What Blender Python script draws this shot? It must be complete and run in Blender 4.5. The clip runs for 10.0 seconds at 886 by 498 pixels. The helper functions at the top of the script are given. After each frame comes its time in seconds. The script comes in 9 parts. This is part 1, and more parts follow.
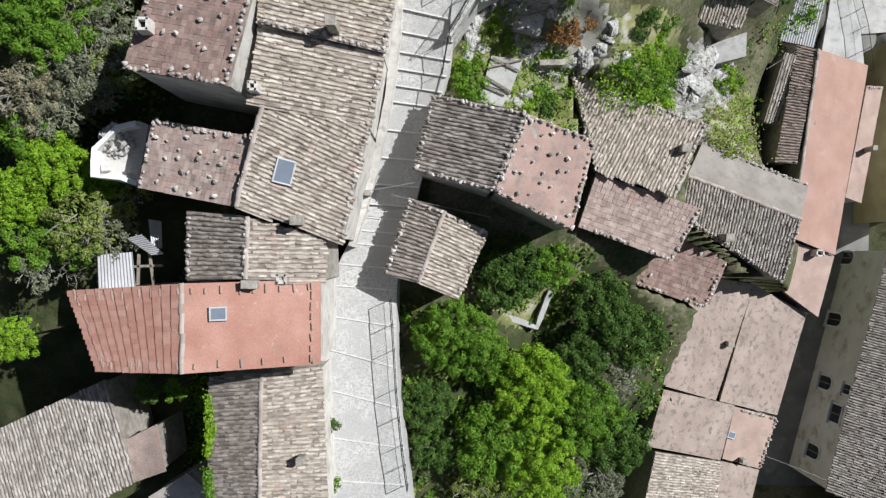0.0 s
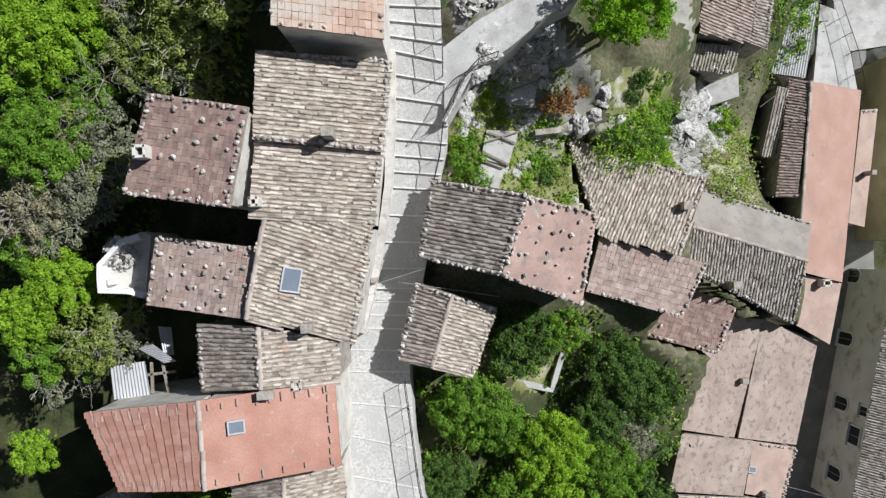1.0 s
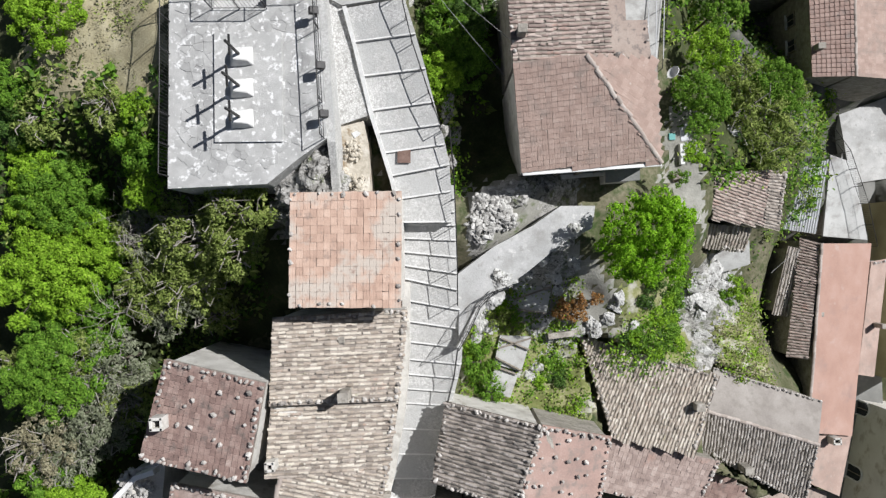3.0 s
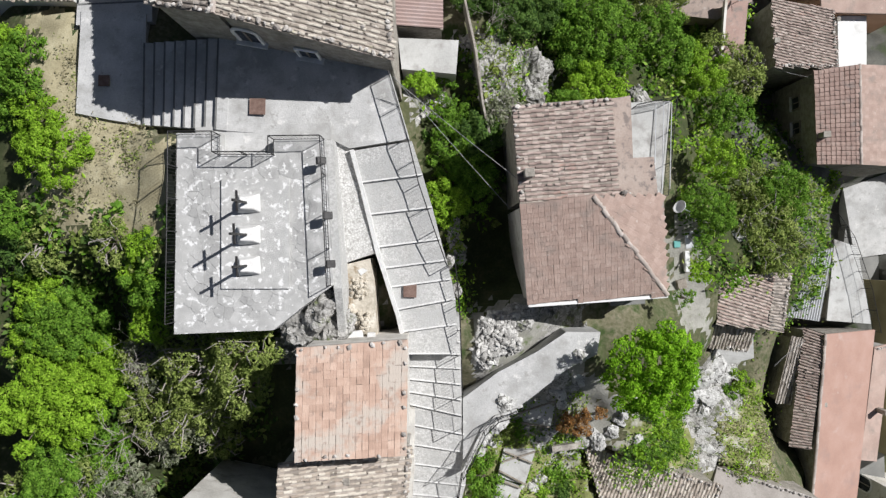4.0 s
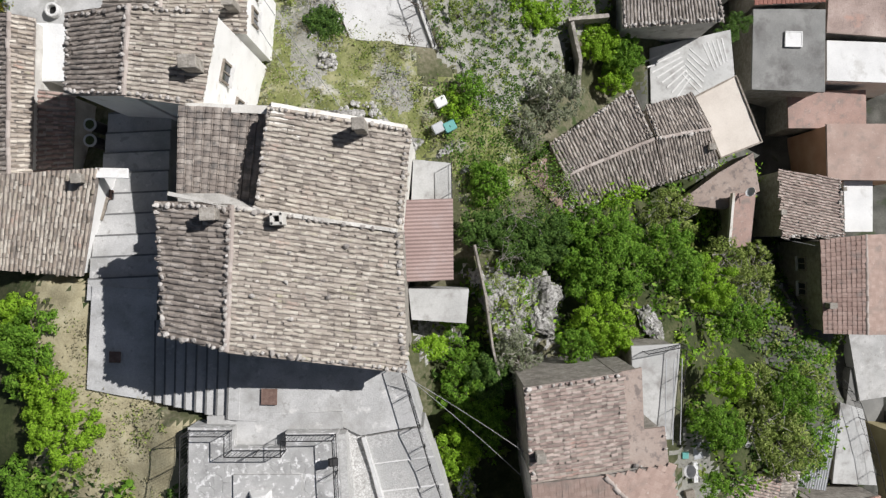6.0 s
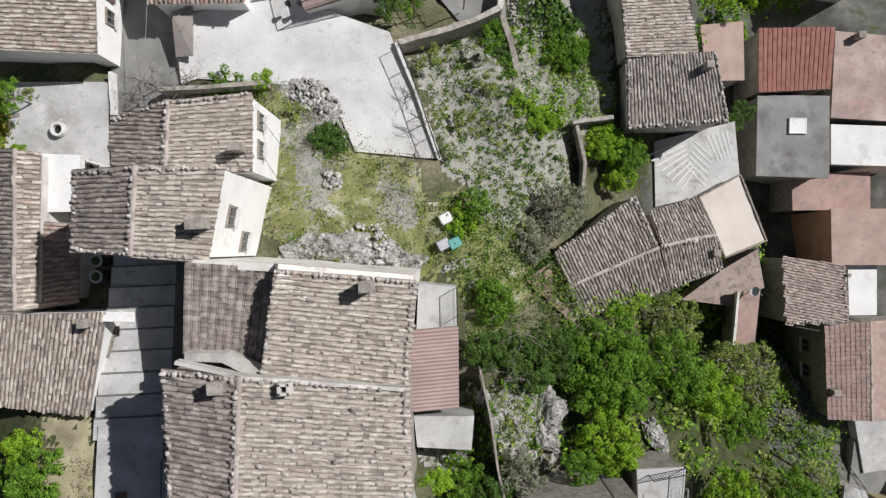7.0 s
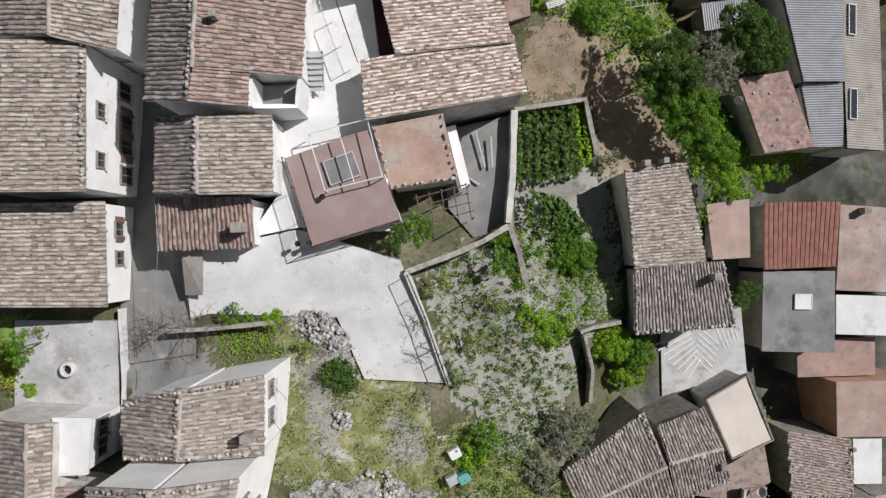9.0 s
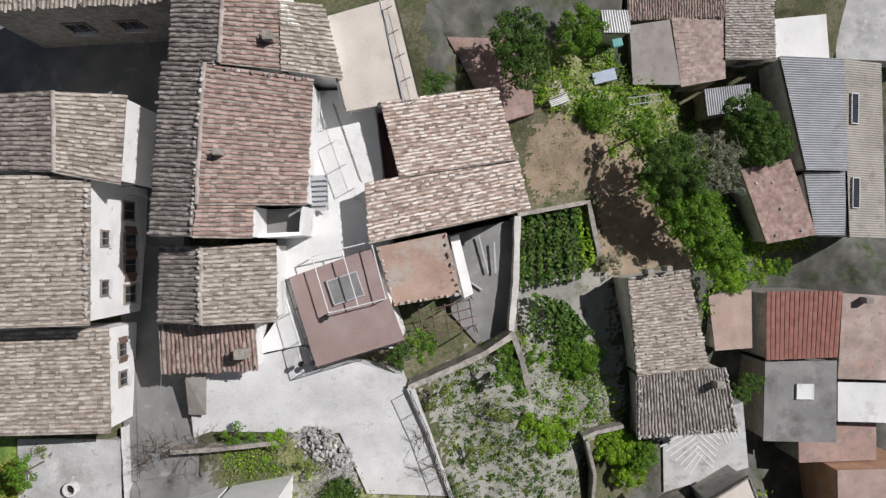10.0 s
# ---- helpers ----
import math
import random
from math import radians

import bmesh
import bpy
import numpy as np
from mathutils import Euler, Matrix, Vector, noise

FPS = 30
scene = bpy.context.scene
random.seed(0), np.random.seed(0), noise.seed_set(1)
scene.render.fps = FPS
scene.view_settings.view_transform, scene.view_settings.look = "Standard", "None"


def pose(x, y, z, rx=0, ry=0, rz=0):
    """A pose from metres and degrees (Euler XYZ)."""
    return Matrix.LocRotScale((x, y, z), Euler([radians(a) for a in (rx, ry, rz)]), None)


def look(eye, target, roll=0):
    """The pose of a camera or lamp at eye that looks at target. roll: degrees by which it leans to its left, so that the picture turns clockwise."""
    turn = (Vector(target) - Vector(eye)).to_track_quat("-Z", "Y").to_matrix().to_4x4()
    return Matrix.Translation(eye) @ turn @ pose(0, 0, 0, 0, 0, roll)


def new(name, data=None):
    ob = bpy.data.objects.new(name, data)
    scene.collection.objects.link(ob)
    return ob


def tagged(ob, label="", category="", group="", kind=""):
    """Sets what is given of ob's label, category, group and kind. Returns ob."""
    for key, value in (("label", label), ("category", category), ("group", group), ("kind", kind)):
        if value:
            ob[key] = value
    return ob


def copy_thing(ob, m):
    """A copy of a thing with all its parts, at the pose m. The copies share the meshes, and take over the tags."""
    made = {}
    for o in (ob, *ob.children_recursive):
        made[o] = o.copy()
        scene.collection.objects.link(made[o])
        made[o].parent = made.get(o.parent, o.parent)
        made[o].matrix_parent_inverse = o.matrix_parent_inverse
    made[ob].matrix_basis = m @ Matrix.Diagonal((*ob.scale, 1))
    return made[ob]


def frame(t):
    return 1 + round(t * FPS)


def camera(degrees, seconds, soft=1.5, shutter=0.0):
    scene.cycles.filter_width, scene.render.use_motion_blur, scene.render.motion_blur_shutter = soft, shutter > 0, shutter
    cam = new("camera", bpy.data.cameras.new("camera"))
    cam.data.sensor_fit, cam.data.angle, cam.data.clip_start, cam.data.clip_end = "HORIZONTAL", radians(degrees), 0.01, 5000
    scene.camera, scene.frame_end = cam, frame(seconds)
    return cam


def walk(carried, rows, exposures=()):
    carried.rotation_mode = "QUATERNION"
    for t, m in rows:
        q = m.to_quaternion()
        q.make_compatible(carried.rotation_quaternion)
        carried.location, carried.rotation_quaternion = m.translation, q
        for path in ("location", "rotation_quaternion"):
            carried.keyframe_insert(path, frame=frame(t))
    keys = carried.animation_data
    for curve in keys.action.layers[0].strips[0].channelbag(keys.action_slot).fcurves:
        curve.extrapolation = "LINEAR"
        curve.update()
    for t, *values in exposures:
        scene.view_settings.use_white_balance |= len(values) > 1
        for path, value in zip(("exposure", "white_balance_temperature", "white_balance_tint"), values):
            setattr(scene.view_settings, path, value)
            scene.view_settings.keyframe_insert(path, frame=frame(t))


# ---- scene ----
# the camera hangs level under a drone and looks straight down; it flies north along the stepped street
cam = camera(63.9, 10.0, 1.35)
ROWS = [
    (0.0, -0.00, -0.00, 30.00, 0.09, -0.06, 0.98),
    (0.2, -0.07, 0.71, 30.00, 0.04, -0.04, 0.01),
    (0.4, -0.12, 1.46, 30.00, 0.01, -0.03, -0.95),
    (0.5, -0.14, 1.84, 30.00, -0.01, -0.02, -1.42),
    (0.6, -0.16, 2.24, 30.01, -0.02, -0.01, -1.87),
    (0.8, -0.20, 3.09, 30.01, -0.04, -0.00, -2.67),
    (1.0, -0.23, 3.96, 30.01, -0.05, 0.01, -3.37),
    (1.2, -0.25, 4.88, 30.01, -0.04, 0.01, -3.56),
    (1.5, -0.27, 6.29, 30.01, -0.04, 0.01, -3.76),
    (2.0, -0.30, 8.79, 29.99, -0.01, 0.01, -3.63),
    (2.5, -0.30, 11.42, 29.99, 0.03, 0.02, -3.44),
    (4.0, -0.20, 19.77, 30.00, 0.02, 0.08, -2.80),
    (4.5, -0.21, 22.58, 30.01, 0.02, 0.05, -2.74),
    (5.0, -0.21, 25.39, 30.00, 0.01, 0.01, -2.74),
    (5.5, -0.19, 28.18, 29.99, -0.01, -0.03, -2.76),
    (7.0, -0.09, 36.69, 29.97, -0.03, 0.05, -2.80),
    (7.5, -0.06, 39.55, 29.98, -0.02, 0.06, -2.73),
    (8.0, -0.07, 42.44, 29.99, -0.01, 0.03, -2.79),
    (8.5, -0.06, 45.32, 30.01, -0.01, -0.03, -2.80),
    (9.0, -0.07, 48.20, 30.03, -0.02, -0.09, -2.78),
    (9.5, -0.04, 51.10, 30.04, -0.01, -0.12, -2.72),
    (10.0, -0.00, 54.00, 30.05, 0.00, -0.14, -2.54),
]
walk(cam, [(t, pose(x, y, z, a, b, c)) for t, x, y, z, a, b, c in ROWS],
     exposures=[(0.0, 0.22, 6400, 10.5), (2.0, 0.26, 6400, 10.8), (5.0, 0.18, 6560, 12), (7.0, -0.05, 6570, 13), (8.5, -0.17, 6540, 14), (10.0, -0.21, 6530, 14)])

# ---- daylight: clear sky, high sun from the east-north-east ----
SUN_AT = Vector((0.88, 0.44, 1.0)).normalized()
world = bpy.data.worlds.new("sky")
scene.world = world
world.use_nodes = True
sky = world.node_tree.nodes.new("ShaderNodeTexSky")
sky.sky_type, sky.sun_disc = "NISHITA", False
sky.sun_elevation = math.asin(SUN_AT.z)
sky.sun_rotation = math.atan2(SUN_AT.x, SUN_AT.y)
background = world.node_tree.nodes["Background"]
background.inputs["Strength"].default_value = 0.038
haze = world.node_tree.nodes.new("ShaderNodeHueSaturation")  # a milky rather than a deep blue sky
haze.inputs["Saturation"].default_value = 0.85
world.node_tree.links.new(sky.outputs[0], haze.inputs["Color"])
world.node_tree.links.new(haze.outputs[0], background.inputs["Color"])
sun = new("sun", bpy.data.lights.new("sun", "SUN"))
sun.data.energy, sun.data.angle, sun.data.color = 5.0, radians(0.53), (1.0, 1.0, 0.99)
sun.matrix_world = look(SUN_AT * 200, (0, 0, 0))

# ---- materials ----
def ramp_node(nt, stops):
    r = nt.nodes.new("ShaderNodeValToRGB")
    e = r.color_ramp.elements
    while len(e) < len(stops):
        e.new(0.5)
    for k, (p, c) in zip(e, stops):
        k.position, k.color = p, (*c, 1)
    return r


def material(name, stops, scale=3.0, rough=0.9, bump=0.2, fine=40.0, vary="", spots=None, metal=0.0, mix=0.5, cells=None):
    """Two scales of noise over a colour ramp; vary: 'object' or 'island' adds a shift from piece to piece;
    spots: (colour, scale, low, high) lays blotches such as lichen or moss over it;
    cells: (colour, scale, width) draws the joints or cracks between the stones of a rough surface."""
    m = bpy.data.materials.new(name)
    m.use_nodes = True
    nt = m.node_tree
    bsdf = nt.nodes["Principled BSDF"]
    bsdf.inputs["Roughness"].default_value, bsdf.inputs["Metallic"].default_value = rough, metal
    bsdf.inputs["Specular IOR Level"].default_value = 0.25
    place = nt.nodes.new("ShaderNodeNewGeometry")
    pos = place.outputs["Position"]
    n1, n2 = nt.nodes.new("ShaderNodeTexNoise"), nt.nodes.new("ShaderNodeTexNoise")
    n1.inputs["Scale"].default_value, n1.inputs["Detail"].default_value = scale, 5.0
    n2.inputs["Scale"].default_value, n2.inputs["Detail"].default_value = fine, 3.0
    nt.links.new(pos, n1.inputs["Vector"]), nt.links.new(pos, n2.inputs["Vector"])

    def calc(op, a, b):
        k = nt.nodes.new("ShaderNodeMath")
        k.operation = op
        for i, v in enumerate((a, b)):
            if isinstance(v, float):
                k.inputs[i].default_value = v
            else:
                nt.links.new(v, k.inputs[i])
        return k.outputs[0]

    value = calc("ADD", calc("MULTIPLY", n1.outputs["Fac"], 0.65), calc("MULTIPLY", n2.outputs["Fac"], 0.35))
    value = calc("ADD", calc("MULTIPLY", calc("SUBTRACT", value, 0.5), 1.7), 0.5)
    if vary:
        if vary == "object":
            source = nt.nodes.new("ShaderNodeObjectInfo").outputs["Random"]
        else:
            source = place.outputs["Random Per Island"]
        value = calc("ADD", calc("MULTIPLY", value, 1.0 - mix), calc("MULTIPLY", source, mix))
    ramp = ramp_node(nt, stops)
    nt.links.new(value, ramp.inputs["Fac"])
    colour = ramp.outputs["Color"]
    for c, sc, lo, hi in spots or ():
        n3 = nt.nodes.new("ShaderNodeTexNoise")
        n3.inputs["Scale"].default_value, n3.inputs["Detail"].default_value, n3.inputs["Roughness"].default_value = sc, 6.0, 0.65
        nt.links.new(pos, n3.inputs["Vector"])
        r3 = ramp_node(nt, [(lo, (0, 0, 0)), (hi, (1, 1, 1))])
        nt.links.new(n3.outputs["Fac"], r3.inputs["Fac"])
        mx = nt.nodes.new("ShaderNodeMix")
        mx.data_type = "RGBA"
        nt.links.new(r3.outputs["Color"], mx.inputs["Factor"])
        nt.links.new(colour, mx.inputs["A"])
        mx.inputs["B"].default_value = (*c, 1)
        colour = mx.outputs["Result"]
    if cells:
        joint = nt.nodes.new("ShaderNodeTexVoronoi")
        joint.feature = "DISTANCE_TO_EDGE"
        joint.inputs["Scale"].default_value = cells[1]
        bent = nt.nodes.new("ShaderNodeVectorMath")
        bent.operation = "MULTIPLY_ADD"
        bent.inputs[1].default_value = (0.35 / cells[1],) * 3
        nt.links.new(n1.outputs["Color"], bent.inputs[0])
        nt.links.new(pos, bent.inputs[2])
        nt.links.new(bent.outputs[0], joint.inputs["Vector"])
        r4 = ramp_node(nt, [(0.0, (1, 1, 1)), (cells[2], (0, 0, 0))])
        nt.links.new(joint.outputs["Distance"], r4.inputs["Fac"])
        mx = nt.nodes.new("ShaderNodeMix")
        mx.data_type = "RGBA"
        nt.links.new(r4.outputs["Color"], mx.inputs["Factor"])
        nt.links.new(colour, mx.inputs["A"])
        mx.inputs["B"].default_value = (*cells[0], 1)
        colour = mx.outputs["Result"]
    nt.links.new(colour, bsdf.inputs["Base Color"])
    if bump:
        b = nt.nodes.new("ShaderNodeBump")
        b.inputs["Strength"].default_value, b.inputs["Distance"].default_value = min(1.0, bump * 2), 0.03
        nt.links.new(value if not vary else n2.outputs["Fac"], b.inputs["Height"])
        nt.links.new(b.outputs["Normal"], bsdf.inputs["Normal"])
    return m


TILE = {  # dark to light stops, and lichen or dirt spots
    "tan": ([(0.14, (0.165, 0.14, 0.115)), (0.32, (0.345, 0.29, 0.24)), (0.6, (0.465, 0.41, 0.345)), (0.88, (0.62, 0.575, 0.50))], [((0.24, 0.215, 0.19), 3.4, 0.55, 0.66), ((0.48, 0.33, 0.265), 1.1, 0.6, 0.72), ((0.60, 0.575, 0.50), 7.0, 0.6, 0.68), ((0.46, 0.43, 0.29), 1.7, 0.62, 0.74)]),
    "pale": ([(0.14, (0.16, 0.14, 0.118)), (0.32, (0.335, 0.295, 0.25)), (0.6, (0.435, 0.395, 0.335)), (0.88, (0.56, 0.52, 0.45))], [((0.24, 0.215, 0.195), 3.0, 0.55, 0.66), ((0.46, 0.345, 0.29), 1.1, 0.6, 0.72), ((0.60, 0.57, 0.52), 7.0, 0.6, 0.68), ((0.45, 0.42, 0.29), 1.5, 0.6, 0.74)]),
    "ridge": ([(0.1, (0.25, 0.21, 0.185)), (0.5, (0.38, 0.325, 0.29)), (0.9, (0.50, 0.445, 0.405))], [((0.32, 0.28, 0.255), 2.0, 0.55, 0.7)]),
    "grey": ([(0.1, (0.15, 0.135, 0.12)), (0.4, (0.33, 0.295, 0.265)), (0.65, (0.46, 0.42, 0.385)), (0.9, (0.58, 0.545, 0.505))], [((0.20, 0.185, 0.17), 2.0, 0.52, 0.7)]),
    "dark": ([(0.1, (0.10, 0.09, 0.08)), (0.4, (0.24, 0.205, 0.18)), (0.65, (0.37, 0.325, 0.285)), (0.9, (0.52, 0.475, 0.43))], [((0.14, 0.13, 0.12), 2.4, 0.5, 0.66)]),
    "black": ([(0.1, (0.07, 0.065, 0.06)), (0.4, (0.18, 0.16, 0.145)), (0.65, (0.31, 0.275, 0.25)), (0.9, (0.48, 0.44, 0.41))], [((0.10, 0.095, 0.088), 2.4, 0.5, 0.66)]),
    "under": ([(0.1, (0.15, 0.13, 0.115)), (0.5, (0.29, 0.255, 0.22)), (0.9, (0.43, 0.38, 0.335))], []),
    "brown": ([(0.1, (0.168, 0.13, 0.117)), (0.4, (0.305, 0.234, 0.205)), (0.65, (0.41, 0.325, 0.288)), (0.9, (0.52, 0.44, 0.395))], [((0.241, 0.186, 0.167), 2.6, 0.54, 0.7), ((0.422, 0.27, 0.221), 0.9, 0.58, 0.74)]),
    "red": ([(0.1, (0.15, 0.105, 0.092)), (0.4, (0.265, 0.18, 0.155)), (0.65, (0.35, 0.25, 0.215)), (0.9, (0.47, 0.375, 0.33))], [((0.17, 0.14, 0.125), 1.9, 0.53, 0.7)]),
    "orange": ([(0.1, (0.29, 0.145, 0.11)), (0.4, (0.375, 0.195, 0.15)), (0.65, (0.43, 0.245, 0.195)), (0.9, (0.49, 0.32, 0.265))], [((0.30, 0.20, 0.165), 1.3, 0.58, 0.74), ((0.50, 0.36, 0.29), 2.4, 0.63, 0.7)]),
    "salmon": ([(0.1, (0.292, 0.18, 0.144)), (0.5, (0.361, 0.229, 0.184)), (0.9, (0.413, 0.286, 0.243))], [((0.284, 0.198, 0.171), 0.6, 0.55, 0.75), ((0.404, 0.308, 0.27), 1.1, 0.6, 0.75)]),
    "red2": ([(0.1, (0.20, 0.135, 0.115)), (0.4, (0.29, 0.205, 0.175)), (0.65, (0.345, 0.25, 0.215)), (0.9, (0.42, 0.325, 0.285))], [((0.23, 0.185, 0.165), 1.9, 0.53, 0.7)]),
    "umber": ([(0.1, (0.17, 0.115, 0.10)), (0.4, (0.32, 0.215, 0.182)), (0.65, (0.43, 0.30, 0.255)), (0.9, (0.55, 0.425, 0.365))], [((0.24, 0.185, 0.165), 2.6, 0.54, 0.7), ((0.43, 0.265, 0.215), 0.9, 0.56, 0.72)]),
    "mixed": ([(0.2, (0.34, 0.235, 0.19)), (0.4, (0.55, 0.41, 0.335)), (0.55, (0.68, 0.56, 0.48)), (0.8, (0.80, 0.73, 0.66))], [((0.42, 0.345, 0.29), 1.5, 0.58, 0.74)]),
    "warm": ([(0.1, (0.27, 0.185, 0.145)), (0.4, (0.40, 0.275, 0.215)), (0.65, (0.48, 0.345, 0.275)), (0.9, (0.57, 0.44, 0.365))], [((0.44, 0.385, 0.335), 0.55, 0.5, 0.6), ((0.28, 0.21, 0.175), 2.6, 0.58, 0.7)]),
    "concrete": ([(0.1, (0.15, 0.15, 0.145)), (0.5, (0.225, 0.225, 0.215)), (0.9, (0.31, 0.31, 0.295))], [((0.13, 0.125, 0.12), 0.8, 0.5, 0.7)]),
    "white": ([(0.1, (0.56, 0.56, 0.55)), (0.5, (0.68, 0.68, 0.665)), (0.9, (0.77, 0.77, 0.755))], [((0.50, 0.49, 0.465), 0.9, 0.56, 0.72)]),
    "cream": ([(0.1, (0.46, 0.41, 0.36)), (0.5, (0.56, 0.51, 0.45)), (0.9, (0.63, 0.58, 0.52))], [((0.44, 0.40, 0.36), 0.8, 0.55, 0.72)]),
    "pink": ([(0.1, (0.28, 0.20, 0.168)), (0.5, (0.375, 0.275, 0.232)), (0.9, (0.46, 0.355, 0.305))], [((0.28, 0.225, 0.195), 1.2, 0.5, 0.7), ((0.47, 0.39, 0.34), 5.0, 0.62, 0.7)]),
    "maroon": ([(0.1, (0.16, 0.08, 0.07)), (0.5, (0.22, 0.11, 0.10)), (0.9, (0.28, 0.15, 0.135))], []),
    "rust": ([(0.1, (0.19, 0.085, 0.065)), (0.5, (0.27, 0.125, 0.10)), (0.9, (0.34, 0.18, 0.145))], [((0.20, 0.12, 0.10), 1.3, 0.58, 0.74)]),
    "beige": ([(0.1, (0.27, 0.25, 0.22)), (0.5, (0.36, 0.335, 0.295)), (0.9, (0.44, 0.415, 0.375))], [((0.24, 0.22, 0.185), 1.1, 0.54, 0.7)]),
    "ash": ([(0.1, (0.19, 0.17, 0.155)), (0.5, (0.275, 0.25, 0.228)), (0.9, (0.35, 0.325, 0.30))], [((0.21, 0.19, 0.17), 1.5, 0.5, 0.7)]),
    "bare": ([(0.1, (0.33, 0.33, 0.32)), (0.5, (0.43, 0.43, 0.415)), (0.9, (0.52, 0.52, 0.505))], [((0.28, 0.27, 0.255), 1.2, 0.5, 0.68)]),
    "mauve": ([(0.1, (0.25, 0.18, 0.165)), (0.5, (0.31, 0.23, 0.21)), (0.9, (0.37, 0.285, 0.265))], [((0.33, 0.27, 0.26), 0.7, 0.55, 0.75)]),
    "faded": ([(0.1, (0.235, 0.172, 0.15)), (0.5, (0.344, 0.237, 0.202)), (0.9, (0.437, 0.331, 0.29))], [((0.227, 0.189, 0.167), 2.0, 0.5, 0.68), ((0.42, 0.361, 0.326), 3.5, 0.62, 0.72)]),
    "blotch": ([(0.1, (0.227, 0.178, 0.154)), (0.5, (0.323, 0.257, 0.22)), (0.9, (0.403, 0.339, 0.295))], [((0.193, 0.161, 0.145), 2.6, 0.52, 0.62), ((0.403, 0.357, 0.321), 1.6, 0.6, 0.75)]),
}
SHEET = {"beige": "beige", "maroon": "maroon", "orange": "orange", "orange2": "salmon", "red": "faded", "brown": "brown", "grey": "grey", "pink": "pink", "blotch": "blotch",
         "white": "white", "mauve": "mauve", "ash": "ash", "bare": "bare", "cream": "cream", "concrete": "concrete", "ash2": "bare", "terracotta": "warm"}
FLAT = ("dark", "rust", "red", "red2", "grey", "orange", "brown", "tan", "pink", "warm")
tile_one = {k: material("clay_" + k, s, 2.0, 0.92, 0.25, 45, "object", sp, mix=0.58) for k, (s, sp) in TILE.items()}
tile_many = {k: material("clay_run_" + k, s, 2.0, 0.92, 0.25, 45, "island", sp, mix=0.58) for k, (s, sp) in TILE.items()}
flat_one = {k: material("flat_" + k, s, 2.0, 0.9, 0.25, 45, "object", sp, mix=0.3) for k, (s, sp) in TILE.items() if k in FLAT}
flat_many = {k: material("flat_run_" + k, s, 2.0, 0.9, 0.25, 45, "island", sp, mix=0.3) for k, (s, sp) in TILE.items() if k in FLAT}
sheet_of = {k: material("sheet_" + k, s, 0.7, 0.85, 0.15, 14, "", sp) for k, (s, sp) in TILE.items()}
WALL = {
    "plaster": material("old_plaster", [(0.1, (0.33, 0.31, 0.28)), (0.5, (0.55, 0.53, 0.49)), (0.9, (0.70, 0.68, 0.64))], 1.2, 0.95, 0.3, 20, "", [((0.30, 0.27, 0.23), 1.7, 0.55, 0.72)]),
    "white": material("white_render", [(0.1, (0.66, 0.65, 0.625)), (0.5, (0.79, 0.785, 0.765)), (0.9, (0.85, 0.845, 0.83))], 0.9, 0.9, 0.12, 25, "", [((0.52, 0.49, 0.44), 1.2, 0.6, 0.75)]),
    "stone": material("rubble_wall", [(0.1, (0.16, 0.145, 0.125)), (0.45, (0.30, 0.275, 0.24)), (0.9, (0.46, 0.43, 0.385))], 3.5, 0.95, 0.5, 14, "", [((0.20, 0.185, 0.16), 1.1, 0.5, 0.7)]),
    "cream": material("cream_render", [(0.1, (0.56, 0.535, 0.48)), (0.5, (0.70, 0.68, 0.63)), (0.9, (0.79, 0.775, 0.735))], 0.7, 0.93, 0.15, 18, "", [((0.36, 0.31, 0.235), 0.8, 0.54, 0.72)]),
    "ochre": material("ochre_render", [(0.1, (0.26, 0.22, 0.12)), (0.5, (0.38, 0.33, 0.19)), (0.9, (0.48, 0.43, 0.27))], 0.7, 0.93, 0.15, 18),
    "orange": material("orange_render", [(0.1, (0.36, 0.20, 0.12)), (0.5, (0.47, 0.28, 0.18)), (0.9, (0.55, 0.36, 0.25))], 0.8, 0.93, 0.15, 18),
}
# green spots are moss; near-black spots and cell lines paint shadowed crevices
rock = material("limestone", [(0.1, (0.10, 0.095, 0.085)), (0.4, (0.27, 0.262, 0.245)), (0.65, (0.42, 0.41, 0.39)), (0.9, (0.58, 0.57, 0.545))], 2.4, 0.95, 0.9, 14, "", [((0.11, 0.13, 0.06), 1.5, 0.55, 0.64), ((0.08, 0.078, 0.07), 3.4, 0.54, 0.60)], cells=((0.13, 0.125, 0.115), 3.2, 0.05))
bank_rock = material("bleached_limestone", [(0.1, (0.17, 0.165, 0.155)), (0.4, (0.37, 0.365, 0.35)), (0.8, (0.62, 0.615, 0.595))], 2.6, 0.95, 0.8, 12, "", [((0.17, 0.18, 0.12), 1.6, 0.58, 0.66), ((0.15, 0.145, 0.135), 3.5, 0.56, 0.61)])
stone_loose = material("loose_stone", [(0.1, (0.20, 0.18, 0.165)), (0.5, (0.41, 0.38, 0.35)), (0.9, (0.60, 0.57, 0.535))], 3.0, 0.95, 0.4, 25, "object", mix=0.7)
stone_many = material("edge_stone", [(0.1, (0.20, 0.18, 0.165)), (0.5, (0.41, 0.38, 0.35)), (0.9, (0.60, 0.57, 0.535))], 3.0, 0.95, 0.4, 25, "island", mix=0.7)
earth = material("ground_earth", [(0.15, (0.045, 0.052, 0.025)), (0.4, (0.08, 0.085, 0.042)), (0.6, (0.15, 0.138, 0.09)), (0.85, (0.235, 0.215, 0.16))], 0.45, 0.97, 0.5, 6, "", [((0.042, 0.065, 0.02), 0.9, 0.5, 0.64)])
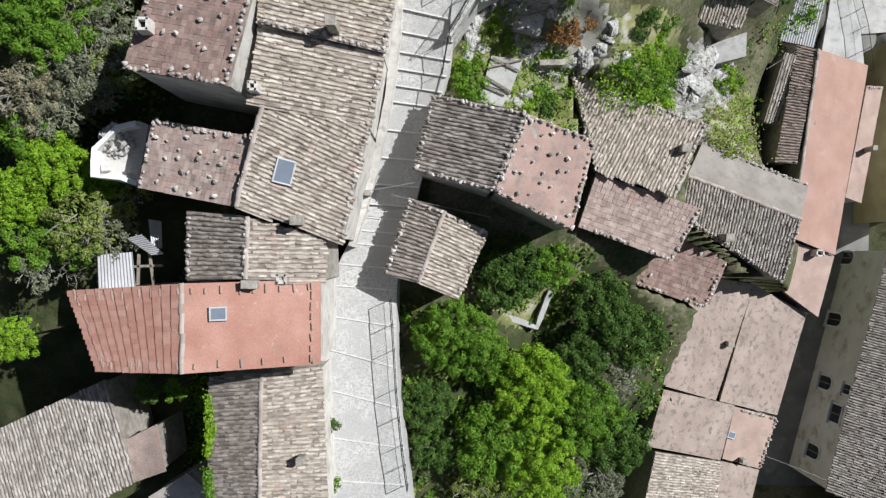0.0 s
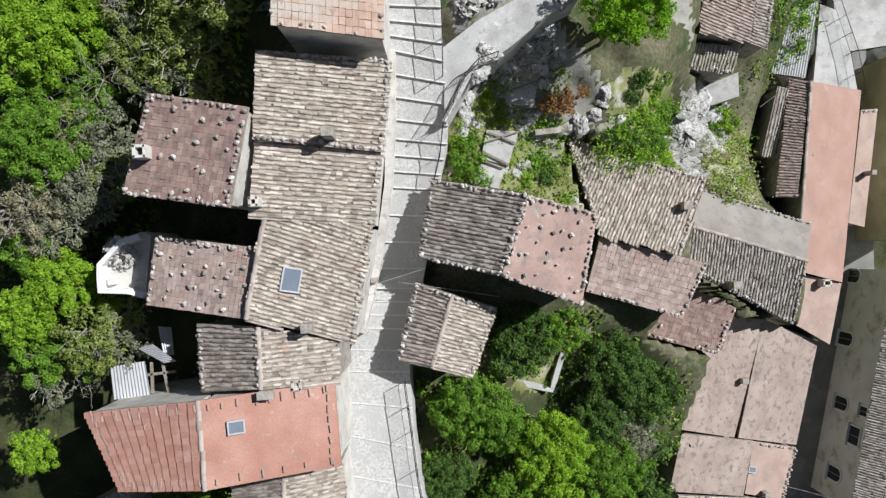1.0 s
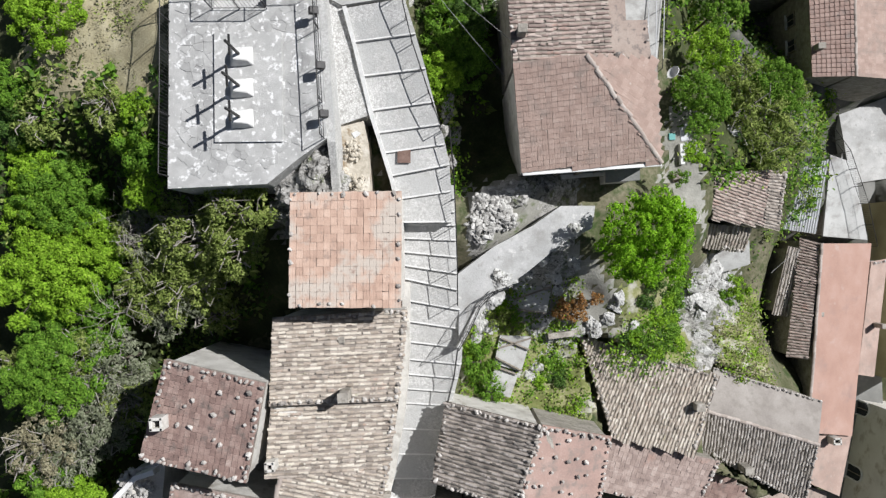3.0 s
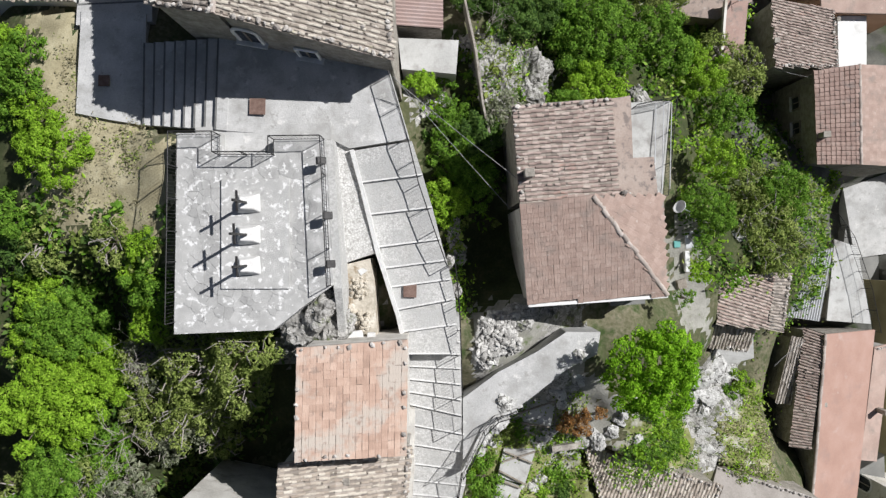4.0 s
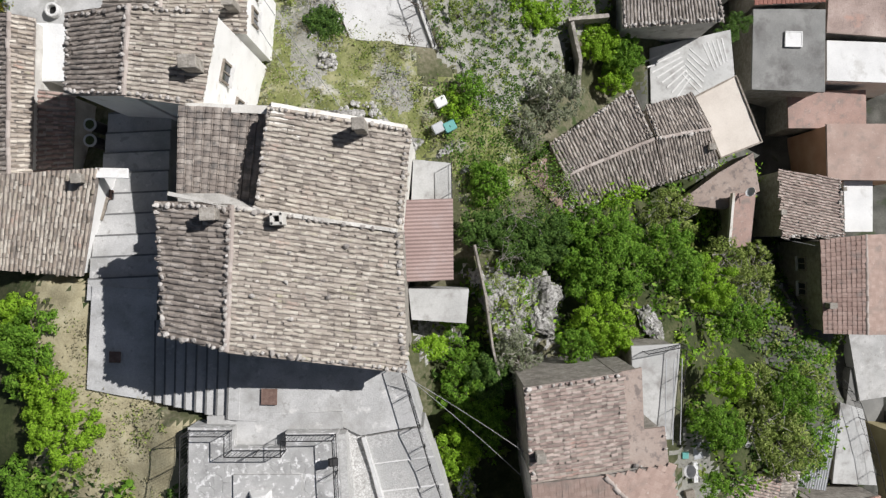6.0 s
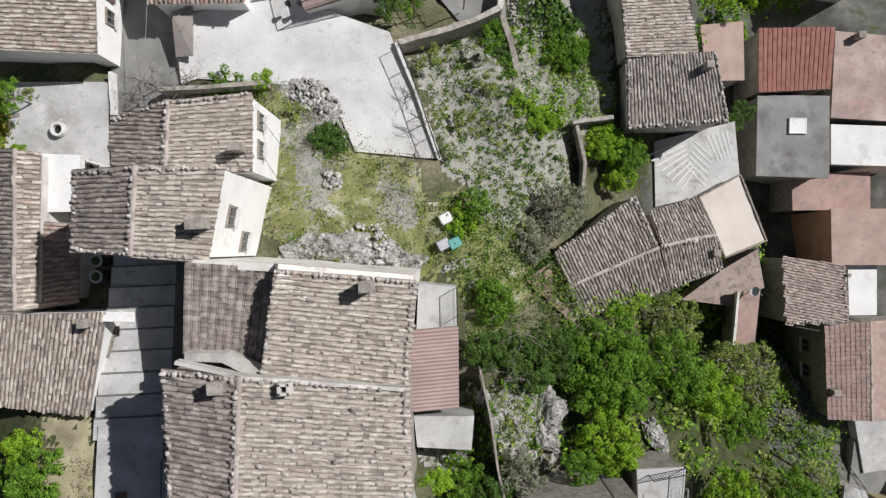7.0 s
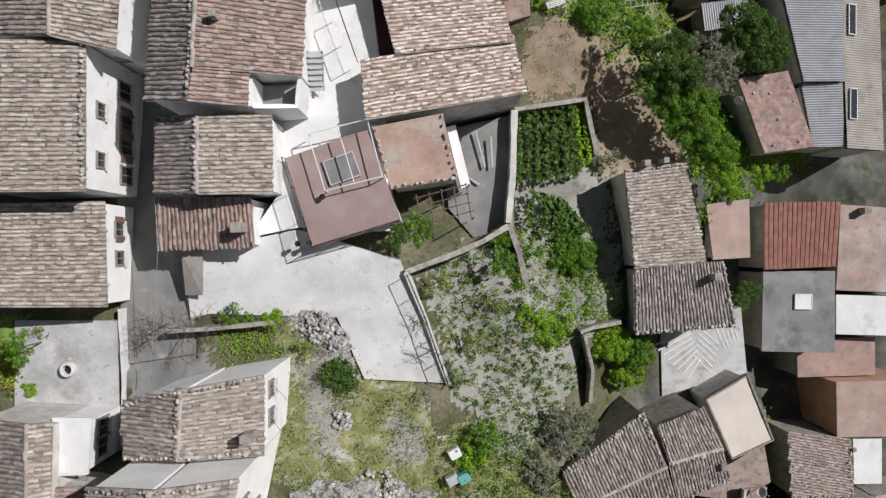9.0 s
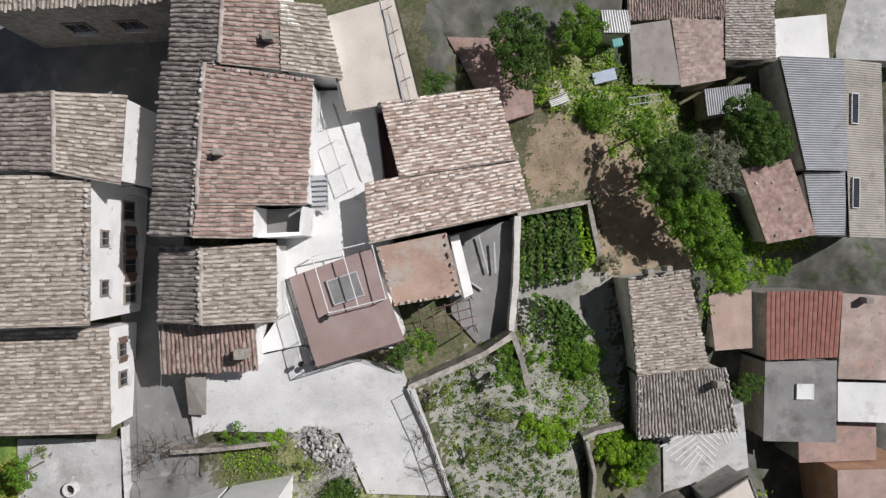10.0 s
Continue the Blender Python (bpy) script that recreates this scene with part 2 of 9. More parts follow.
soil = material("garden_soil", [(0.1, (0.17, 0.165, 0.14)), (0.5, (0.27, 0.265, 0.235)), (0.9, (0.36, 0.352, 0.315))], 1.5, 0.97, 0.5, 12, "", [((0.11, 0.14, 0.06), 1.4, 0.58, 0.7)])
dry_grass = material("dry_grass", [(0.1, (0.235, 0.205, 0.125)), (0.5, (0.36, 0.32, 0.205)), (0.9, (0.47, 0.43, 0.30))], 1.4, 0.97, 0.8, 14, "", [((0.20, 0.18, 0.095), 0.7, 0.6, 0.74)])
dust = material("dusty_earth", [(0.1, (0.165, 0.125, 0.085)), (0.5, (0.265, 0.205, 0.145)), (0.9, (0.355, 0.29, 0.215))], 1.2, 0.97, 0.6, 13, "", [((0.17, 0.16, 0.08), 0.8, 0.6, 0.72)])
concrete = material("pale_concrete", [(0.1, (0.30, 0.30, 0.29)), (0.5, (0.44, 0.438, 0.43)), (0.9, (0.58, 0.578, 0.565))], 0.8, 0.92, 0.3, 18, "", [((0.31, 0.305, 0.29), 0.6, 0.52, 0.68), ((0.33, 0.325, 0.31), 2.6, 0.58, 0.66), ((0.62, 0.61, 0.59), 1.9, 0.6, 0.72)])
bleached = material("bleached_concrete", [(0.1, (0.38, 0.38, 0.37)), (0.5, (0.545, 0.543, 0.535)), (0.9, (0.68, 0.678, 0.67))], 0.5, 0.92, 0.3, 16, "", [((0.40, 0.395, 0.38), 0.45, 0.54, 0.7), ((0.42, 0.415, 0.40), 2.2, 0.6, 0.68)])
# litter under the trees; also the painted shade in the pit by H1
wood_floor_and_shade = material("leaf_litter_and_shade", [(0.1, (0.022, 0.028, 0.012)), (0.5, (0.05, 0.062, 0.024)), (0.9, (0.11, 0.105, 0.055))], 0.9, 0.97, 0.5, 8)
weeds = material("weedy_grass", [(0.1, (0.085, 0.095, 0.03)), (0.45, (0.165, 0.18, 0.065)), (0.7, (0.26, 0.255, 0.13)), (0.9, (0.36, 0.335, 0.22))], 1.1, 0.97, 0.6, 9, "", [((0.40, 0.385, 0.34), 0.8, 0.54, 0.66)])
# the shade between the houses is painted into this dark ground colour
alley = material("shaded_alley", [(0.1, (0.05, 0.052, 0.045)), (0.5, (0.105, 0.105, 0.092)), (0.9, (0.19, 0.185, 0.165))], 0.9, 0.95, 0.4, 14, "", [((0.05, 0.07, 0.028), 0.6, 0.54, 0.68)])
lawn = material("green_lawn", [(0.1, (0.09, 0.15, 0.03)), (0.5, (0.15, 0.235, 0.05)), (0.9, (0.23, 0.31, 0.09))], 1.2, 0.97, 0.5, 20)
asphalt = material("worn_asphalt", [(0.1, (0.13, 0.13, 0.125)), (0.5, (0.20, 0.20, 0.19)), (0.9, (0.29, 0.285, 0.27))], 0.7, 0.95, 0.2, 30, "", [((0.32, 0.31, 0.29), 0.9, 0.56, 0.72)])
pebbles = material("pebble_concrete", [(0.1, (0.37, 0.365, 0.35)), (0.45, (0.51, 0.505, 0.49)), (0.9, (0.66, 0.655, 0.64))], 0.9, 0.93, 0.5, 16, "", [((0.37, 0.365, 0.35), 7.0, 0.5, 0.6), ((0.44, 0.44, 0.43), 0.55, 0.5, 0.56)], cells=((0.38, 0.375, 0.36), 9.5, 0.13))
white_pebbles = material("white_pebbles", [(0.1, (0.40, 0.395, 0.375)), (0.45, (0.60, 0.595, 0.575)), (0.9, (0.74, 0.735, 0.715))], 3.0, 0.93, 0.6, 14, "", [((0.36, 0.35, 0.33), 6.0, 0.52, 0.6)], cells=((0.36, 0.35, 0.33), 9.0, 0.13))
sand = material("sandy_rubble", [(0.1, (0.30, 0.265, 0.205)), (0.5, (0.50, 0.455, 0.38)), (0.9, (0.68, 0.645, 0.575))], 2.2, 0.95, 0.8, 10, "", [((0.28, 0.22, 0.15), 1.6, 0.54, 0.64)])
nosing = material("white_stone_edge", [(0.1, (0.46, 0.455, 0.44)), (0.5, (0.60, 0.595, 0.58)), (0.9, (0.70, 0.695, 0.68))], 4.0, 0.9, 0.3, 25)
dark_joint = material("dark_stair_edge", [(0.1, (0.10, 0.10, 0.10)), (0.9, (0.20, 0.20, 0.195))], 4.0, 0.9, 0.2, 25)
iron = material("dark_iron", [(0.1, (0.025, 0.025, 0.027)), (0.9, (0.06, 0.058, 0.056))], 8.0, 0.55, 0.1, 60, metal=0.6)
zinc = material("galvanised_sheet", [(0.1, (0.36, 0.37, 0.38)), (0.5, (0.46, 0.47, 0.485)), (0.9, (0.56, 0.57, 0.585))], 1.2, 0.5, 0.05, 30, "", [((0.37, 0.35, 0.33), 0.9, 0.58, 0.72)], metal=0.2)
glass_dark = material("window_glass", [(0.0, (0.02, 0.023, 0.027)), (1.0, (0.05, 0.055, 0.06))], 2.0, 0.12, 0.0, 10)
wood = material("weathered_wood", [(0.1, (0.13, 0.105, 0.08)), (0.5, (0.24, 0.21, 0.175)), (0.9, (0.36, 0.33, 0.29))], 5.0, 0.9, 0.3, 40)
bark = material("bark", [(0.1, (0.07, 0.055, 0.042)), (0.5, (0.14, 0.115, 0.09)), (0.9, (0.24, 0.21, 0.175))], 6.0, 0.95, 0.5, 30)


# ---- builders ----
def part(name, bm, mat, parent, label=""):
    me = bpy.data.meshes.new(name)
    bm.to_mesh(me)
    bm.free()
    me.materials.append(mat)
    ob = new(name, me)
    ob.parent = parent
    return tagged(ob, label)


def part_data(name, verts, faces, mat, parent, label="", smooth=False):
    me = bpy.data.meshes.new(name)
    me.from_pydata([tuple(v) for v in verts], [], faces)
    if smooth:
        me.polygons.foreach_set("use_smooth", [True] * len(me.polygons))
    me.materials.append(mat)
    ob = new(name, me)
    ob.parent = parent
    return tagged(ob, label)


def thing(name, label, category, group="", kind="", at=(0, 0, 0)):
    ob = new(name)
    ob.location = at
    ob.empty_display_size = 0.2
    return tagged(ob, label, category, group, kind)


def box(bm, size, m=Matrix(), bevel=0.0):
    out = bmesh.ops.create_cube(bm, size=1.0, matrix=m @ Matrix.Diagonal((*size, 1)))
    if bevel:
        edges = {e for v in out["verts"] for e in v.link_edges}
        bmesh.ops.bevel(bm, geom=list(edges), offset=bevel, segments=1, affect="EDGES")
    return bm


def bar(bm, a, b, r, sides=6, r2=None):
    """A round bar from a to b."""
    a, b = Vector(a), Vector(b)
    d = b - a
    m = Matrix.Translation((a + b) / 2) @ d.to_track_quat("Z", "Y").to_matrix().to_4x4()
    bmesh.ops.create_cone(bm, cap_ends=True, segments=sides, radius1=r, radius2=r if r2 is None else r2, depth=d.length, matrix=m)
    return bm


def prism(verts, faces, top, base):
    """Adds an upright block under the polygon top, down to base."""
    n, k = len(top), len(verts)
    if sum(a[0] * b[1] - a[1] * b[0] for a, b in zip(top, top[1:] + top[:1])) < 0:
        top = top[::-1]
    verts += [tuple(p) for p in top] + [(p[0], p[1], base) for p in top]
    faces.append(tuple(range(k, k + n)))
    faces.append(tuple(range(k + 2 * n - 1, k + n - 1, -1)))
    for i in range(n):
        j = (i + 1) % n
        faces.append((k + i, k + n + i, k + n + j, k + j))


def at_uv(q, u, v):
    """A point on the four-cornered plane q = upper left, upper right, lower right, lower left."""
    a, b, c, d = q
    return (a * (1 - u) + b * u) * (1 - v) + (d * (1 - u) + c * u) * v


def arch_template(r1, r2, length, sides, flip=1):
    """A tapering half tube along -y (downslope), open below, as points and faces."""
    pts, faces = [], []
    for y, r in ((0.0, r1), (-length, r2)):
        for i in range(sides + 1):
            a = math.pi * i / sides
            pts.append((r * math.cos(a), y, flip * r * 0.8 * math.sin(a)))
    for i in range(sides):
        f = (i, i + 1, sides + 2 + i, sides + 1 + i)
        faces.append(f[::-1] if flip > 0 else f)
    if flip > 0:
        faces.append(tuple(range(sides + 1, 2 * sides + 2)))
    return np.array(pts), faces


COPPO = arch_template(0.058, 0.075, 0.34, 4)
CHANNEL = arch_template(0.07, 0.064, 0.33, 3, -1)


def interlocking_tile(width=0.24, length=1.0, deep=False, nose=0.024):
    """A flat interlocking tile with a thick lower nose, shallow flutes or one deep side channel; unit long, scaled when laid."""
    w, lift = width / 2, 0.022
    if deep:
        across = [(-w, -0.012), (-w + 0.035, -0.012), (-w + 0.05, lift), (0.0, lift + 0.012), (w - 0.05, lift), (w - 0.012, lift + 0.02), (w, -0.02)]
    else:
        across = [(-w, 0.016), (-w + 0.01, lift), (-0.012, lift), (0.0, 0.018), (0.012, lift), (w - 0.01, lift), (w, 0.016)]
    n = len(across)
    pts = [(x, 0.0, z) for x, z in across] + [(x, -length, z + nose) for x, z in across] + [(-w, -length, -0.01), (w, -length, -0.01)]
    faces = [(i, n + i, n + i + 1, i + 1) for i in range(n - 1)]
    faces.append(tuple(range(2 * n - 1, n - 1, -1)) + (2 * n, 2 * n + 1))
    return np.array(pts), faces


TEGOLA = interlocking_tile()
DEEP_TEGOLA = interlocking_tile(0.31, 1.0, True, 0.036)
THICK_TEGOLA = interlocking_tile(nose=0.06)
DEEP_TONES, THICK_TONES = ("rust", "red2", "dark"), ("orange",)


def mesh_of(name, template, mat):
    me = bpy.data.meshes.new(name)
    me.from_pydata([tuple(p) for p in template[0]], [], template[1])
    me.materials.append(mat)
    return me


PIECES = {}


def lay(parent, name, template, spots, one, many, single):
    """Lays copies of a template at the poses spots: the first ones as parts of their own, the rest as one run."""
    random.shuffle(spots)
    key = (name, one.name)
    if single and key not in PIECES:
        PIECES[key] = mesh_of(name, template, one)
    for m in spots[:single]:
        ob = new(name, PIECES[key])
        ob.parent = parent
        ob.matrix_basis = m
    rest = spots[single:]
    if not rest:
        return
    pts, faces = template
    hom = np.c_[pts, np.ones(len(pts))].T
    mats = np.array([np.array(m) for m in rest])
    allv = np.einsum("nij,jk->nki", mats, hom)[:, :, :3].reshape(-1, 3)
    n = len(pts)
    allf = [tuple(i + k * n for i in f) for k in range(len(rest)) for f in faces]
    run = part_data(name + "_run", allv.tolist(), allf, many, parent)
    tagged(run, kind="stuff")


def frame_on(q, u, v):
    """The pose on plane q at (u, v): x across, y upslope, z outward."""
    e = 0.01
    across = (at_uv(q, min(u + e, 1), v) - at_uv(q, max(u - e, 0), v)).normalized()
    up = (at_uv(q, u, max(v - e, 0)) - at_uv(q, u, min(v + e, 1))).normalized()
    out = across.cross(up).normalized()
    across = up.cross(out)
    m = Matrix((across, up, out)).transposed().to_4x4()
    m.translation = at_uv(q, u, v)
    return m


def grid_on(q, across_step, down_step):
    """Poses in straight rows down the plane q, row by row, wherever they fall inside it: (row, step, pose)."""
    mid = sum(q, Vector()) / 4
    down = ((q[3] - q[0]) + (q[2] - q[1])).normalized()
    normal = (q[1] - q[3]).cross(q[0] - q[2]).normalized()
    if normal.z < 0:
        normal = -normal
    if normal.z < 0.996:
        down = Vector((0, 0, -1))
    down = (down - normal * down.dot(normal)).normalized()
    across = normal.cross(down) * -1
    flat = [((p - mid).dot(across), (p - mid).dot(down)) for p in q]
    if across.cross(-down).dot(normal) < 0:
        across = -across
        flat = [((p - mid).dot(across), (p - mid).dot(down)) for p in q]
    turn = Matrix((across, -down, normal)).transposed().to_4x4()
    a0, a1 = min(p[0] for p in flat), max(p[0] for p in flat)
    d0, d1 = min(p[1] for p in flat), max(p[1] for p in flat)
    rows, steps = max(2, round((a1 - a0) / across_step)), max(2, round((d1 - d0) / down_step))
    out = []
    for i in range(rows):
        for j in range(steps):
            a, d = a0 + (i + 0.5) * (a1 - a0) / rows, d0 + (j + 0.02) * (d1 - d0) / steps
            odd = False
            for (x0, y0), (x1, y1) in zip(flat, flat[1:] + flat[:1]):
                if (y0 > d + 0.17) != (y1 > d + 0.17) and a < x0 + (d + 0.17 - y0) * (x1 - x0) / (y1 - y0):
                    odd = not odd
            if odd:
                m = turn.copy()
                m.translation = mid + across * a + down * d
                out.append((i, j, m))
    return out


def oriented(q):
    """The corners as vectors, ordered so that the outward side looks up."""
    q = [Vector(p) for p in q]
    across, up = q[1] - q[0], q[0] - q[3]
    if across.cross(up).z < 0:
        q = [q[1], q[0], q[3], q[2]]
    return q


def roof_plane(parent, kind, corners, single, pitch=0.185, course=0.30):
    style, tone = kind.split("_") if "_" in kind else (kind, "")
    q = oriented(corners)
    fan = abs((q[1] - q[0]).length / max(0.1, (q[2] - q[3]).length) - 1) > 0.14
    a, b, c = plane_through(q)  # one true plane
    q = [Vector((p.x, p.y, a + b * p.x + c * p.y)) for p in q]
    width = ((q[1] - q[0]).length + (q[2] - q[3]).length) / 2
    run = ((q[0] - q[3]).length + (q[1] - q[2]).length) / 2
    # the deck that carries the tiles
    low = [p - Vector((0, 0, 0.14)) for p in q]
    deck_v = [tuple(p) for p in q + low]
    deck_f = [(3, 2, 1, 0), (4, 5, 6, 7), (0, 1, 5, 4), (1, 2, 6, 5), (2, 3, 7, 6), (3, 0, 4, 7)]
    if style in ("coppi", "tegola"):
        roof = part_data("roof", deck_v, deck_f, tile_many["dark"], parent)
    if style == "coppi":
        s = pitch / 0.208
        step = 0.255 * (0.8 + 0.2 * s)
        rows, steps = max(3, round(width / pitch)), max(3, round(run / step))
        covers, gutters = [], []
        wander = random.uniform(0, 9)
        spots = []
        if fan:
            spots = [(m, m @ pose(-pitch / 2, 0, 0)) for i, j, m in grid_on(q, pitch, step)]
        else:
            for i in range(rows):
                bend = 0.03 * math.sin(i * 0.9 + wander)
                for j in range(steps):
                    v = (j + 0.02) / steps
                    u = (i + 0.5) / rows + bend * math.sin(3.0 * v + i * 0.35 + wander) / width
                    spots.append((frame_on(q, min(max(u, 0.004), 0.996), v), frame_on(q, min(max(u - 0.5 / rows, 0.004), 0.996), v)))
        for m, m2 in spots:
            long = random.uniform(0.82, 1.08) if random.random() < 0.8 else random.uniform(0.5, 0.8)
            covers.append(m @ pose(random.gauss(0, 0.009), random.gauss(0, 0.03), 0.04 + random.uniform(-0.012, 0.02), 3.4 + random.gauss(0, 1.6), random.gauss(0, 4), random.gauss(0, 2.6)) @ Matrix.Diagonal((s * random.uniform(0.88, 1.08), long * 0.95, s * random.uniform(0.82, 1.08), 1)))
            gutters.append(m2 @ pose(0, 0, 0.066, 3.0, 0, 0) @ Matrix.Diagonal((s, 0.95, s, 1)))
        lay(roof, "clay_tile", COPPO, covers, tile_one[tone], tile_many[tone], single)
        lay(roof, "channel_tile", CHANNEL, gutters, tile_one["under"], tile_many["under"], 0)
    elif style == "tegola":
        broad, template = (0.31, DEEP_TEGOLA) if tone in DEEP_TONES else (0.24, THICK_TEGOLA if tone in THICK_TONES else TEGOLA)
        rows, steps = max(3, round(width / broad)), max(3, round(run / course))
        spots = []
        if fan:
            spots = [m for i, j, m in grid_on(q, broad, course)]
        else:
            spots = [frame_on(q, (i + 0.5) / rows, (j + 0.02) / steps) for i in range(rows) for j in range(steps)]
        spots = [m @ pose(random.gauss(0, 0.004), random.gauss(0, 0.008), 0.03, 0.8 + random.gauss(0, 0.9), random.gauss(0, 0.8), random.gauss(0, 0.9)) @ Matrix.Diagonal((1, course * 1.05, 1, 1)) for m in spots]
        lay(roof, "ribbed_tile" if template is DEEP_TEGOLA else "flat_tile", template, spots, flat_one[tone], flat_many[tone], single)
    elif style == "sheet":
        n, k = max(4, int(width / 0.35)), max(4, int(run / 0.35))
        verts, faces = [], []
        for j in range(k + 1):
            for i in range(n + 1):
                p = at_uv(q, i / n, j / k)
                verts.append((p.x, p.y, p.z + 0.02 * noise.noise(p * 1.1) + 0.008 * noise.noise(p * 4)))
        for j in range(k):
            for i in range(n):
                a = j * (n + 1) + i
                faces.append((a, a + n + 1, a + n + 2, a + 1))
        part_data("roof_sheet", verts, faces, sheet_of[SHEET[tone]], parent, smooth=True)
        part_data("roof_slab", [(x, y, z - 0.05) for x, y, z in deck_v], deck_f, sheet_of[SHEET[tone]], parent)
    else:
        waves = int(width / 0.16)
        verts, faces = [], []
        n = waves * 4
        for j in range(9):
            for i in range(n + 1):
                p = at_uv(q, i / n, j / 8)
                verts.append((p.x, p.y, p.z + 0.03 * math.sin(i * math.pi / 2)))
        for j in range(8):
            for i in range(n):
                a = j * (n + 1) + i
                faces.append((a, a + n + 1, a + n + 2, a + 1))
        part_data("corrugated_sheet", verts, faces, sheet_of[tone] if tone else zinc, parent, smooth=False)
        part_data("roof_slab", [(x, y, z - 0.22) for x, y, z in deck_v], deck_f, wood, parent)
    return q


def stone_points(rng, size):
    """A rough boulder as points and faces."""
    bm = bmesh.new()
    bmesh.ops.create_icosphere(bm, subdivisions=1, radius=1.0)
    pts = []
    for v in bm.verts:
        p = v.co * (0.75 + 0.45 * rng.random())
        pts.append((p.x * size, p.y * size * rng.uniform(0.6, 0.9), p.z * size * 0.55))
    faces = [tuple(v.index for v in f.verts) for f in bm.faces]
    bm.free()
    return np.array(pts), faces


HOUSES = {}
ROOFS = {}


def edge_stones(key, *edges, step=0.24, size=0.115):
    """Stones that weigh down a roof along some of its edges: (plane, edge, from, to); edge 0 ridge, 1 and 3 verges, 2 eave."""
    rng = random.Random(len(key) * 31 + ord(key[0]) + len(edges))
    shapes = [stone_points(rng, 1.0) for _ in range(5)]
    verts, faces = [], []
    for plane, edge in edges:
        q = ROOFS[key][plane]
        a, b = q[edge], q[(edge + 1) % 4]
        mid = sum(q, Vector()) / 4
        n = max(2, int((b - a).length / step))
        for i in range(n):
            if rng.random() < 0.12:
                continue
            p = a.lerp(b, (i + rng.uniform(0.2, 0.8)) / n)
            p = p + (mid - p).normalized() * rng.uniform(0.05, 0.16)
            m = Matrix.Translation(p + Vector((0, 0, 0.13))) @ Euler((rng.uniform(-0.4, 0.4), rng.uniform(-0.4, 0.4), rng.uniform(0, 6.3))).to_matrix().to_4x4()
            s = size * rng.uniform(0.55, 1.25)
            pts, fs = rng.choice(shapes)
            k = len(verts)
            verts += [tuple(m @ (Vector(t) * s)) for t in pts]
            faces += [tuple(k + t for t in f) for f in fs]
    tagged(part_data("edge_stone_run", verts, faces, stone_many, HOUSES[key], "grey stones that weigh down the tiles"), kind="stuff")


STONES = {}


def loose_stones(key, plane, count, size=0.13, label="grey stone that weighs down the roof tiles"):
    q = ROOFS[key][plane]
    rng = random.Random(count * 7 + len(key))
    n = max(2, int(math.sqrt(count)))
    for i in range(count):
        u, v = ((i % n) + rng.uniform(0.15, 0.85)) / n, ((i // n) + rng.uniform(0.15, 0.85)) / math.ceil(count / n)
        kind = rng.randrange(4)
        if kind not in STONES:
            pts, fs = stone_points(random.Random(kind + 5), 1.0)
            me = bpy.data.meshes.new("roof_stone")
            me.from_pydata([tuple(p) for p in pts], [], fs)
            me.materials.append(stone_loose)
            STONES[kind] = me
        ob = new("roof_stone", STONES[kind])
        p = at_uv(q, min(u, 0.97), min(v, 0.97))
        s = size * rng.uniform(0.6, 1.2)
        ob.matrix_basis = pose(p.x, p.y, p.z + 0.1 + 0.3 * s, rng.uniform(-15, 15), rng.uniform(-15, 15), rng.uniform(0, 360)) @ Matrix.Diagonal((s, s, s, 1))
        tagged(ob, label, "stone", "stones on the roofs")


def house(key, label, wall, base, *planes, single=60, pitch=0.185, course=0.30):
    """A house: its walls under each roof plane, and the roof planes laid with pieces. Each plane: kind, then upper left, upper right, lower right, lower left."""
    ob = thing("house", label, "house")
    for kind, *corners in planes:
        wv, wf = [], []
        q = oriented(corners)
        mid = sum(q, Vector()) / 4
        top = []
        for p in q:
            d = mid - p
            d.z = 0
            s = p + d.normalized() * min(0.16, d.length * 0.2)
            top.append(Vector((s.x, s.y, p.z - (0.25 if kind.startswith("corrugated") else 0.1))))
        prism(wv, wf, top, base)
        dig([tuple(p) for p in q])
        part_data("wall", wv, wf, WALL[wall], ob)
    for kind, *corners in planes:
        ROOFS.setdefault(key, []).append(roof_plane(ob, kind, corners, single, pitch, course))
    HOUSES[key] = ob
    return ob


def ridge(key, plane, edge, mat=None, r=0.105):
    """Mortared cap tiles along an edge of a roof plane."""
    q = ROOFS[key][plane]
    a, b = q[edge], q[(edge + 1) % 4]
    d = b - a
    n = max(3, int(d.length / 0.36))
    pts, faces = arch_template(r * 0.92, r, d.length / n * 1.06, 5)
    turn = Matrix((d.normalized().cross(Vector((0, 0, 1))).normalized(), -d.normalized(), Vector((0, 0, 1)))).transposed().to_4x4()
    verts, fs = [], []
    for i in range(n):
        m = turn.copy()
        m.translation = a.lerp(b, i / n)
        m = m @ pose(random.gauss(0, 0.012), 0, 0.03 + random.gauss(0, 0.008), random.gauss(0, 1.5), 0, random.gauss(0, 1.8))
        if turn.determinant() < 0:
            m = m @ Matrix.Diagonal((-1, 1, 1, 1))
        k = len(verts)
        verts += [tuple(m @ Vector(p)) for p in pts]
        fs += [tuple(k + t for t in f) for f in faces]
    tagged(part_data("ridge_tile_run", verts, fs, mat or tile_many["ridge"], HOUSES[key], "mortared ridge tiles"), kind="stuff")


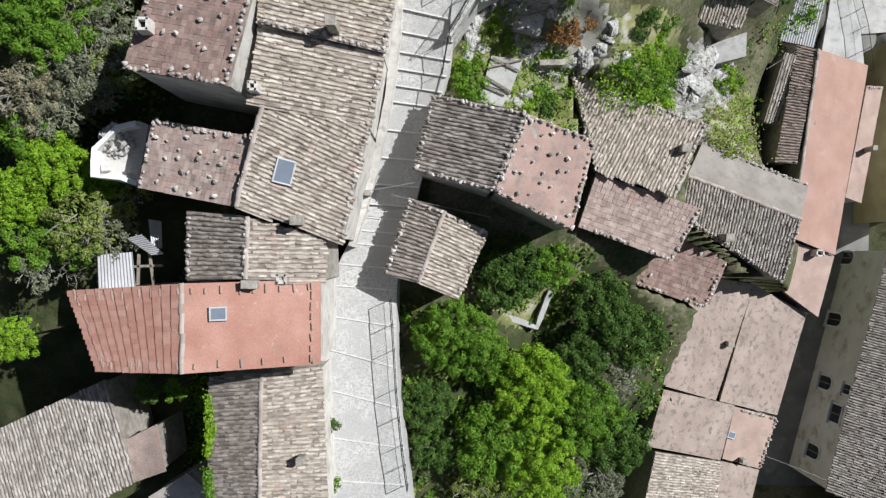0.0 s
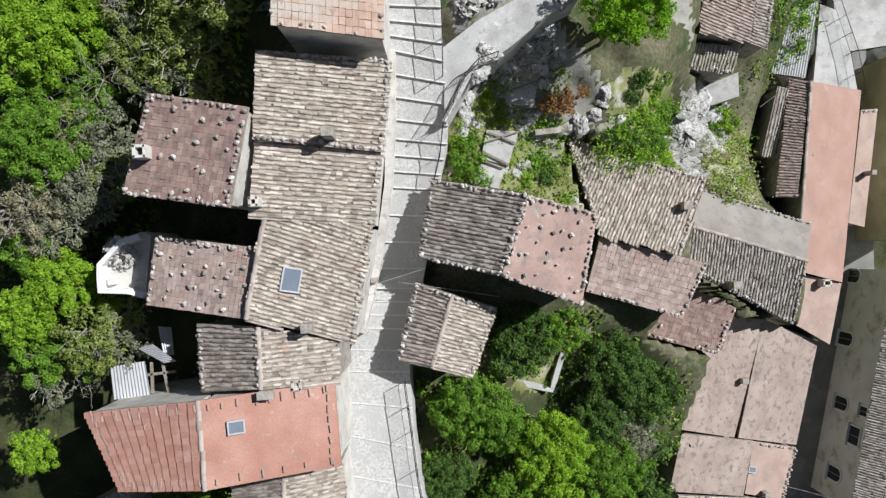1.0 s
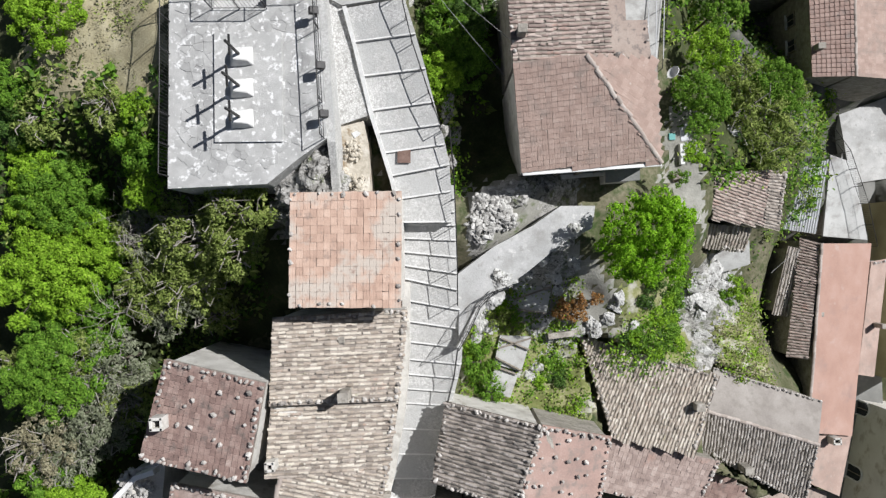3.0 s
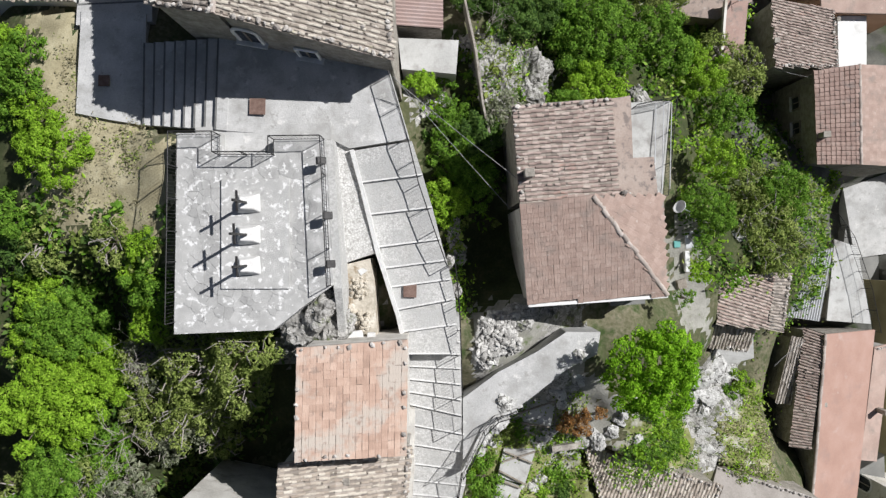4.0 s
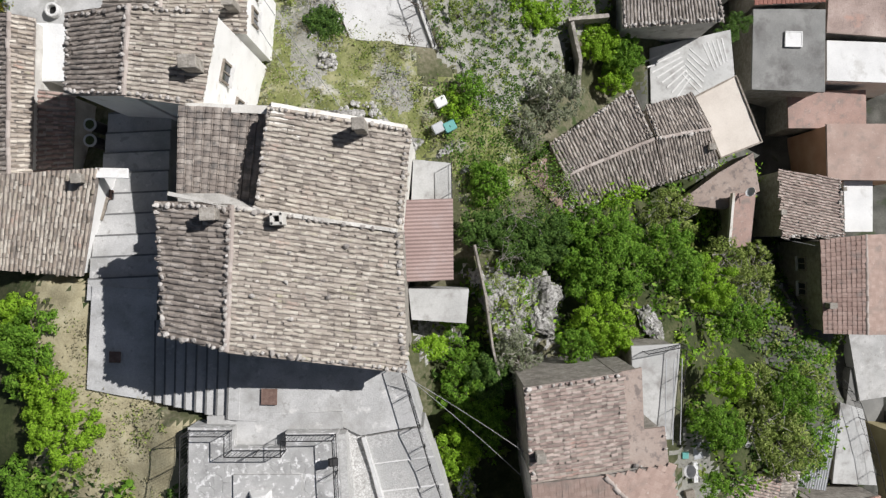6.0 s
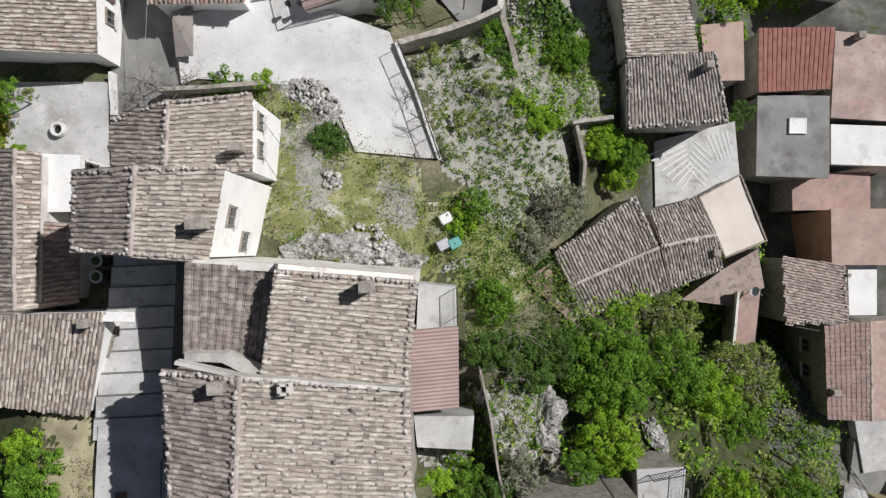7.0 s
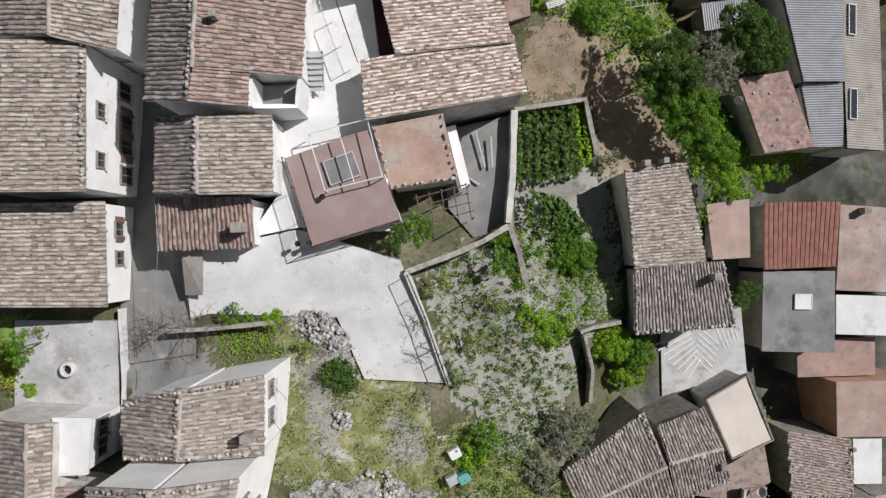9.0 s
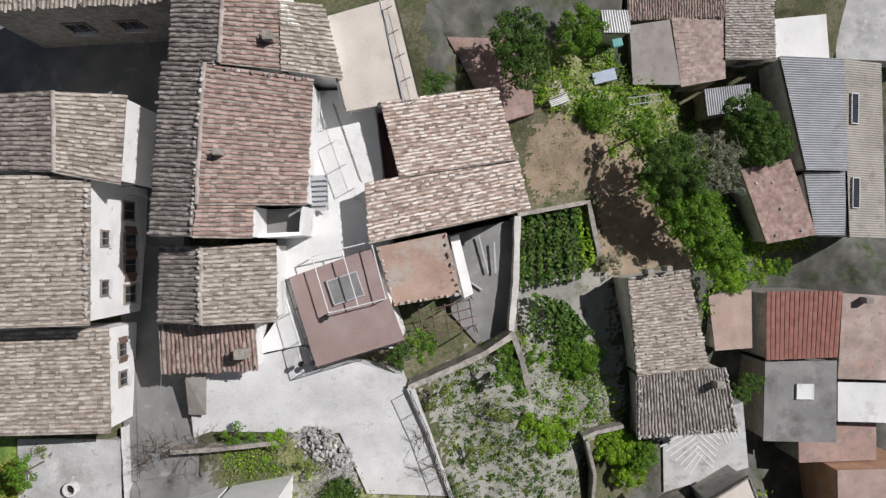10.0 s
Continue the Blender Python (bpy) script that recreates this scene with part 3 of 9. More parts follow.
def edge_bars(key, plane, edge, count, across, mat=None, lo=0.05, hi=0.95, size=(0.5, 0.085, 0.07)):
    """Short half tiles that hold down the edge of a smooth roof, each a part of its own."""
    q = ROOFS[key][plane]
    a, b = q[edge], q[(edge + 1) % 4]
    mid = sum(q, Vector()) / 4
    d = (b - a).normalized()
    inward = (mid - (a + b) / 2)
    inward = (inward - d * inward.dot(d)).normalized()
    for i in range(count):
        t = lo + (hi - lo) * (i + random.uniform(-0.2, 0.2)) / max(1, count - 1)
        p = a.lerp(b, min(max(t, 0.02), 0.98)) + inward * (random.uniform(0.26, 0.34) if across else random.uniform(0.28, 0.36))
        x = inward if across else d
        y = x.cross(Vector((0, 0, 1))).normalized()
        m = Matrix((x, y, x.cross(y))).transposed().to_4x4()
        m.translation = p + Vector((0, 0, 0.075))
        part("edge_bar", box(bmesh.new(), (size[0] * random.uniform(0.7, 1.15), size[1], size[2]), m @ pose(0, 0, 0, 0, 0, random.gauss(0, 4)), 0.015), mat or sheet_of["cream"], HOUSES[key])


# ---- builders of the smaller things ----
def railing(label, pts, h=0.95, gap=0.13, category="railing"):
    """Iron railing along points on the ground: posts, two rails and thin bars."""
    ob = thing("railing", label, category)
    pts = [Vector(p) for p in pts]
    top, low = bmesh.new(), bmesh.new()
    bars = bmesh.new()
    for a, b in zip(pts, pts[1:]):
        up = Vector((0, 0, h))
        bar(top, a + up, b + up, 0.022, 5)
        bar(low, a + up * 0.12, b + up * 0.12, 0.014, 4)
        n = max(1, int((b - a).length / gap))
        for i in range(1, n):
            p = a.lerp(b, i / n)
            bar(bars, p + up * 0.12, p + up, 0.008, 3)
        k = max(1, round((b - a).length / 1.3))
        for i in range(k):
            p = a.lerp(b, i / k)
            part("post", bar(bmesh.new(), p - Vector((0, 0, 0.25)), p + up, 0.022, 5), iron, ob)
    part("post", bar(bmesh.new(), pts[-1] - Vector((0, 0, 0.25)), pts[-1] + Vector((0, 0, h)), 0.022, 5), iron, ob)
    part("top_rail", top, iron, ob)
    part("bottom_rail", low, iron, ob)
    tagged(part("baluster_run", bars, iron, ob), kind="stuff")
    return ob


def wall_line(label, pts, thick=0.3, drop=1.5, mat=None, category="wall", name="garden_wall"):
    """A low wall along points on its top edge, reaching down by drop; its top is a little uneven."""
    mat = mat or WALL["stone"]
    verts, faces = [], []
    pts = [Vector(p) for p in pts]
    line = []
    for a, b in zip(pts, pts[1:]):
        n = max(1, int((b - a).length / 0.5))
        line += [a.lerp(b, i / n) for i in range(n)]
    line.append(pts[-1])
    for i, p in enumerate(line):
        d = (line[min(i + 1, len(line) - 1)] - line[max(i - 1, 0)])
        side = Vector((-d.y, d.x, 0)).normalized() * thick / 2 * (1 + 0.25 * noise.noise(p * 2.3))
        z = 0.05 * noise.noise(p * 1.7)
        verts += [tuple(p + side + Vector((0, 0, z))), tuple(p - side + Vector((0, 0, z))), tuple(p - side * 1.15 - Vector((0, 0, drop))), tuple(p + side * 1.15 - Vector((0, 0, drop)))]
    for i in range(len(line) - 1):
        k = i * 4
        for j in range(4):
            faces.append((k + j, k + (j + 1) % 4, k + 4 + (j + 1) % 4, k + 4 + j))
    faces += [(3, 2, 1, 0), tuple(range(len(verts) - 4, len(verts)))]
    ob = part_data(name, verts, faces, mat, None)
    return tagged(ob, label, category)


def boulder(x, y, z, size, flat=0.6, stretch=1.0, turn=0.0, mat=None, label="pale grey limestone outcrop on the slope", category="rock"):
    bm = bmesh.new()
    bmesh.ops.create_icosphere(bm, subdivisions=4, radius=1.0)
    seed = Vector((x * 1.7, y * 1.3, size))
    rng = random.Random(int(x * 91 + y * 37 + size * 13))
    cuts = [(Vector((rng.gauss(0, 1), rng.gauss(0, 1), rng.gauss(0.2, 0.7))).normalized(), rng.uniform(0.62, 1.02)) for _ in range(15)]
    for v in bm.verts:
        n = v.co.normalized()
        k = min([1.25] + [d / n.dot(c) for c, d in cuts if n.dot(c) > 0.2])  # broken faces
        k += 0.22 * noise.noise(n * 1.3 + seed) - 0.3 * abs(noise.noise(n * 3.3 + seed)) - 0.16 * abs(noise.noise(n * 7 + seed)) + 0.07 * noise.noise(n * 17 + seed)
        v.co = Vector((n.x * size * stretch, n.y * size, n.z * size * flat)) * k
    ob = part("rock", bm, mat or rock, None)
    ob.matrix_basis = pose(x, y, z, 0, 0, turn)
    return tagged(ob, label, category)


def rubble(label, x, y, z, r, count, size=0.14, seed=1, high=0.5, mat=None):
    """A heap of small stones."""
    rng = random.Random(seed)
    shapes = [stone_points(rng, 1.0) for _ in range(6)]
    verts, faces = [], []
    for _ in range(count):
        d, a = r * math.sqrt(rng.random()), rng.uniform(0, 6.283)
        s = size * rng.uniform(0.5, 1.5)
        px, py = x + d * math.cos(a), y + d * math.sin(a)
        m = pose(px, py, z + high * (1 - (d / r) ** 2) * rng.uniform(0.4, 1) + s * 0.3, rng.uniform(-40, 40), rng.uniform(-40, 40), rng.uniform(0, 360))
        pts, fs = rng.choice(shapes)
        k = len(verts)
        verts += [tuple(m @ (Vector(t) * s)) for t in pts]
        faces += [tuple(k + t for t in f) for f in fs]
    ob = part_data("rubble", verts, faces, mat or stone_white, None)
    return tagged(ob, label, "rubble", kind="stuff")


def chimney(x, y, z, w=0.5, d=0.45, h=0.8, style="slab", mat=None, turn=0.0):
    """A chimney with its top at z."""
    w, d = w * 0.78, d * 0.78
    mat = mat or WALL["stone" if style == "slab" else "plaster"]
    ob = thing("chimney", "small rendered chimney on a tiled roof" if style == "slab" else "square open chimney of pale blocks", "chimney", "chimneys")
    ob.matrix_basis = pose(x, y, z - h, 0, 0, turn)
    if style == "slab":
        part("chimney_shaft", box(bmesh.new(), (w, d, h + 0.5), pose(0, 0, h / 2 - 0.42), 0.02), mat, ob)
        for sx in (-1, 1):
            part("cap_leg", box(bmesh.new(), (0.09, d * 0.9, 0.16), pose(sx * (w / 2 - 0.05), 0, h - 0.1)), mat, ob)
        part("cap", box(bmesh.new(), (w * 1.1, d * 1.1, 0.06), pose(0, 0, h + 0.01, 3, 2, 0), 0.015), mat, ob, "weathered cement cap")
        part("flue", box(bmesh.new(), (w * 0.55, d * 0.6, 0.1), pose(0, 0, h - 0.12)), iron, ob, "sooty black flue")
    else:
        for i in range(4):
            a = i * 90
            side = w if i % 2 == 0 else d
            part("block", box(bmesh.new(), (side + 0.1, 0.11, h + 0.5), pose(0, 0, h / 2 - 0.25, 0, 0, a) @ pose(0, (d if i % 2 == 0 else w) / 2, 0), 0.012), mat, ob)
        part("flue", box(bmesh.new(), (w * 0.8, d * 0.8, 0.1), pose(0, 0, h - 0.35)), iron, ob, "sooty black flue")
    return ob


def roof_hatch(key, plane, u, v, w, d, label, pale=False, lift=0.1, glass=None):
    """A skylight lying in a roof plane."""
    ob = thing("skylight", label, "skylight")
    ob.matrix_basis = frame_on(ROOFS[key][plane], u, v) @ pose(0, 0, lift)
    for sx in (-1, 1):
        part("frame_side", box(bmesh.new(), (0.07, d + 0.07, 0.12), pose(sx * w / 2, 0, 0), 0.01), zinc if not pale else sheet_of["white"], ob)
        part("frame_end", box(bmesh.new(), (w - 0.075, 0.07, 0.115), pose(0, sx * d / 2, 0), 0.01), zinc if not pale else sheet_of["white"], ob)
    part("pane", box(bmesh.new(), (w - 0.06, d - 0.06, 0.03), pose(0, 0, 0.02)), (glass or sky_glass) if not pale else sheet_of["white"], ob, "smooth glass pane" if not pale else "white sheet lid")
    return ob


def window(key, x, y, z, turn, w=0.75, h=1.0, shutters=None):
    """A window on a house wall; turn: the way it looks, in degrees from east."""
    ob = thing("window", "window with pale surround in a house wall", "window")
    ob.matrix_basis = pose(x, y, z, 0, 0, turn)
    ob.parent = None
    for s in (-1, 1):
        part("jamb", box(bmesh.new(), (0.1, 0.09, h), pose(0.03, s * (w / 2 + 0.03), 0), 0.01), wood, ob)
    part("lintel", box(bmesh.new(), (0.1, w + 0.2, 0.1), pose(0.03, 0, h / 2 + 0.05), 0.01), wood, ob)
    part("sill", box(bmesh.new(), (0.24, w + 0.25, 0.06), pose(0.08, 0, -h / 2 - 0.03), 0.01), nosing, ob, "pale stone sill")
    part("pane", box(bmesh.new(), (0.03, w, h), pose(0.01, 0, 0)), glass_dark, ob, "dark glass")
    part("mullion", box(bmesh.new(), (0.06, 0.05, h), pose(0.03, 0, 0)), wood, ob)
    if shutters:
        for s in (-1, 1):
            part("shutter", box(bmesh.new(), (0.06, w / 2, h), pose(0.06, s * (w * 0.78), 0, 0, 0, s * 14), 0.01), shutters, ob, "painted wooden shutter")
    return ob


def cable(a, b, sag=0.4, r=0.014, label="thin black overhead cable strung between houses"):
    a, b = Vector(a), Vector(b)
    side = (b - a).cross(Vector((0, 0, 1))).normalized() * r
    up = Vector((0, 0, r))
    verts, faces = [], []
    for i in range(15):
        p = a.lerp(b, i / 14) - Vector((0, 0, sag * 4 * (i / 14) * (1 - i / 14)))
        verts += [p + side, p + up, p - side, p - up]
        if i:
            faces += [(4 * i - 4 + k, 4 * i - 4 + (k + 1) % 4, 4 * i + (k + 1) % 4, 4 * i + k) for k in range(4)]
    return tagged(part_data("cable", verts, faces, cable_mat, None), label, "cable", "overhead cables")


def flat_panel(name, label, category, corners, mat, thick=0.04, ribs=0.0):
    """A loose sheet with some thickness; ribs: the width of its corrugations."""
    q = oriented(corners)
    width = (q[1] - q[0]).length
    n = max(2, int(width / ribs * 4)) if ribs else 1
    verts, faces = [], []
    for low in (0, 1):
        for v in (0.0, 1.0):
            for i in range(n + 1):
                p = at_uv(q, i / n, v)
                verts.append((p.x, p.y, p.z - low * thick + (0.025 * math.sin(i * math.pi / 2) if ribs else 0)))
    m = n + 1
    for i in range(n):
        faces.append((i, i + m, i + m + 1, i + 1))
        faces.append((2 * m + i, 2 * m + i + 1, 3 * m + i + 1, 3 * m + i))
        faces.append((i, i + 1, 2 * m + i + 1, 2 * m + i))
        faces.append((m + i + 1, m + i, 3 * m + i, 3 * m + i + 1))
    faces += [(0, 2 * m, 3 * m, m), (n, m + n, 3 * m + n, 2 * m + n)]
    return tagged(part_data(name, verts, faces, mat, None), label, category)


def beam(a, b, r=0.06, name="timber_beam", label="weathered grey timber beam of the ruined shed", category="beam", mat=None):
    a, b = Vector(a), Vector(b)
    d = b - a
    m = Matrix.Translation((a + b) / 2) @ d.to_track_quat("X", "Z").to_matrix().to_4x4()
    return tagged(part(name, box(bmesh.new(), (d.length, 2 * r, 2 * r), m, 0.01), mat or wood, None), label, category)


def stone_cross(x, y, z, h):
    """An iron cross on a white stone foot."""
    ob = thing("cross", "dark iron cross on a sloping white stone base", "cross", "three crosses on the terrace", at=(x, y, z))
    bm = bmesh.new()
    foot = [(-0.45, -0.36, 0), (0.45, -0.36, 0), (0.45, 0.36, 0), (-0.45, 0.36, 0), (-0.22, -0.2, 0.5), (0.3, -0.26, 0.34), (0.3, 0.26, 0.34), (-0.22, 0.2, 0.5)]
    vs = [bm.verts.new(p) for p in foot]
    for f in ((3, 2, 1, 0), (4, 5, 6, 7), (0, 1, 5, 4), (1, 2, 6, 5), (2, 3, 7, 6), (3, 0, 4, 7)):
        bm.faces.new([vs[i] for i in f])
    bmesh.ops.bevel(bm, geom=bm.edges[:], offset=0.03, segments=1, affect="EDGES")
    part("base", bm, nosing, ob, "white stone base")
    part("upright", box(bmesh.new(), (0.09, 0.09, h - 0.3), pose(0, 0, 0.3 + (h - 0.3) / 2), 0.01), iron, ob)
    part("crossbar", box(bmesh.new(), (0.08, 0.75, 0.08), pose(0.0, 0, h - 0.5), 0.01), iron, ob)
    return ob


def crop_bed(label, corners, rows, mat, high=0.35, seed=1, leaf=0.11):
    """Rows of leafy vegetables on a bed; corners follow its soil."""
    rng = random.Random(seed)
    q = [Vector(p) for p in corners]
    verts, faces = [], []
    length = (q[0] - q[3]).length
    for i in range(rows):
        n = int(length * 42)
        for _ in range(n):
            u, v = (i + 0.5 + rng.gauss(0, 0.2)) / rows, rng.random()
            p = at_uv(q, min(max(u, 0), 1), v)
            p.z += rng.uniform(0.03, high)
            out = Vector((rng.gauss(0, 0.6), rng.gauss(0, 0.6), 1)).normalized()
            side = out.orthogonal().normalized()
            side.rotate(Matrix.Rotation(rng.uniform(0, 6.28), 3, out))
            up = out.cross(side)
            s = leaf * rng.uniform(0.6, 1.4)
            k = len(verts)
            verts += [tuple(p - side * s), tuple(p - up * s * 0.6), tuple(p + side * s), tuple(p + up * s * 0.6)]
            faces.append((k, k + 1, k + 2, k + 3))
    return tagged(part_data("vegetable_bed", verts, faces, mat, None), label, "plants", kind="stuff")


def weed_patch(label, outline, count, kinds, seed=1, high=0.3, leaf=0.07, tuft=(0.1, 0.38)):
    """Low weeds strewn over a piece of ground, in tufts."""
    rng = random.Random(seed)
    xs, ys = [p[0] for p in outline], [p[1] for p in outline]
    data = {k: ([], []) for k in kinds}
    made = tries = 0
    while made < count and tries < count * 8:
        tries += 1
        cx, cy = rng.uniform(min(xs), max(xs)), rng.uniform(min(ys), max(ys))
        if not inside(cx, cy, outline) or any(inside(cx, cy, f[0]) for f in FLATS):
            continue
        made += 1
        verts, faces = data[rng.choice(kinds)]
        base = ground_z(cx, cy)
        spread = rng.uniform(*tuft)
        for _ in range(rng.randrange(10, 34)):
            p = Vector((cx + rng.gauss(0, spread), cy + rng.gauss(0, spread), base + rng.uniform(0.0, high) * rng.random() + 0.04))
            out = Vector((rng.gauss(0, 0.7), rng.gauss(0, 0.7), 1)).normalized()
            side = out.orthogonal().normalized()
            side.rotate(Matrix.Rotation(rng.uniform(0, 6.28), 3, out))
            up = out.cross(side)
            s = leaf * rng.uniform(0.5, 1.6)
            k = len(verts)
            verts += [tuple(p - side * s), tuple(p - up * s * 0.5), tuple(p + side * s), tuple(p + up * s * 0.5)]
            faces.append((k, k + 1, k + 2, k + 3))
    for k, (verts, faces) in data.items():
        if verts:
            tagged(part_data("weeds", verts, faces, leaf_mat[k], None), label, "weeds", kind="stuff")


stone_white = material("white_rubble", [(0.1, (0.20, 0.192, 0.18)), (0.5, (0.40, 0.39, 0.37)), (0.9, (0.60, 0.59, 0.565))], 3.0, 0.95, 0.4, 25, "island", mix=0.6)
# the reflected sky is put into this pane's blue-grey base colour
sky_glass = material("skylight_glass", [(0.0, (0.13, 0.16, 0.20)), (1.0, (0.19, 0.225, 0.27))], 1.5, 0.25, 0.0, 10)
cable_mat = material("cable_grey", [(0.1, (0.16, 0.16, 0.16)), (0.9, (0.3, 0.3, 0.3))], 3.0, 0.7, 0.0, 20)
brown_iron = material("rusty_iron", [(0.1, (0.10, 0.065, 0.05)), (0.5, (0.17, 0.11, 0.09)), (0.9, (0.24, 0.17, 0.14))], 6.0, 0.85, 0.2, 40)
paver = material("terrace_stone", [(0.15, (0.27, 0.268, 0.262)), (0.45, (0.36, 0.358, 0.348)), (0.65, (0.43, 0.427, 0.415)), (0.85, (0.55, 0.547, 0.535))], 1.6, 0.92, 0.3, 30, "object", [((0.68, 0.677, 0.668), 3.8, 0.555, 0.61), ((0.30, 0.298, 0.29), 1.1, 0.58, 0.7)], mix=0.25)
leaf_bin = material("turquoise_plastic", [(0.1, (0.10, 0.30, 0.28)), (0.9, (0.16, 0.40, 0.37))], 3.0, 0.5, 0.05, 20)


def satellite_dish(x, y, z, turn):
    ob = thing("satellite_dish", "small white satellite dish on a bracket", "dish", "satellite dishes", at=(x, y, z))
    bm = bmesh.new()
    bmesh.ops.create_uvsphere(bm, u_segments=16, v_segments=10, radius=0.5)
    bmesh.ops.delete(bm, geom=[v for v in bm.verts if v.co.z > -0.32], context="VERTS")
    bmesh.ops.transform(bm, matrix=pose(0, 0, 0.35, -55, 0, turn) @ pose(0, 0, 0.45), verts=bm.verts)
    dish = part("reflector", bm, sheet_of["white"], ob)
    thick = dish.modifiers.new("thick", "SOLIDIFY")
    thick.thickness = 0.02
    part("bracket", bar(bmesh.new(), (0, 0, -0.6), (0, 0, 0.3), 0.025, 6), zinc, ob)
    part("arm", bar(bmesh.new(), (0, 0, 0.2), Vector((0.42 * math.sin(radians(turn)), -0.42 * math.cos(radians(turn)), 0.5)), 0.015, 5), zinc, ob)
    return ob


# ---- the hillside: it falls from the wooded west side to the lane in the east ----
SPOTS = [  # spot heights x, y, z
    (-30, -15, -12), (-16, -8, -8.5), (-14, 8, -5.5), (-24, 12, -8), (-20, 26, -0.6), (-14, 22, 0.6), (-22, 34, -5), (-18, 44, -4.3), (-20, 60, -8),
    (-9, 62, -7.5), (-5, 37, -2.9), (-3, 41, -4.6), (0, 36, -5), (2, 30, -4), (1, 20, -6), (3, 10, -5.6), (6, 13, -6.5), (2, -3, -8.5), (8, -6, -11.5), (7, 30, -6.5),
    (9, 27, -6), (12, 18, -8), (14, 10, -13), (18, 12, -15), (15, 32, -13.5), (12, 40, -13), (20, 26, -19), (24, 10, -24), (34, 0, -28.4), (32, 20, -27),
]
SPOTS2 = [(2.5, 10.5, -5.5), (4.5, 11.5, -5.9), (2.0, 8.6, -5.7), (5, 9, -6.8), (6.5, 11.5, -6.9), (3.2, 12.2, -5.6), (1.6, 10.2, -5.3), (8.5, 13, -8.0), (5.2, 13.4, -2.7), (6.6, 13.6, -2.5), (8.3, 13.6, -2.6), (6.2, 12.7, -3.4), (7.8, 12.5, -3.6), (5.5, 10.9, -5.9), (6.8, 10.9, -6.0), (6.2, 11.5, -5.6), (29.23, 38.27, -23.5), (25.58, 38.53, -23), (28.79, 40.03, -23.5), (3.57, 65.24, -13.2), (2.26, 66.96, -13), (4.49, 62.79, -13.2), (2.19, 15.46, -2), (3.38, 16.43, -2), (1.12, 14.83, -1.6), (2.48, 19.64, -6.5), (1.53, 18.56, -6), (0.12, 20.43, -0.4), (0.15, 18.45, -0.9), (-17.62, 18.17, -1.5), (-14.91, 18.03, -1.6), (-19.36, 20.05, -1.2), (-15.05, 17.78, -2.5), (-11.07, 23.35, 2.1), (-11.4, 20.46, 1.9), (-13.45, 23.7, 1.5), (-14.09, 21.9, 1.3), (-15.43, 28.27, 0.9), (-15.3, 23.8, 1), (-3.6, 18.3, -0.2), (-12.0, 24.9, 1.7), (-13.5, 25.3, 1.15), (-10.8, 24.6, 2.2), (-14.9, 26.2, 1.1), (-6.5, 16.4, -1.5), (24, 30, -23.5), (26, 48, -24), (33, 60, -27), (20, 62, -22), (11, 56, -14.2), (7, 60, -12.2), (6.5, 53, -10.9), (7, 46, -10.4), (3, 44, -8.0), (12, 66, -17), (0, 66, -9),
          (14, -16, -21), (24, -12, -28), (0, -20, -9), (20, 42, -21), (-45, 30, -16), (60, 20, -38), (-40, -30, -18), (50, 70, -40), (-40, 85, -18), (20, 95, -26)]
FLATS = []  # paved or walled level pieces: outline, and the plane z = a + b x + c y under which the hill stays


def hill(x, y):
    total = weight = 0.0
    for px, py, pz in SPOTS + SPOTS2:
        d = ((x - px) ** 2 + (y - py) ** 2 + 1.2) ** 1.6
        total, weight = total + pz / d, weight + 1 / d
    return total / weight


def inside(x, y, outline):
    odd = False
    for (ax, ay, *_), (bx, by, *_) in zip(outline, outline[1:] + outline[:1]):
        if (ay > y) != (by > y) and x < ax + (y - ay) * (bx - ax) / (by - ay):
            odd = not odd
    return odd


def plane_through(pts):
    a = np.array([(1, p[0], p[1]) for p in pts])
    return np.linalg.lstsq(a, np.array([p[2] for p in pts]), rcond=None)[0]


def level(outline):
    """Keeps the hill just under this piece."""
    xs, ys = [p[0] for p in outline], [p[1] for p in outline]
    FLATS.append((outline, plane_through(outline), (min(xs), min(ys), max(xs), max(ys))))


def ground_z(x, y):
    z = hill(x, y)
    for outline, (a, b, c), (x0, y0, x1, y1) in FLATS:
        if x0 <= x <= x1 and y0 <= y <= y1 and inside(x, y, outline):
            return a + b * x + c * y - 0.16
    return z + 0.25 * noise.noise(Vector((x * 0.5, y * 0.5, 0))) + 0.1 * noise.noise(Vector((x * 1.9, y * 1.9, 3)))


CUTS = []  # house footprints, inside which the hill stays well under the roof


def dig(outline):
    xs, ys = [p[0] for p in outline], [p[1] for p in outline]
    CUTS.append((outline, plane_through(outline) - np.array([0.9, 0, 0]), (min(xs), min(ys), max(xs), max(ys))))


ZONES = []  # what covers the ground: material, outline


def zone(mat, outline):
    ZONES.append((mat, outline))


def inside_all(x, y, outline):
    odd = np.zeros(x.shape, bool)
    for (ax, ay, *_), (bx, by, *_) in zip(outline, outline[1:] + outline[:1]):
        if ay != by:
            odd ^= ((ay > y) != (by > y)) & (x < ax + (y - ay) * (bx - ax) / (by - ay))
    return odd


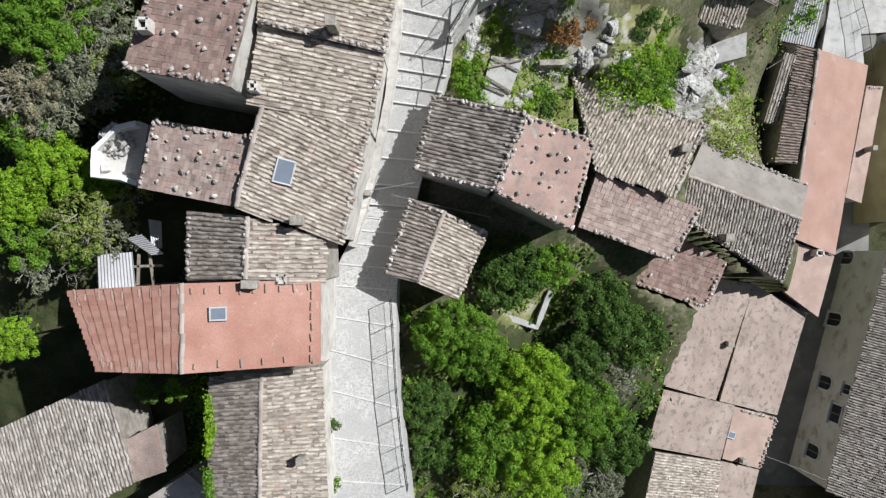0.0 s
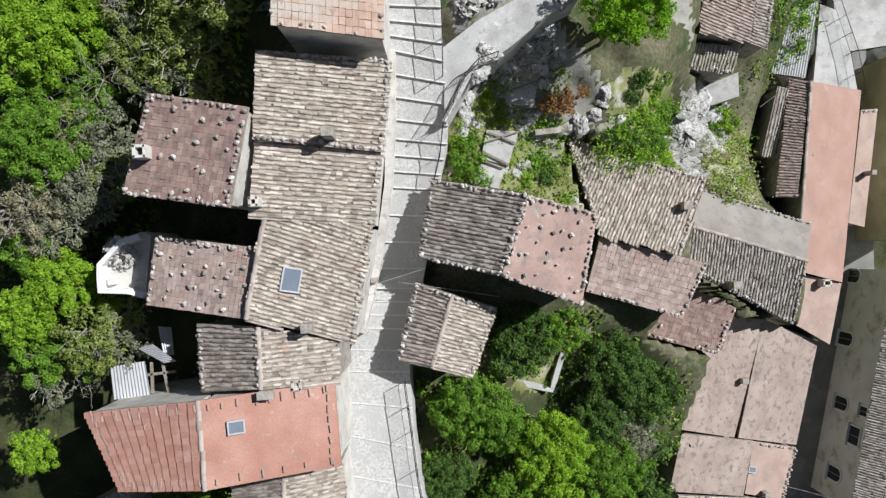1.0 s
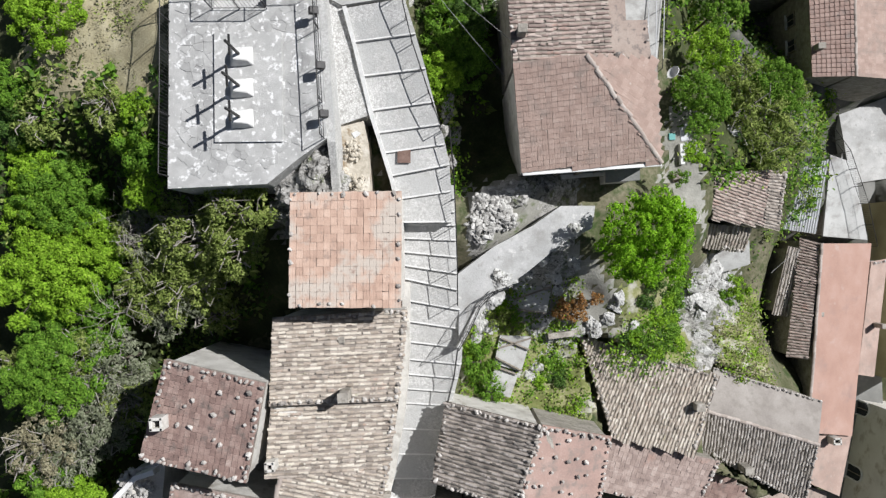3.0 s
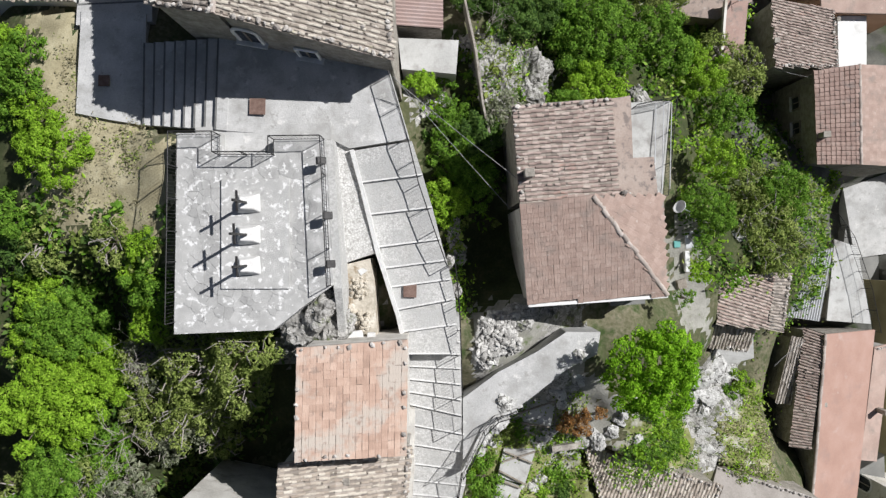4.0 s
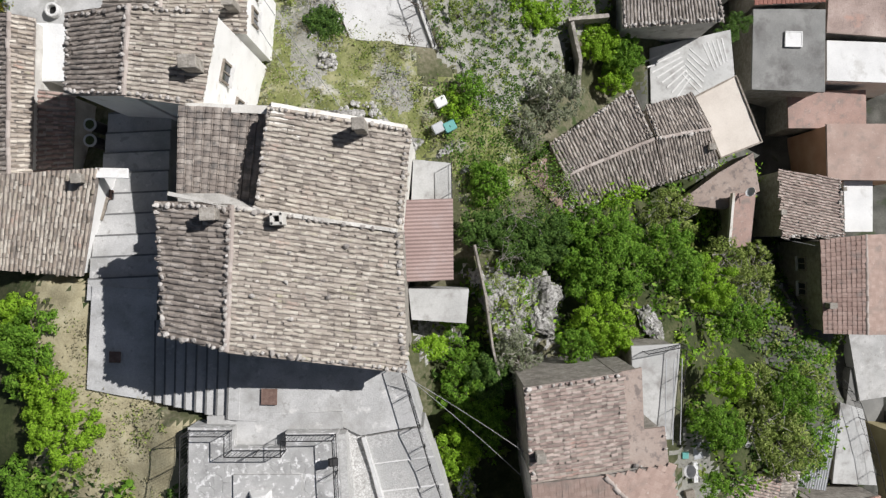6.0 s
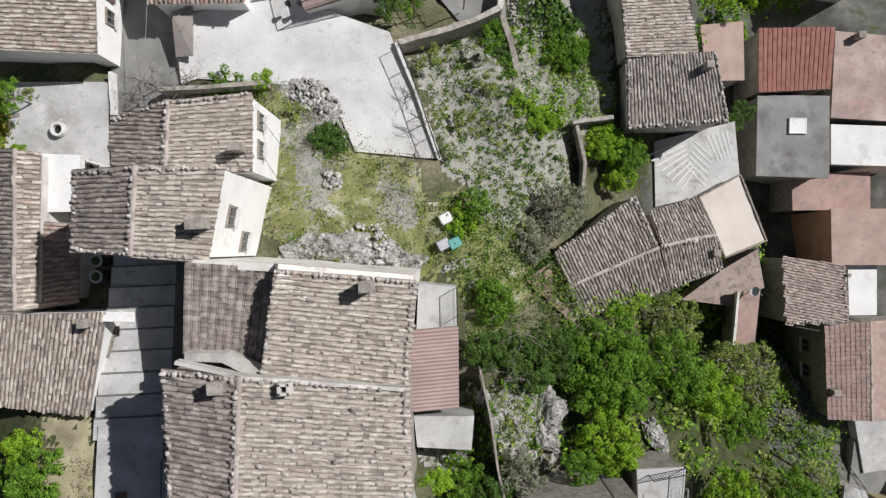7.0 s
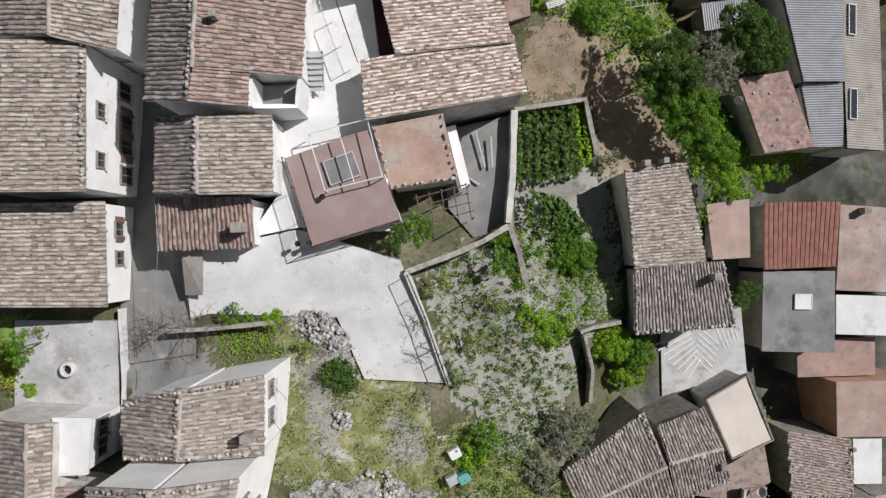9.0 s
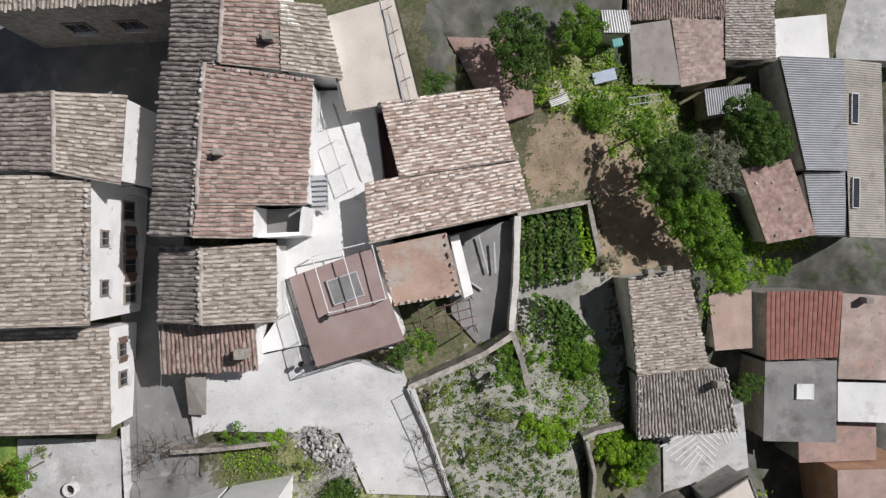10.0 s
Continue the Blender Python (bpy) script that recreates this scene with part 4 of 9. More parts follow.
def build_ground():
    def axis(lo, hi, step, far):
        mid = [lo + step * i for i in range(int((hi - lo) / step) + 1)]
        return [lo - f for f in far[::-1]] + mid + [mid[-1] + f for f in far]
    far = [2, 5, 10, 22, 50, 120, 300, 800, 2000]
    xs, ys = axis(-28, 40, 0.25, far), axis(-18, 76, 0.25, far)
    gx, gy = np.meshgrid(np.array(xs), np.array(ys))
    top, weight = np.zeros(gx.shape), np.zeros(gx.shape)
    for px, py, pz in SPOTS + SPOTS2:
        d = 1 / ((gx - px) ** 2 + (gy - py) ** 2 + 1.2) ** 1.6
        top, weight = top + pz * d, weight + d
    z = top / weight
    rough = np.array([0.25 * noise.noise(Vector((x * 0.5, y * 0.5, 0))) + 0.1 * noise.noise(Vector((x * 1.9, y * 1.9, 3))) for x, y in zip(gx.ravel(), gy.ravel())]).reshape(gx.shape)
    z = z + rough
    for grow in (0, 1):  # first cut the hill where it stands above the paving, then fill under the paving
        for outline, (a, b, c), (x0, y0, x1, y1) in FLATS + ([] if grow else CUTS):
            box_hit = (gx > x0 - 0.6) & (gx < x1 + 0.6) & (gy > y0 - 0.6) & (gy < y1 + 0.6)
            bx, by = gx[box_hit], gy[box_hit]
            within, near = inside_all(bx, by, outline), np.full(bx.shape, 9.0)
            for p, q in zip(outline, outline[1:] + outline[:1]):
                ex, ey = q[0] - p[0], q[1] - p[1]
                t = np.clip(((bx - p[0]) * ex + (by - p[1]) * ey) / (ex * ex + ey * ey + 1e-9), 0, 1)
                near = np.minimum(near, np.hypot(bx - p[0] - t * ex, by - p[1] - t * ey))
            bed, here = a + b * bx + c * by - 0.16, z[box_hit]
            if grow == 0:
                cut = within | (near < 0.3)
                here[cut] = np.minimum(here[cut], bed[cut])
            else:
                fill = within & (near > 0.35)
                here[fill] = bed[fill]
            z[box_hit] = here
    n = len(xs)
    idx = np.arange(gx.size).reshape(gx.shape)
    quads = np.stack([idx[:-1, :-1], idx[:-1, 1:], idx[1:, 1:], idx[1:, :-1]], -1).reshape(-1, 4)
    quads = np.concatenate([quads[:, [0, 1, 2]], quads[:, [0, 2, 3]]])
    verts = np.stack([gx, gy, z], -1).reshape(-1, 3)
    ob = part_data("ground", verts.tolist(), quads.tolist(), earth, None, smooth=True)
    mid = verts[quads].mean(1)
    wob = np.array([(noise.noise(Vector((x * 0.9, y * 0.9, 5))), noise.noise(Vector((x * 0.9, y * 0.9, 9)))) for x, y in mid[:, :2]])
    ragged = np.random.default_rng(4).normal(0, 0.2, (len(mid), 2))
    mx, my = mid[:, 0] + 0.7 * wob[:, 0] + ragged[:, 0], mid[:, 1] + 0.7 * wob[:, 1] + ragged[:, 1]
    slot = np.zeros(len(quads), int)
    for mat, outline in ZONES:
        if mat.name not in [m.name for m in ob.data.materials]:
            ob.data.materials.append(mat)
        slot[inside_all(mx, my, outline)] = [m.name for m in ob.data.materials].index(mat.name)
    ob.data.polygons.foreach_set("material_index", slot.tolist())
    tagged(ob, "sloping hillside of earth, grass, rock and garden soil", "ground", kind="structure")


def slab(name, outline, mat, label, category="pavement", thick=3.0):
    """A level or tilted paved piece with its own edge."""
    verts, faces = [], []
    a, b, c = plane_through(outline)
    outline = [Vector((p[0], p[1], a + b * p[0] + c * p[1])) for p in outline]
    area = sum(a.x * b.y - a.y * b.x for a, b in zip(outline, outline[1:] + outline[:1]))
    if area < 0:
        outline = outline[::-1]
    n = len(outline)
    verts = [tuple(p) for p in outline] + [(p.x, p.y, p.z - thick) for p in outline]
    faces = [tuple(range(n)), tuple(range(2 * n - 1, n - 1, -1))]
    faces += [(i, n + i, n + (i + 1) % n, (i + 1) % n) for i in range(n)]
    ob = part_data(name, verts, faces, mat, None)
    level([tuple(p) for p in outline])
    return tagged(ob, label, category, kind="structure")


def stepped_way(name, label, edges, steps, mat, edge_mat, parent_kind="structure"):
    """Long shallow steps between two edge lines; edges: (left x, y, right x, y, z) from the bottom up."""
    way = thing(name, label, "steps", kind=parent_kind)
    keys = np.array(edges, float)
    t_key = np.linspace(0, 1, len(keys))

    def at(t):
        return [np.interp(t, t_key, keys[:, k]) for k in range(5)]
    for i in range(steps):
        lo, hi = at(i / steps), at((i + 1) / steps)
        z = hi[4]
        front = lo[4] + 0.12 if hi[4] - lo[4] > 0.19 else z  # long treads climb gently to the next edge
        quad = [(lo[0], lo[1], front), (lo[2], lo[3], front), (hi[2], hi[3], z), (hi[0], hi[1], z)]
        verts = quad + [(x, y, z - 2.6) for x, y, _ in quad]
        part_data("step", verts, [(0, 1, 2, 3), (7, 6, 5, 4), (0, 4, 5, 1), (1, 5, 6, 2), (2, 6, 7, 3), (3, 7, 4, 0)], mat, way)
        d = Vector((hi[0] - lo[0], hi[1] - lo[1], 0)).normalized() * 0.055
        quad = [(lo[0] - d.x * 0.3, lo[1] - d.y * 0.3), (lo[2] - d.x * 0.3, lo[3] - d.y * 0.3), (lo[2] + d.x, lo[3] + d.y), (lo[0] + d.x, lo[1] + d.y)]
        verts = [(x, y, front + 0.014) for x, y in quad] + [(x, y, front - 0.1) for x, y in quad]
        part_data("nosing", verts, [(0, 1, 2, 3), (7, 6, 5, 4), (0, 4, 5, 1), (1, 5, 6, 2), (2, 6, 7, 3), (3, 7, 4, 0)], edge_mat, way)
    for (a, b) in zip(edges, edges[1:]):
        level([(a[0], a[1], a[4] - 0.1), (a[2], a[3], a[4] - 0.1), (b[2], b[3], b[4] - 0.1), (b[0], b[1], b[4] - 0.1)])
    return way


# ---- trees and bushes ----
LEAF = {
    "lime": [(0.1, (0.11, 0.20, 0.018)), (0.5, (0.205, 0.375, 0.024)), (0.9, (0.35, 0.53, 0.06))],
    "green": [(0.1, (0.06, 0.125, 0.018)), (0.5, (0.118, 0.25, 0.024)), (0.9, (0.23, 0.385, 0.055))],
    "dark": [(0.1, (0.035, 0.07, 0.022)), (0.5, (0.075, 0.15, 0.028)), (0.9, (0.155, 0.25, 0.06))],
    "olive": [(0.1, (0.10, 0.14, 0.03)), (0.5, (0.215, 0.285, 0.065)), (0.9, (0.40, 0.455, 0.15))],
    "grey": [(0.1, (0.11, 0.128, 0.075)), (0.5, (0.215, 0.24, 0.15)), (0.9, (0.34, 0.355, 0.255))],
    "beige": [(0.1, (0.17, 0.155, 0.095)), (0.5, (0.31, 0.285, 0.18)), (0.9, (0.44, 0.41, 0.28))],
    "bright": [(0.1, (0.08, 0.19, 0.008)), (0.5, (0.17, 0.37, 0.014)), (0.9, (0.31, 0.54, 0.04))],
    "rust": [(0.1, (0.14, 0.065, 0.02)), (0.5, (0.30, 0.15, 0.05)), (0.9, (0.42, 0.27, 0.13))],
    "yellow": [(0.1, (0.16, 0.15, 0.02)), (0.5, (0.34, 0.31, 0.05)), (0.9, (0.5, 0.46, 0.10))],
}
leaf_mat = {}
for k, stops in LEAF.items():
    m = material("leaf_" + k, stops, 0.8, 0.6, 0.0, 9, "island", mix=0.7)
    leaf_mat[k] = m
    nt = m.node_tree
    bsdf = nt.nodes["Principled BSDF"]
    glow = nt.nodes.new("ShaderNodeBsdfTranslucent")
    both = nt.nodes.new("ShaderNodeMixShader")
    both.inputs[0].default_value = 0.3
    bsdf.inputs["Specular IOR Level"].default_value = 0.1
    source = bsdf.inputs["Base Color"].links[0].from_socket
    nt.links.new(source, glow.inputs["Color"])
    nt.links.new(bsdf.outputs[0], both.inputs[1])
    nt.links.new(glow.outputs[0], both.inputs[2])
    nt.links.new(both.outputs[0], nt.nodes["Material Output"].inputs["Surface"])


pale_bark = material("pale_bark", [(0.1, (0.20, 0.18, 0.155)), (0.9, (0.38, 0.355, 0.32))], 6.0, 0.95, 0.3, 30)


def crown_mesh(rng, r, h, leaf, airy):
    """Leaves on uneven rounded clumps that bulge from a dome, with gaps between them; returns points, faces and the clumps."""
    size = 0.16 + 0.06 * r
    n = max(6, int((0.95 if airy else 1.2) * (r / size) ** 2))
    clumps = []
    for i in range(n):
        if rng.random() < (0.2 if airy else 0.08):
            continue
        a, d = i * 2.39996 + rng.uniform(-0.35, 0.35), r * 0.9 * math.sqrt((i + 0.5) / n) * rng.uniform(0.86, 1.1)
        z = h * (0.2 + 0.8 * math.sqrt(max(0.0, 1 - (d / r) ** 2 * 0.92))) * rng.uniform(0.6, 1.0)
        clumps.append((Vector((d * math.cos(a), d * math.sin(a), z - size * 0.7)), size * rng.uniform(0.6, 1.35)))
    verts, faces = [], []

    def leaf_at(p, out, s):
        side = out.orthogonal().normalized()
        side.rotate(Matrix.Rotation(rng.uniform(0, 6.28), 3, out))
        up = out.cross(side)
        k, tip = len(verts), out * s * 0.25
        verts.extend((tuple(p - side * s), tuple(p - up * s * 0.5 - tip), tuple(p + side * s), tuple(p + up * s * 0.5 - tip)))
        faces.append((k, k + 1, k + 2, k + 3))
    for c, cr in clumps:
        lean = Vector((rng.gauss(0, 0.25), rng.gauss(0, 0.25), 0))
        for _ in range(int((5.0 if airy else 8.0) * (cr / leaf) ** 2)):
            v = (Vector((rng.gauss(0, 1), rng.gauss(0, 1), rng.gauss(0.55, 0.8))) + lean).normalized()
            far = rng.uniform(0.7, 1.06) if rng.random() < 0.9 else rng.uniform(1.0, 1.35)
            p = c + Vector((v.x, v.y, v.z * 0.9)) * cr * far
            out = (v + Vector((rng.gauss(0, 0.36), rng.gauss(0, 0.36), rng.gauss(0.1, 0.36)))).normalized()
            leaf_at(p, out, leaf * rng.uniform(0.5, 1.4))
    for _ in range(int(60 * r * r) if r > 1 else 0):  # the shaded inner leaves
        b, d = rng.uniform(0, 2 * math.pi), 0.84 * r * math.sqrt(rng.random())
        p = Vector((d * math.cos(b), d * math.sin(b), h * rng.uniform(0.0, 0.38) * math.sqrt(1 - (d / r) ** 2 * 0.9)))
        leaf_at(p, Vector((rng.gauss(0, 0.4), rng.gauss(0, 0.4), 1)).normalized(), leaf * 2.4)
    return verts, faces, clumps


def bare_shrub(x, y, z, r, seed=1, mat=None, label="bare grey shrub with thin leafless twigs"):
    """Forking twigs without leaves."""
    rng = random.Random(seed)
    ob = thing("shrub", label, "shrub", at=(x, y, z))
    stem = bmesh.new()
    bar(stem, (0, 0, -0.6), (0, 0, r * 0.5), 0.03 + 0.012 * r, 5, 0.03)
    part("trunk", stem, mat or pale_bark, ob)
    twigs = bmesh.new()
    for _ in range(int(9 + 6 * r)):
        a = rng.uniform(0, 6.283)
        p = Vector((rng.gauss(0, 0.22), rng.gauss(0, 0.22), rng.uniform(0.1, 0.5))) * r
        for k in range(3):
            q = p + Vector((math.cos(a), math.sin(a), rng.uniform(0.2, 0.7))) * r * 0.36
            bar(twigs, p, q, 0.016 - 0.004 * k, 3, 0.012 - 0.004 * k)
            for _ in range(2):
                b = a + rng.gauss(0, 0.9)
                bar(twigs, q, q + Vector((math.cos(b), math.sin(b), rng.uniform(-0.1, 0.5))) * r * rng.uniform(0.15, 0.35), 0.008, 3, 0.004)
            p, a = q, a + rng.gauss(0, 0.5)
    tagged(part("twig_run", twigs, mat or pale_bark, ob), kind="stuff")
    return ob


PLANTS = {}
PLANT_WORDS = {"lime": "fresh yellow-green", "green": "green", "dark": "dark green", "olive": "olive-green", "grey": "grey-green", "beige": "dry beige", "bright": "bright fresh green", "rust": "rusty orange", "yellow": "yellow flowering"}


def plant(kind, x, y, top, r, bush=False, where="on the slope"):
    """A tree or bush with its crown's top at the height top; alike sizes share their meshes."""
    size = min((0.5, 0.8, 1.2, 1.8, 2.6, 3.4), key=lambda s: abs(s - r))
    key = (kind, size, bush, len(PLANTS) % 2 if size > 1 else 0)
    foot = ground_z(x, y) - 0.2
    tall = max(0.4, top - foot)
    if key not in PLANTS:
        rng = random.Random(len(PLANTS) * 7 + 3)
        name = "bush" if bush else "tree"
        ob = thing(name, "", name)
        h = size * (0.75 if bush else 1.0)
        leaf = 0.052 + 0.009 * size
        verts, faces, clumps = crown_mesh(rng, size, h, leaf, kind in ('grey', 'olive', 'beige'))
        crown = part_data("crown", verts, faces, leaf_mat[kind], ob)
        trunk = bmesh.new()
        bar(trunk, (0, 0, -6.0 if not bush else -0.8), (0, 0, h * 0.3), 0.05 + 0.05 * size, 7, 0.035 * size)
        part("trunk", trunk, bark, ob)
        for c, cr in clumps[:: max(2, len(clumps) // 6)]:
            part("limb", bar(bmesh.new(), (0, 0, h * 0.05), c, 0.02 + 0.014 * size, 5, 0.012), bark, ob)
        if kind in ("grey", "olive", "beige") and not bush:
            for _ in range(int(7 + 7 * size)):
                a, d = rng.uniform(0, 6.283), size * rng.uniform(0.15, 0.6)
                low = Vector((d * math.cos(a), d * math.sin(a), h * 0.45))
                tip = Vector((d * 1.6 * math.cos(a + 0.4), d * 1.6 * math.sin(a + 0.4), h * rng.uniform(0.85, 1.02) * math.sqrt(max(0.1, 1 - (d * 1.5 / (size * 1.1)) ** 2))))
                knee = low.lerp(tip, 0.6) + Vector((rng.gauss(0, 0.12), rng.gauss(0, 0.12), 0.1)) * size
                twig = bar(bmesh.new(), low, knee, 0.034, 4, 0.022)
                part("twig", bar(twig, knee, tip * 1.04, 0.022, 4, 0.008), pale_bark, ob)
        PLANTS[key] = (ob, h)
        made = ob
    else:
        made = copy_thing(PLANTS[key][0], Matrix())
    h = PLANTS[key][1]
    s = r / size
    made.matrix_basis = pose(x, y, top - h * s, 0, 0, random.uniform(0, 360)) @ Matrix.Diagonal((s, s, s, 1))
    word = "low" if bush and r < 0.7 else "rounded" if bush else "leafy"
    return tagged(made, "%s %s %s growing %s" % (word, PLANT_WORDS[kind], "bush" if bush else "tree", where), "bush" if bush else "tree")


# ---- streets, squares and terraces ----
stepped_way("street", "pale concrete and pebble street with long low ramps", [(-5.42, -14.56, -1.08, -14.49, -5.4), (-5.56, -11.15, -1.49, -11.36, -5.3), (-5.52, -5.84, -2.12, -6.89, -5.2), (-5.71, -2.09, -2.25, -2.31, -5.1), (-4.62, 0.28, -2.0, 0.04, -5.0)], 9, pebbles, nosing)
stepped_way("stepped_street", "long stepped street of pale concrete with white stone edges", [(-4.62, 0.28, -1.9, 0.04, -5.0), (-3.86, 2.53, -1.3, 2.39, -4.85), (-2.53, 6.99, -0.31, 6.73, -3.75), (-2.27, 9.54, 0.35, 9.12, -2.9), (-2.09, 12.94, 0.28, 12.3, -1.8), (-2.03, 15.03, 0.34, 14.88, -1.1), (-1.93, 16.99, 0.33, 16.86, -0.35)], 21, pebbles, nosing)
stepped_way("ramp_steps", "broad pale steps climbing to the terrace", [(-2.08, 15.4, 0.11, 15.3, -0.35), (-2.32, 16.94, 0.23, 17.34, 0.05), (-2.66, 18.48, 0.02, 18.68, 0.35), (-2.94, 19.71, -0.27, 19.94, 0.75), (-3.29, 21.85, -0.7, 22, 1.35), (-3.63, 23.79, -1.25, 24.06, 2.2)], 8, pebbles, nosing)
slab("landing", [(-8.04, 29.9, 2.6), (-8.34, 24.75, 2.6),  (-4.45, 24.3, 2.35), (-3.7, 23.88, 2.3), (-1.35, 24.15, 2.2), (-2.0, 26.9, 2.3), (-4.0, 29.0, 2.5)], concrete, "grey concrete landing in front of the stone house")
slab("lower_landing", [(-14.43, 30.18, 1.2), (-14.85, 26.02, 1.2), (-13.49, 25.68, 1.2), (-12.08, 25.38, 1.2), (-11.88, 28.68, 1.2), (-11.8, 29.9, 1.2)], concrete, "grey concrete landing beside the stone house")
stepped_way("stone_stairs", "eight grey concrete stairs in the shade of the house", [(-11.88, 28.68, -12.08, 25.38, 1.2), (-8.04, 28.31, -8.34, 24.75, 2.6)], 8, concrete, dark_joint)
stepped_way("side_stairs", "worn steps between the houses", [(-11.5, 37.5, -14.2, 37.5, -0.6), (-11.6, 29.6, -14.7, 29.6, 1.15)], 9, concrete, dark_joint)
slab("landing_edge", [(-9.59, 24.96, 2.5), (-4.33, 24.89, 2.5), (-4.36, 24.23, 2.5), (-6.49, 24.29, 2.5), (-6.51, 23.72, 2.5), (-8.64, 23.82, 2.5), (-8.6, 24.57, 2.5), (-9.6, 24.66, 2.5)], concrete, "grey concrete strip between the landing and the terrace")
slab("terrace", [(-10.16, 24.68, 3.0), (-8.44, 24.6, 3.0), (-8.48, 23.82, 3.0), (-6.51, 23.73, 3.0), (-6.48, 24.31, 3.0), (-4.5, 24.21, 3.0), (-4.47, 18.62, 3.0), (-5.71, 17.82, 3.0), (-6.83, 17.01, 3.0), (-10.61, 17.04, 3.0)], paver, "viewing terrace paved with crazy stone slabs", "terrace", 5.0)
slab("side_lane", [(-4.42, 24.3, 2.2), (-3.72, 23.88, 2.2), (-2.94, 19.76, 1.2), (-4.34, 19.37, 1.2)], white_pebbles, "narrow pebbled side lane")
slab("road", [(0.28, 11.59, -2.1), (0.15, 9.55, -2.2), (1.56, 11.75, -2.0), (3.41, 12.9, -1.95), (5.12, 14.17, -1.9), (6.43, 14.72, -1.9), (6.62, 15.72, -1.85), (5.09, 15.8, -1.8), (3.76, 14.98, -1.85), (1.96, 14.13, -2.0), (0.3, 13.0, -2.0)], concrete, "curving pale concrete track", "road")
slab("square", [(-12.6, 48.57, -4.8), (-7.14, 49.5, -4.9), (-2.28, 47.73, -5.9), (-0.02, 41.28, -6.5), (-4.3, 41.81, -6.0), (-5.48, 45.02, -5.4), (-11.67, 45.58, -4.6), (-12.47, 45.34, -4.5)], bleached, "sunlit pale concrete square", "square")
slab("lane", [(-16.5, 54.87, -6.4), (-13.2, 54.73, -6.4), (-12.62, 48.76, -5.2), (-12.3, 43.68, -4.6), (-15.91, 43.31, -4.6), (-16.15, 48.92, -5.4)], asphalt, "worn grey asphalt lane between the houses", "lane")
slab("lane_end", [(-13.2, 54.74, -6.42), (-12.6, 67.78, -7.5), (-26, 67.89, -7.5), (-26, 60.3, -7.0), (-16.5, 60.3, -7.0), (-16.5, 54.88, -6.42)], asphalt, "shaded asphalt lane", "lane")
slab("yard", [(-20.79, 45.74, -4.2), (-15.93, 45.5, -4.2), (-15.95, 39.24, -4.2), (-21.08, 39.77, -4.2)], concrete, "concrete yard with a stone well head", "yard")
slab("white_yard", [(-9.51, 49.2, -4.8), (-7.97, 51.22, -4.75), (-8.02, 55.77, -4.75), (-6.03, 62.0, -4.8), (-3.0, 62.0, -4.8), (-2.5, 54.64, -5), (-2.6, 49.2, -5), (-7.0, 49.6, -4.88)], sheet_of["white"], "white rendered yard between the houses", "yard")
slab("brown_terrace", [(13.75, 32.99, -11.9), (16.34, 34.7, -11.9), (18.39, 35.76, -11.9), (18.68, 33.48, -11.9), (16.56, 32.51, -11.9)], sheet_of["blotch"], "brown paved terrace behind the old house", "terrace")
slab("red_patio", [(0.9, 66.6, -12.2), (5.76, 66.29, -12.4), (5.9, 61.89, -12.4), (3.6, 61.3, -12.4)], sheet_of["red"], "red paved patio beside the house", "patio")
slab("low_lane", [(26.5, -5.23, -26), (28.3, 2.02, -26), (31.5, 20, -26), (34, 20, -26), (33.5, -5, -26), (30.6, -18.2, -26), (23.5, -18, -26)], asphalt, "shaded lane at the foot of the cream house", "lane")
slab("court", [(12.89, 38.6, -13.2), (13.0, 42.56, -13.2), (18.28, 43.68, -14), (18.46, 39.6, -14)], sheet_of["bare"], "small court patterned with white stripes", "court")
slab("concrete_pad", [(-1.78, 29.29, -1.7), (0.92, 29.12, -1.9), (0.72, 27.6, -1.9), (-1.7, 27.9, -1.7)], sheet_of["bare"], "square concrete pad below the stone house")
slab("back_terrace", [(-1.32, 35.16, -2.6), (0.41, 34.91, -2.7), (0.36, 32.13, -2.7), (-1.58, 32.37, -2.6)], sheet_of["bare"], "small concrete terrace with a white drain")



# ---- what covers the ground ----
zone(wood_floor_and_shade, [(-28, -18), (-9, -18), (-9, -5), (-15.5, -3), (-11, 0), (-12, 8), (-7, 12), (-6.5, 17), (-11, 17.2), (-11.5, 20.5), (-17, 21), (-17.5, 30), (-28, 34)])
zone(wood_floor_and_shade, [(-2.29, -2.97), (2.42, -2.93), (6.54, 0.8), (13.11, -3.62), (13.99, -12.34), (13.79, -20.37), (-1.05, -16.1)])
zone(weeds, [(1.5, -2.95), (6.89, 0.51), (7.54, -1.68), (5.83, -4.67)])
zone(weeds, [(0.18, 9.35), (2.34, 12.57), (6.21, 12.48), (6.93, 5.44), (4.52, 5.05), (-0.02, 6.24)])
zone(rock, [(0.89, 16.9), (3.26, 17.23), (6.2, 17.76), (6.21, 15.2), (3.16, 14), (0.89, 11.81)])
zone(soil, [(2.05, 12.57), (5.96, 14.18), (8.03, 11.54), (7.5, 9.49), (4.79, 8.49), (2.59, 11.74)])
zone(rock, [(13.62, 11.33), (18.35, 11.58), (17.45, 9.1), (14.76, 6.53), (13.4, 6.63)])
zone(weeds, [(7.81, 9.47), (13.49, 11.96), (13.6, 6.62), (7.72, 8.31)])
zone(weeds, [(15.57, 8.5), (19.06, 10.11), (19.24, 5.09), (15.14, 6.5)])
zone(dry_grass, [(-16.76, 29.94), (-11.79, 25.12), (-10.55, 24.21), (-11.21, 20.85), (-16.71, 21.07), (-17.41, 24.79)])
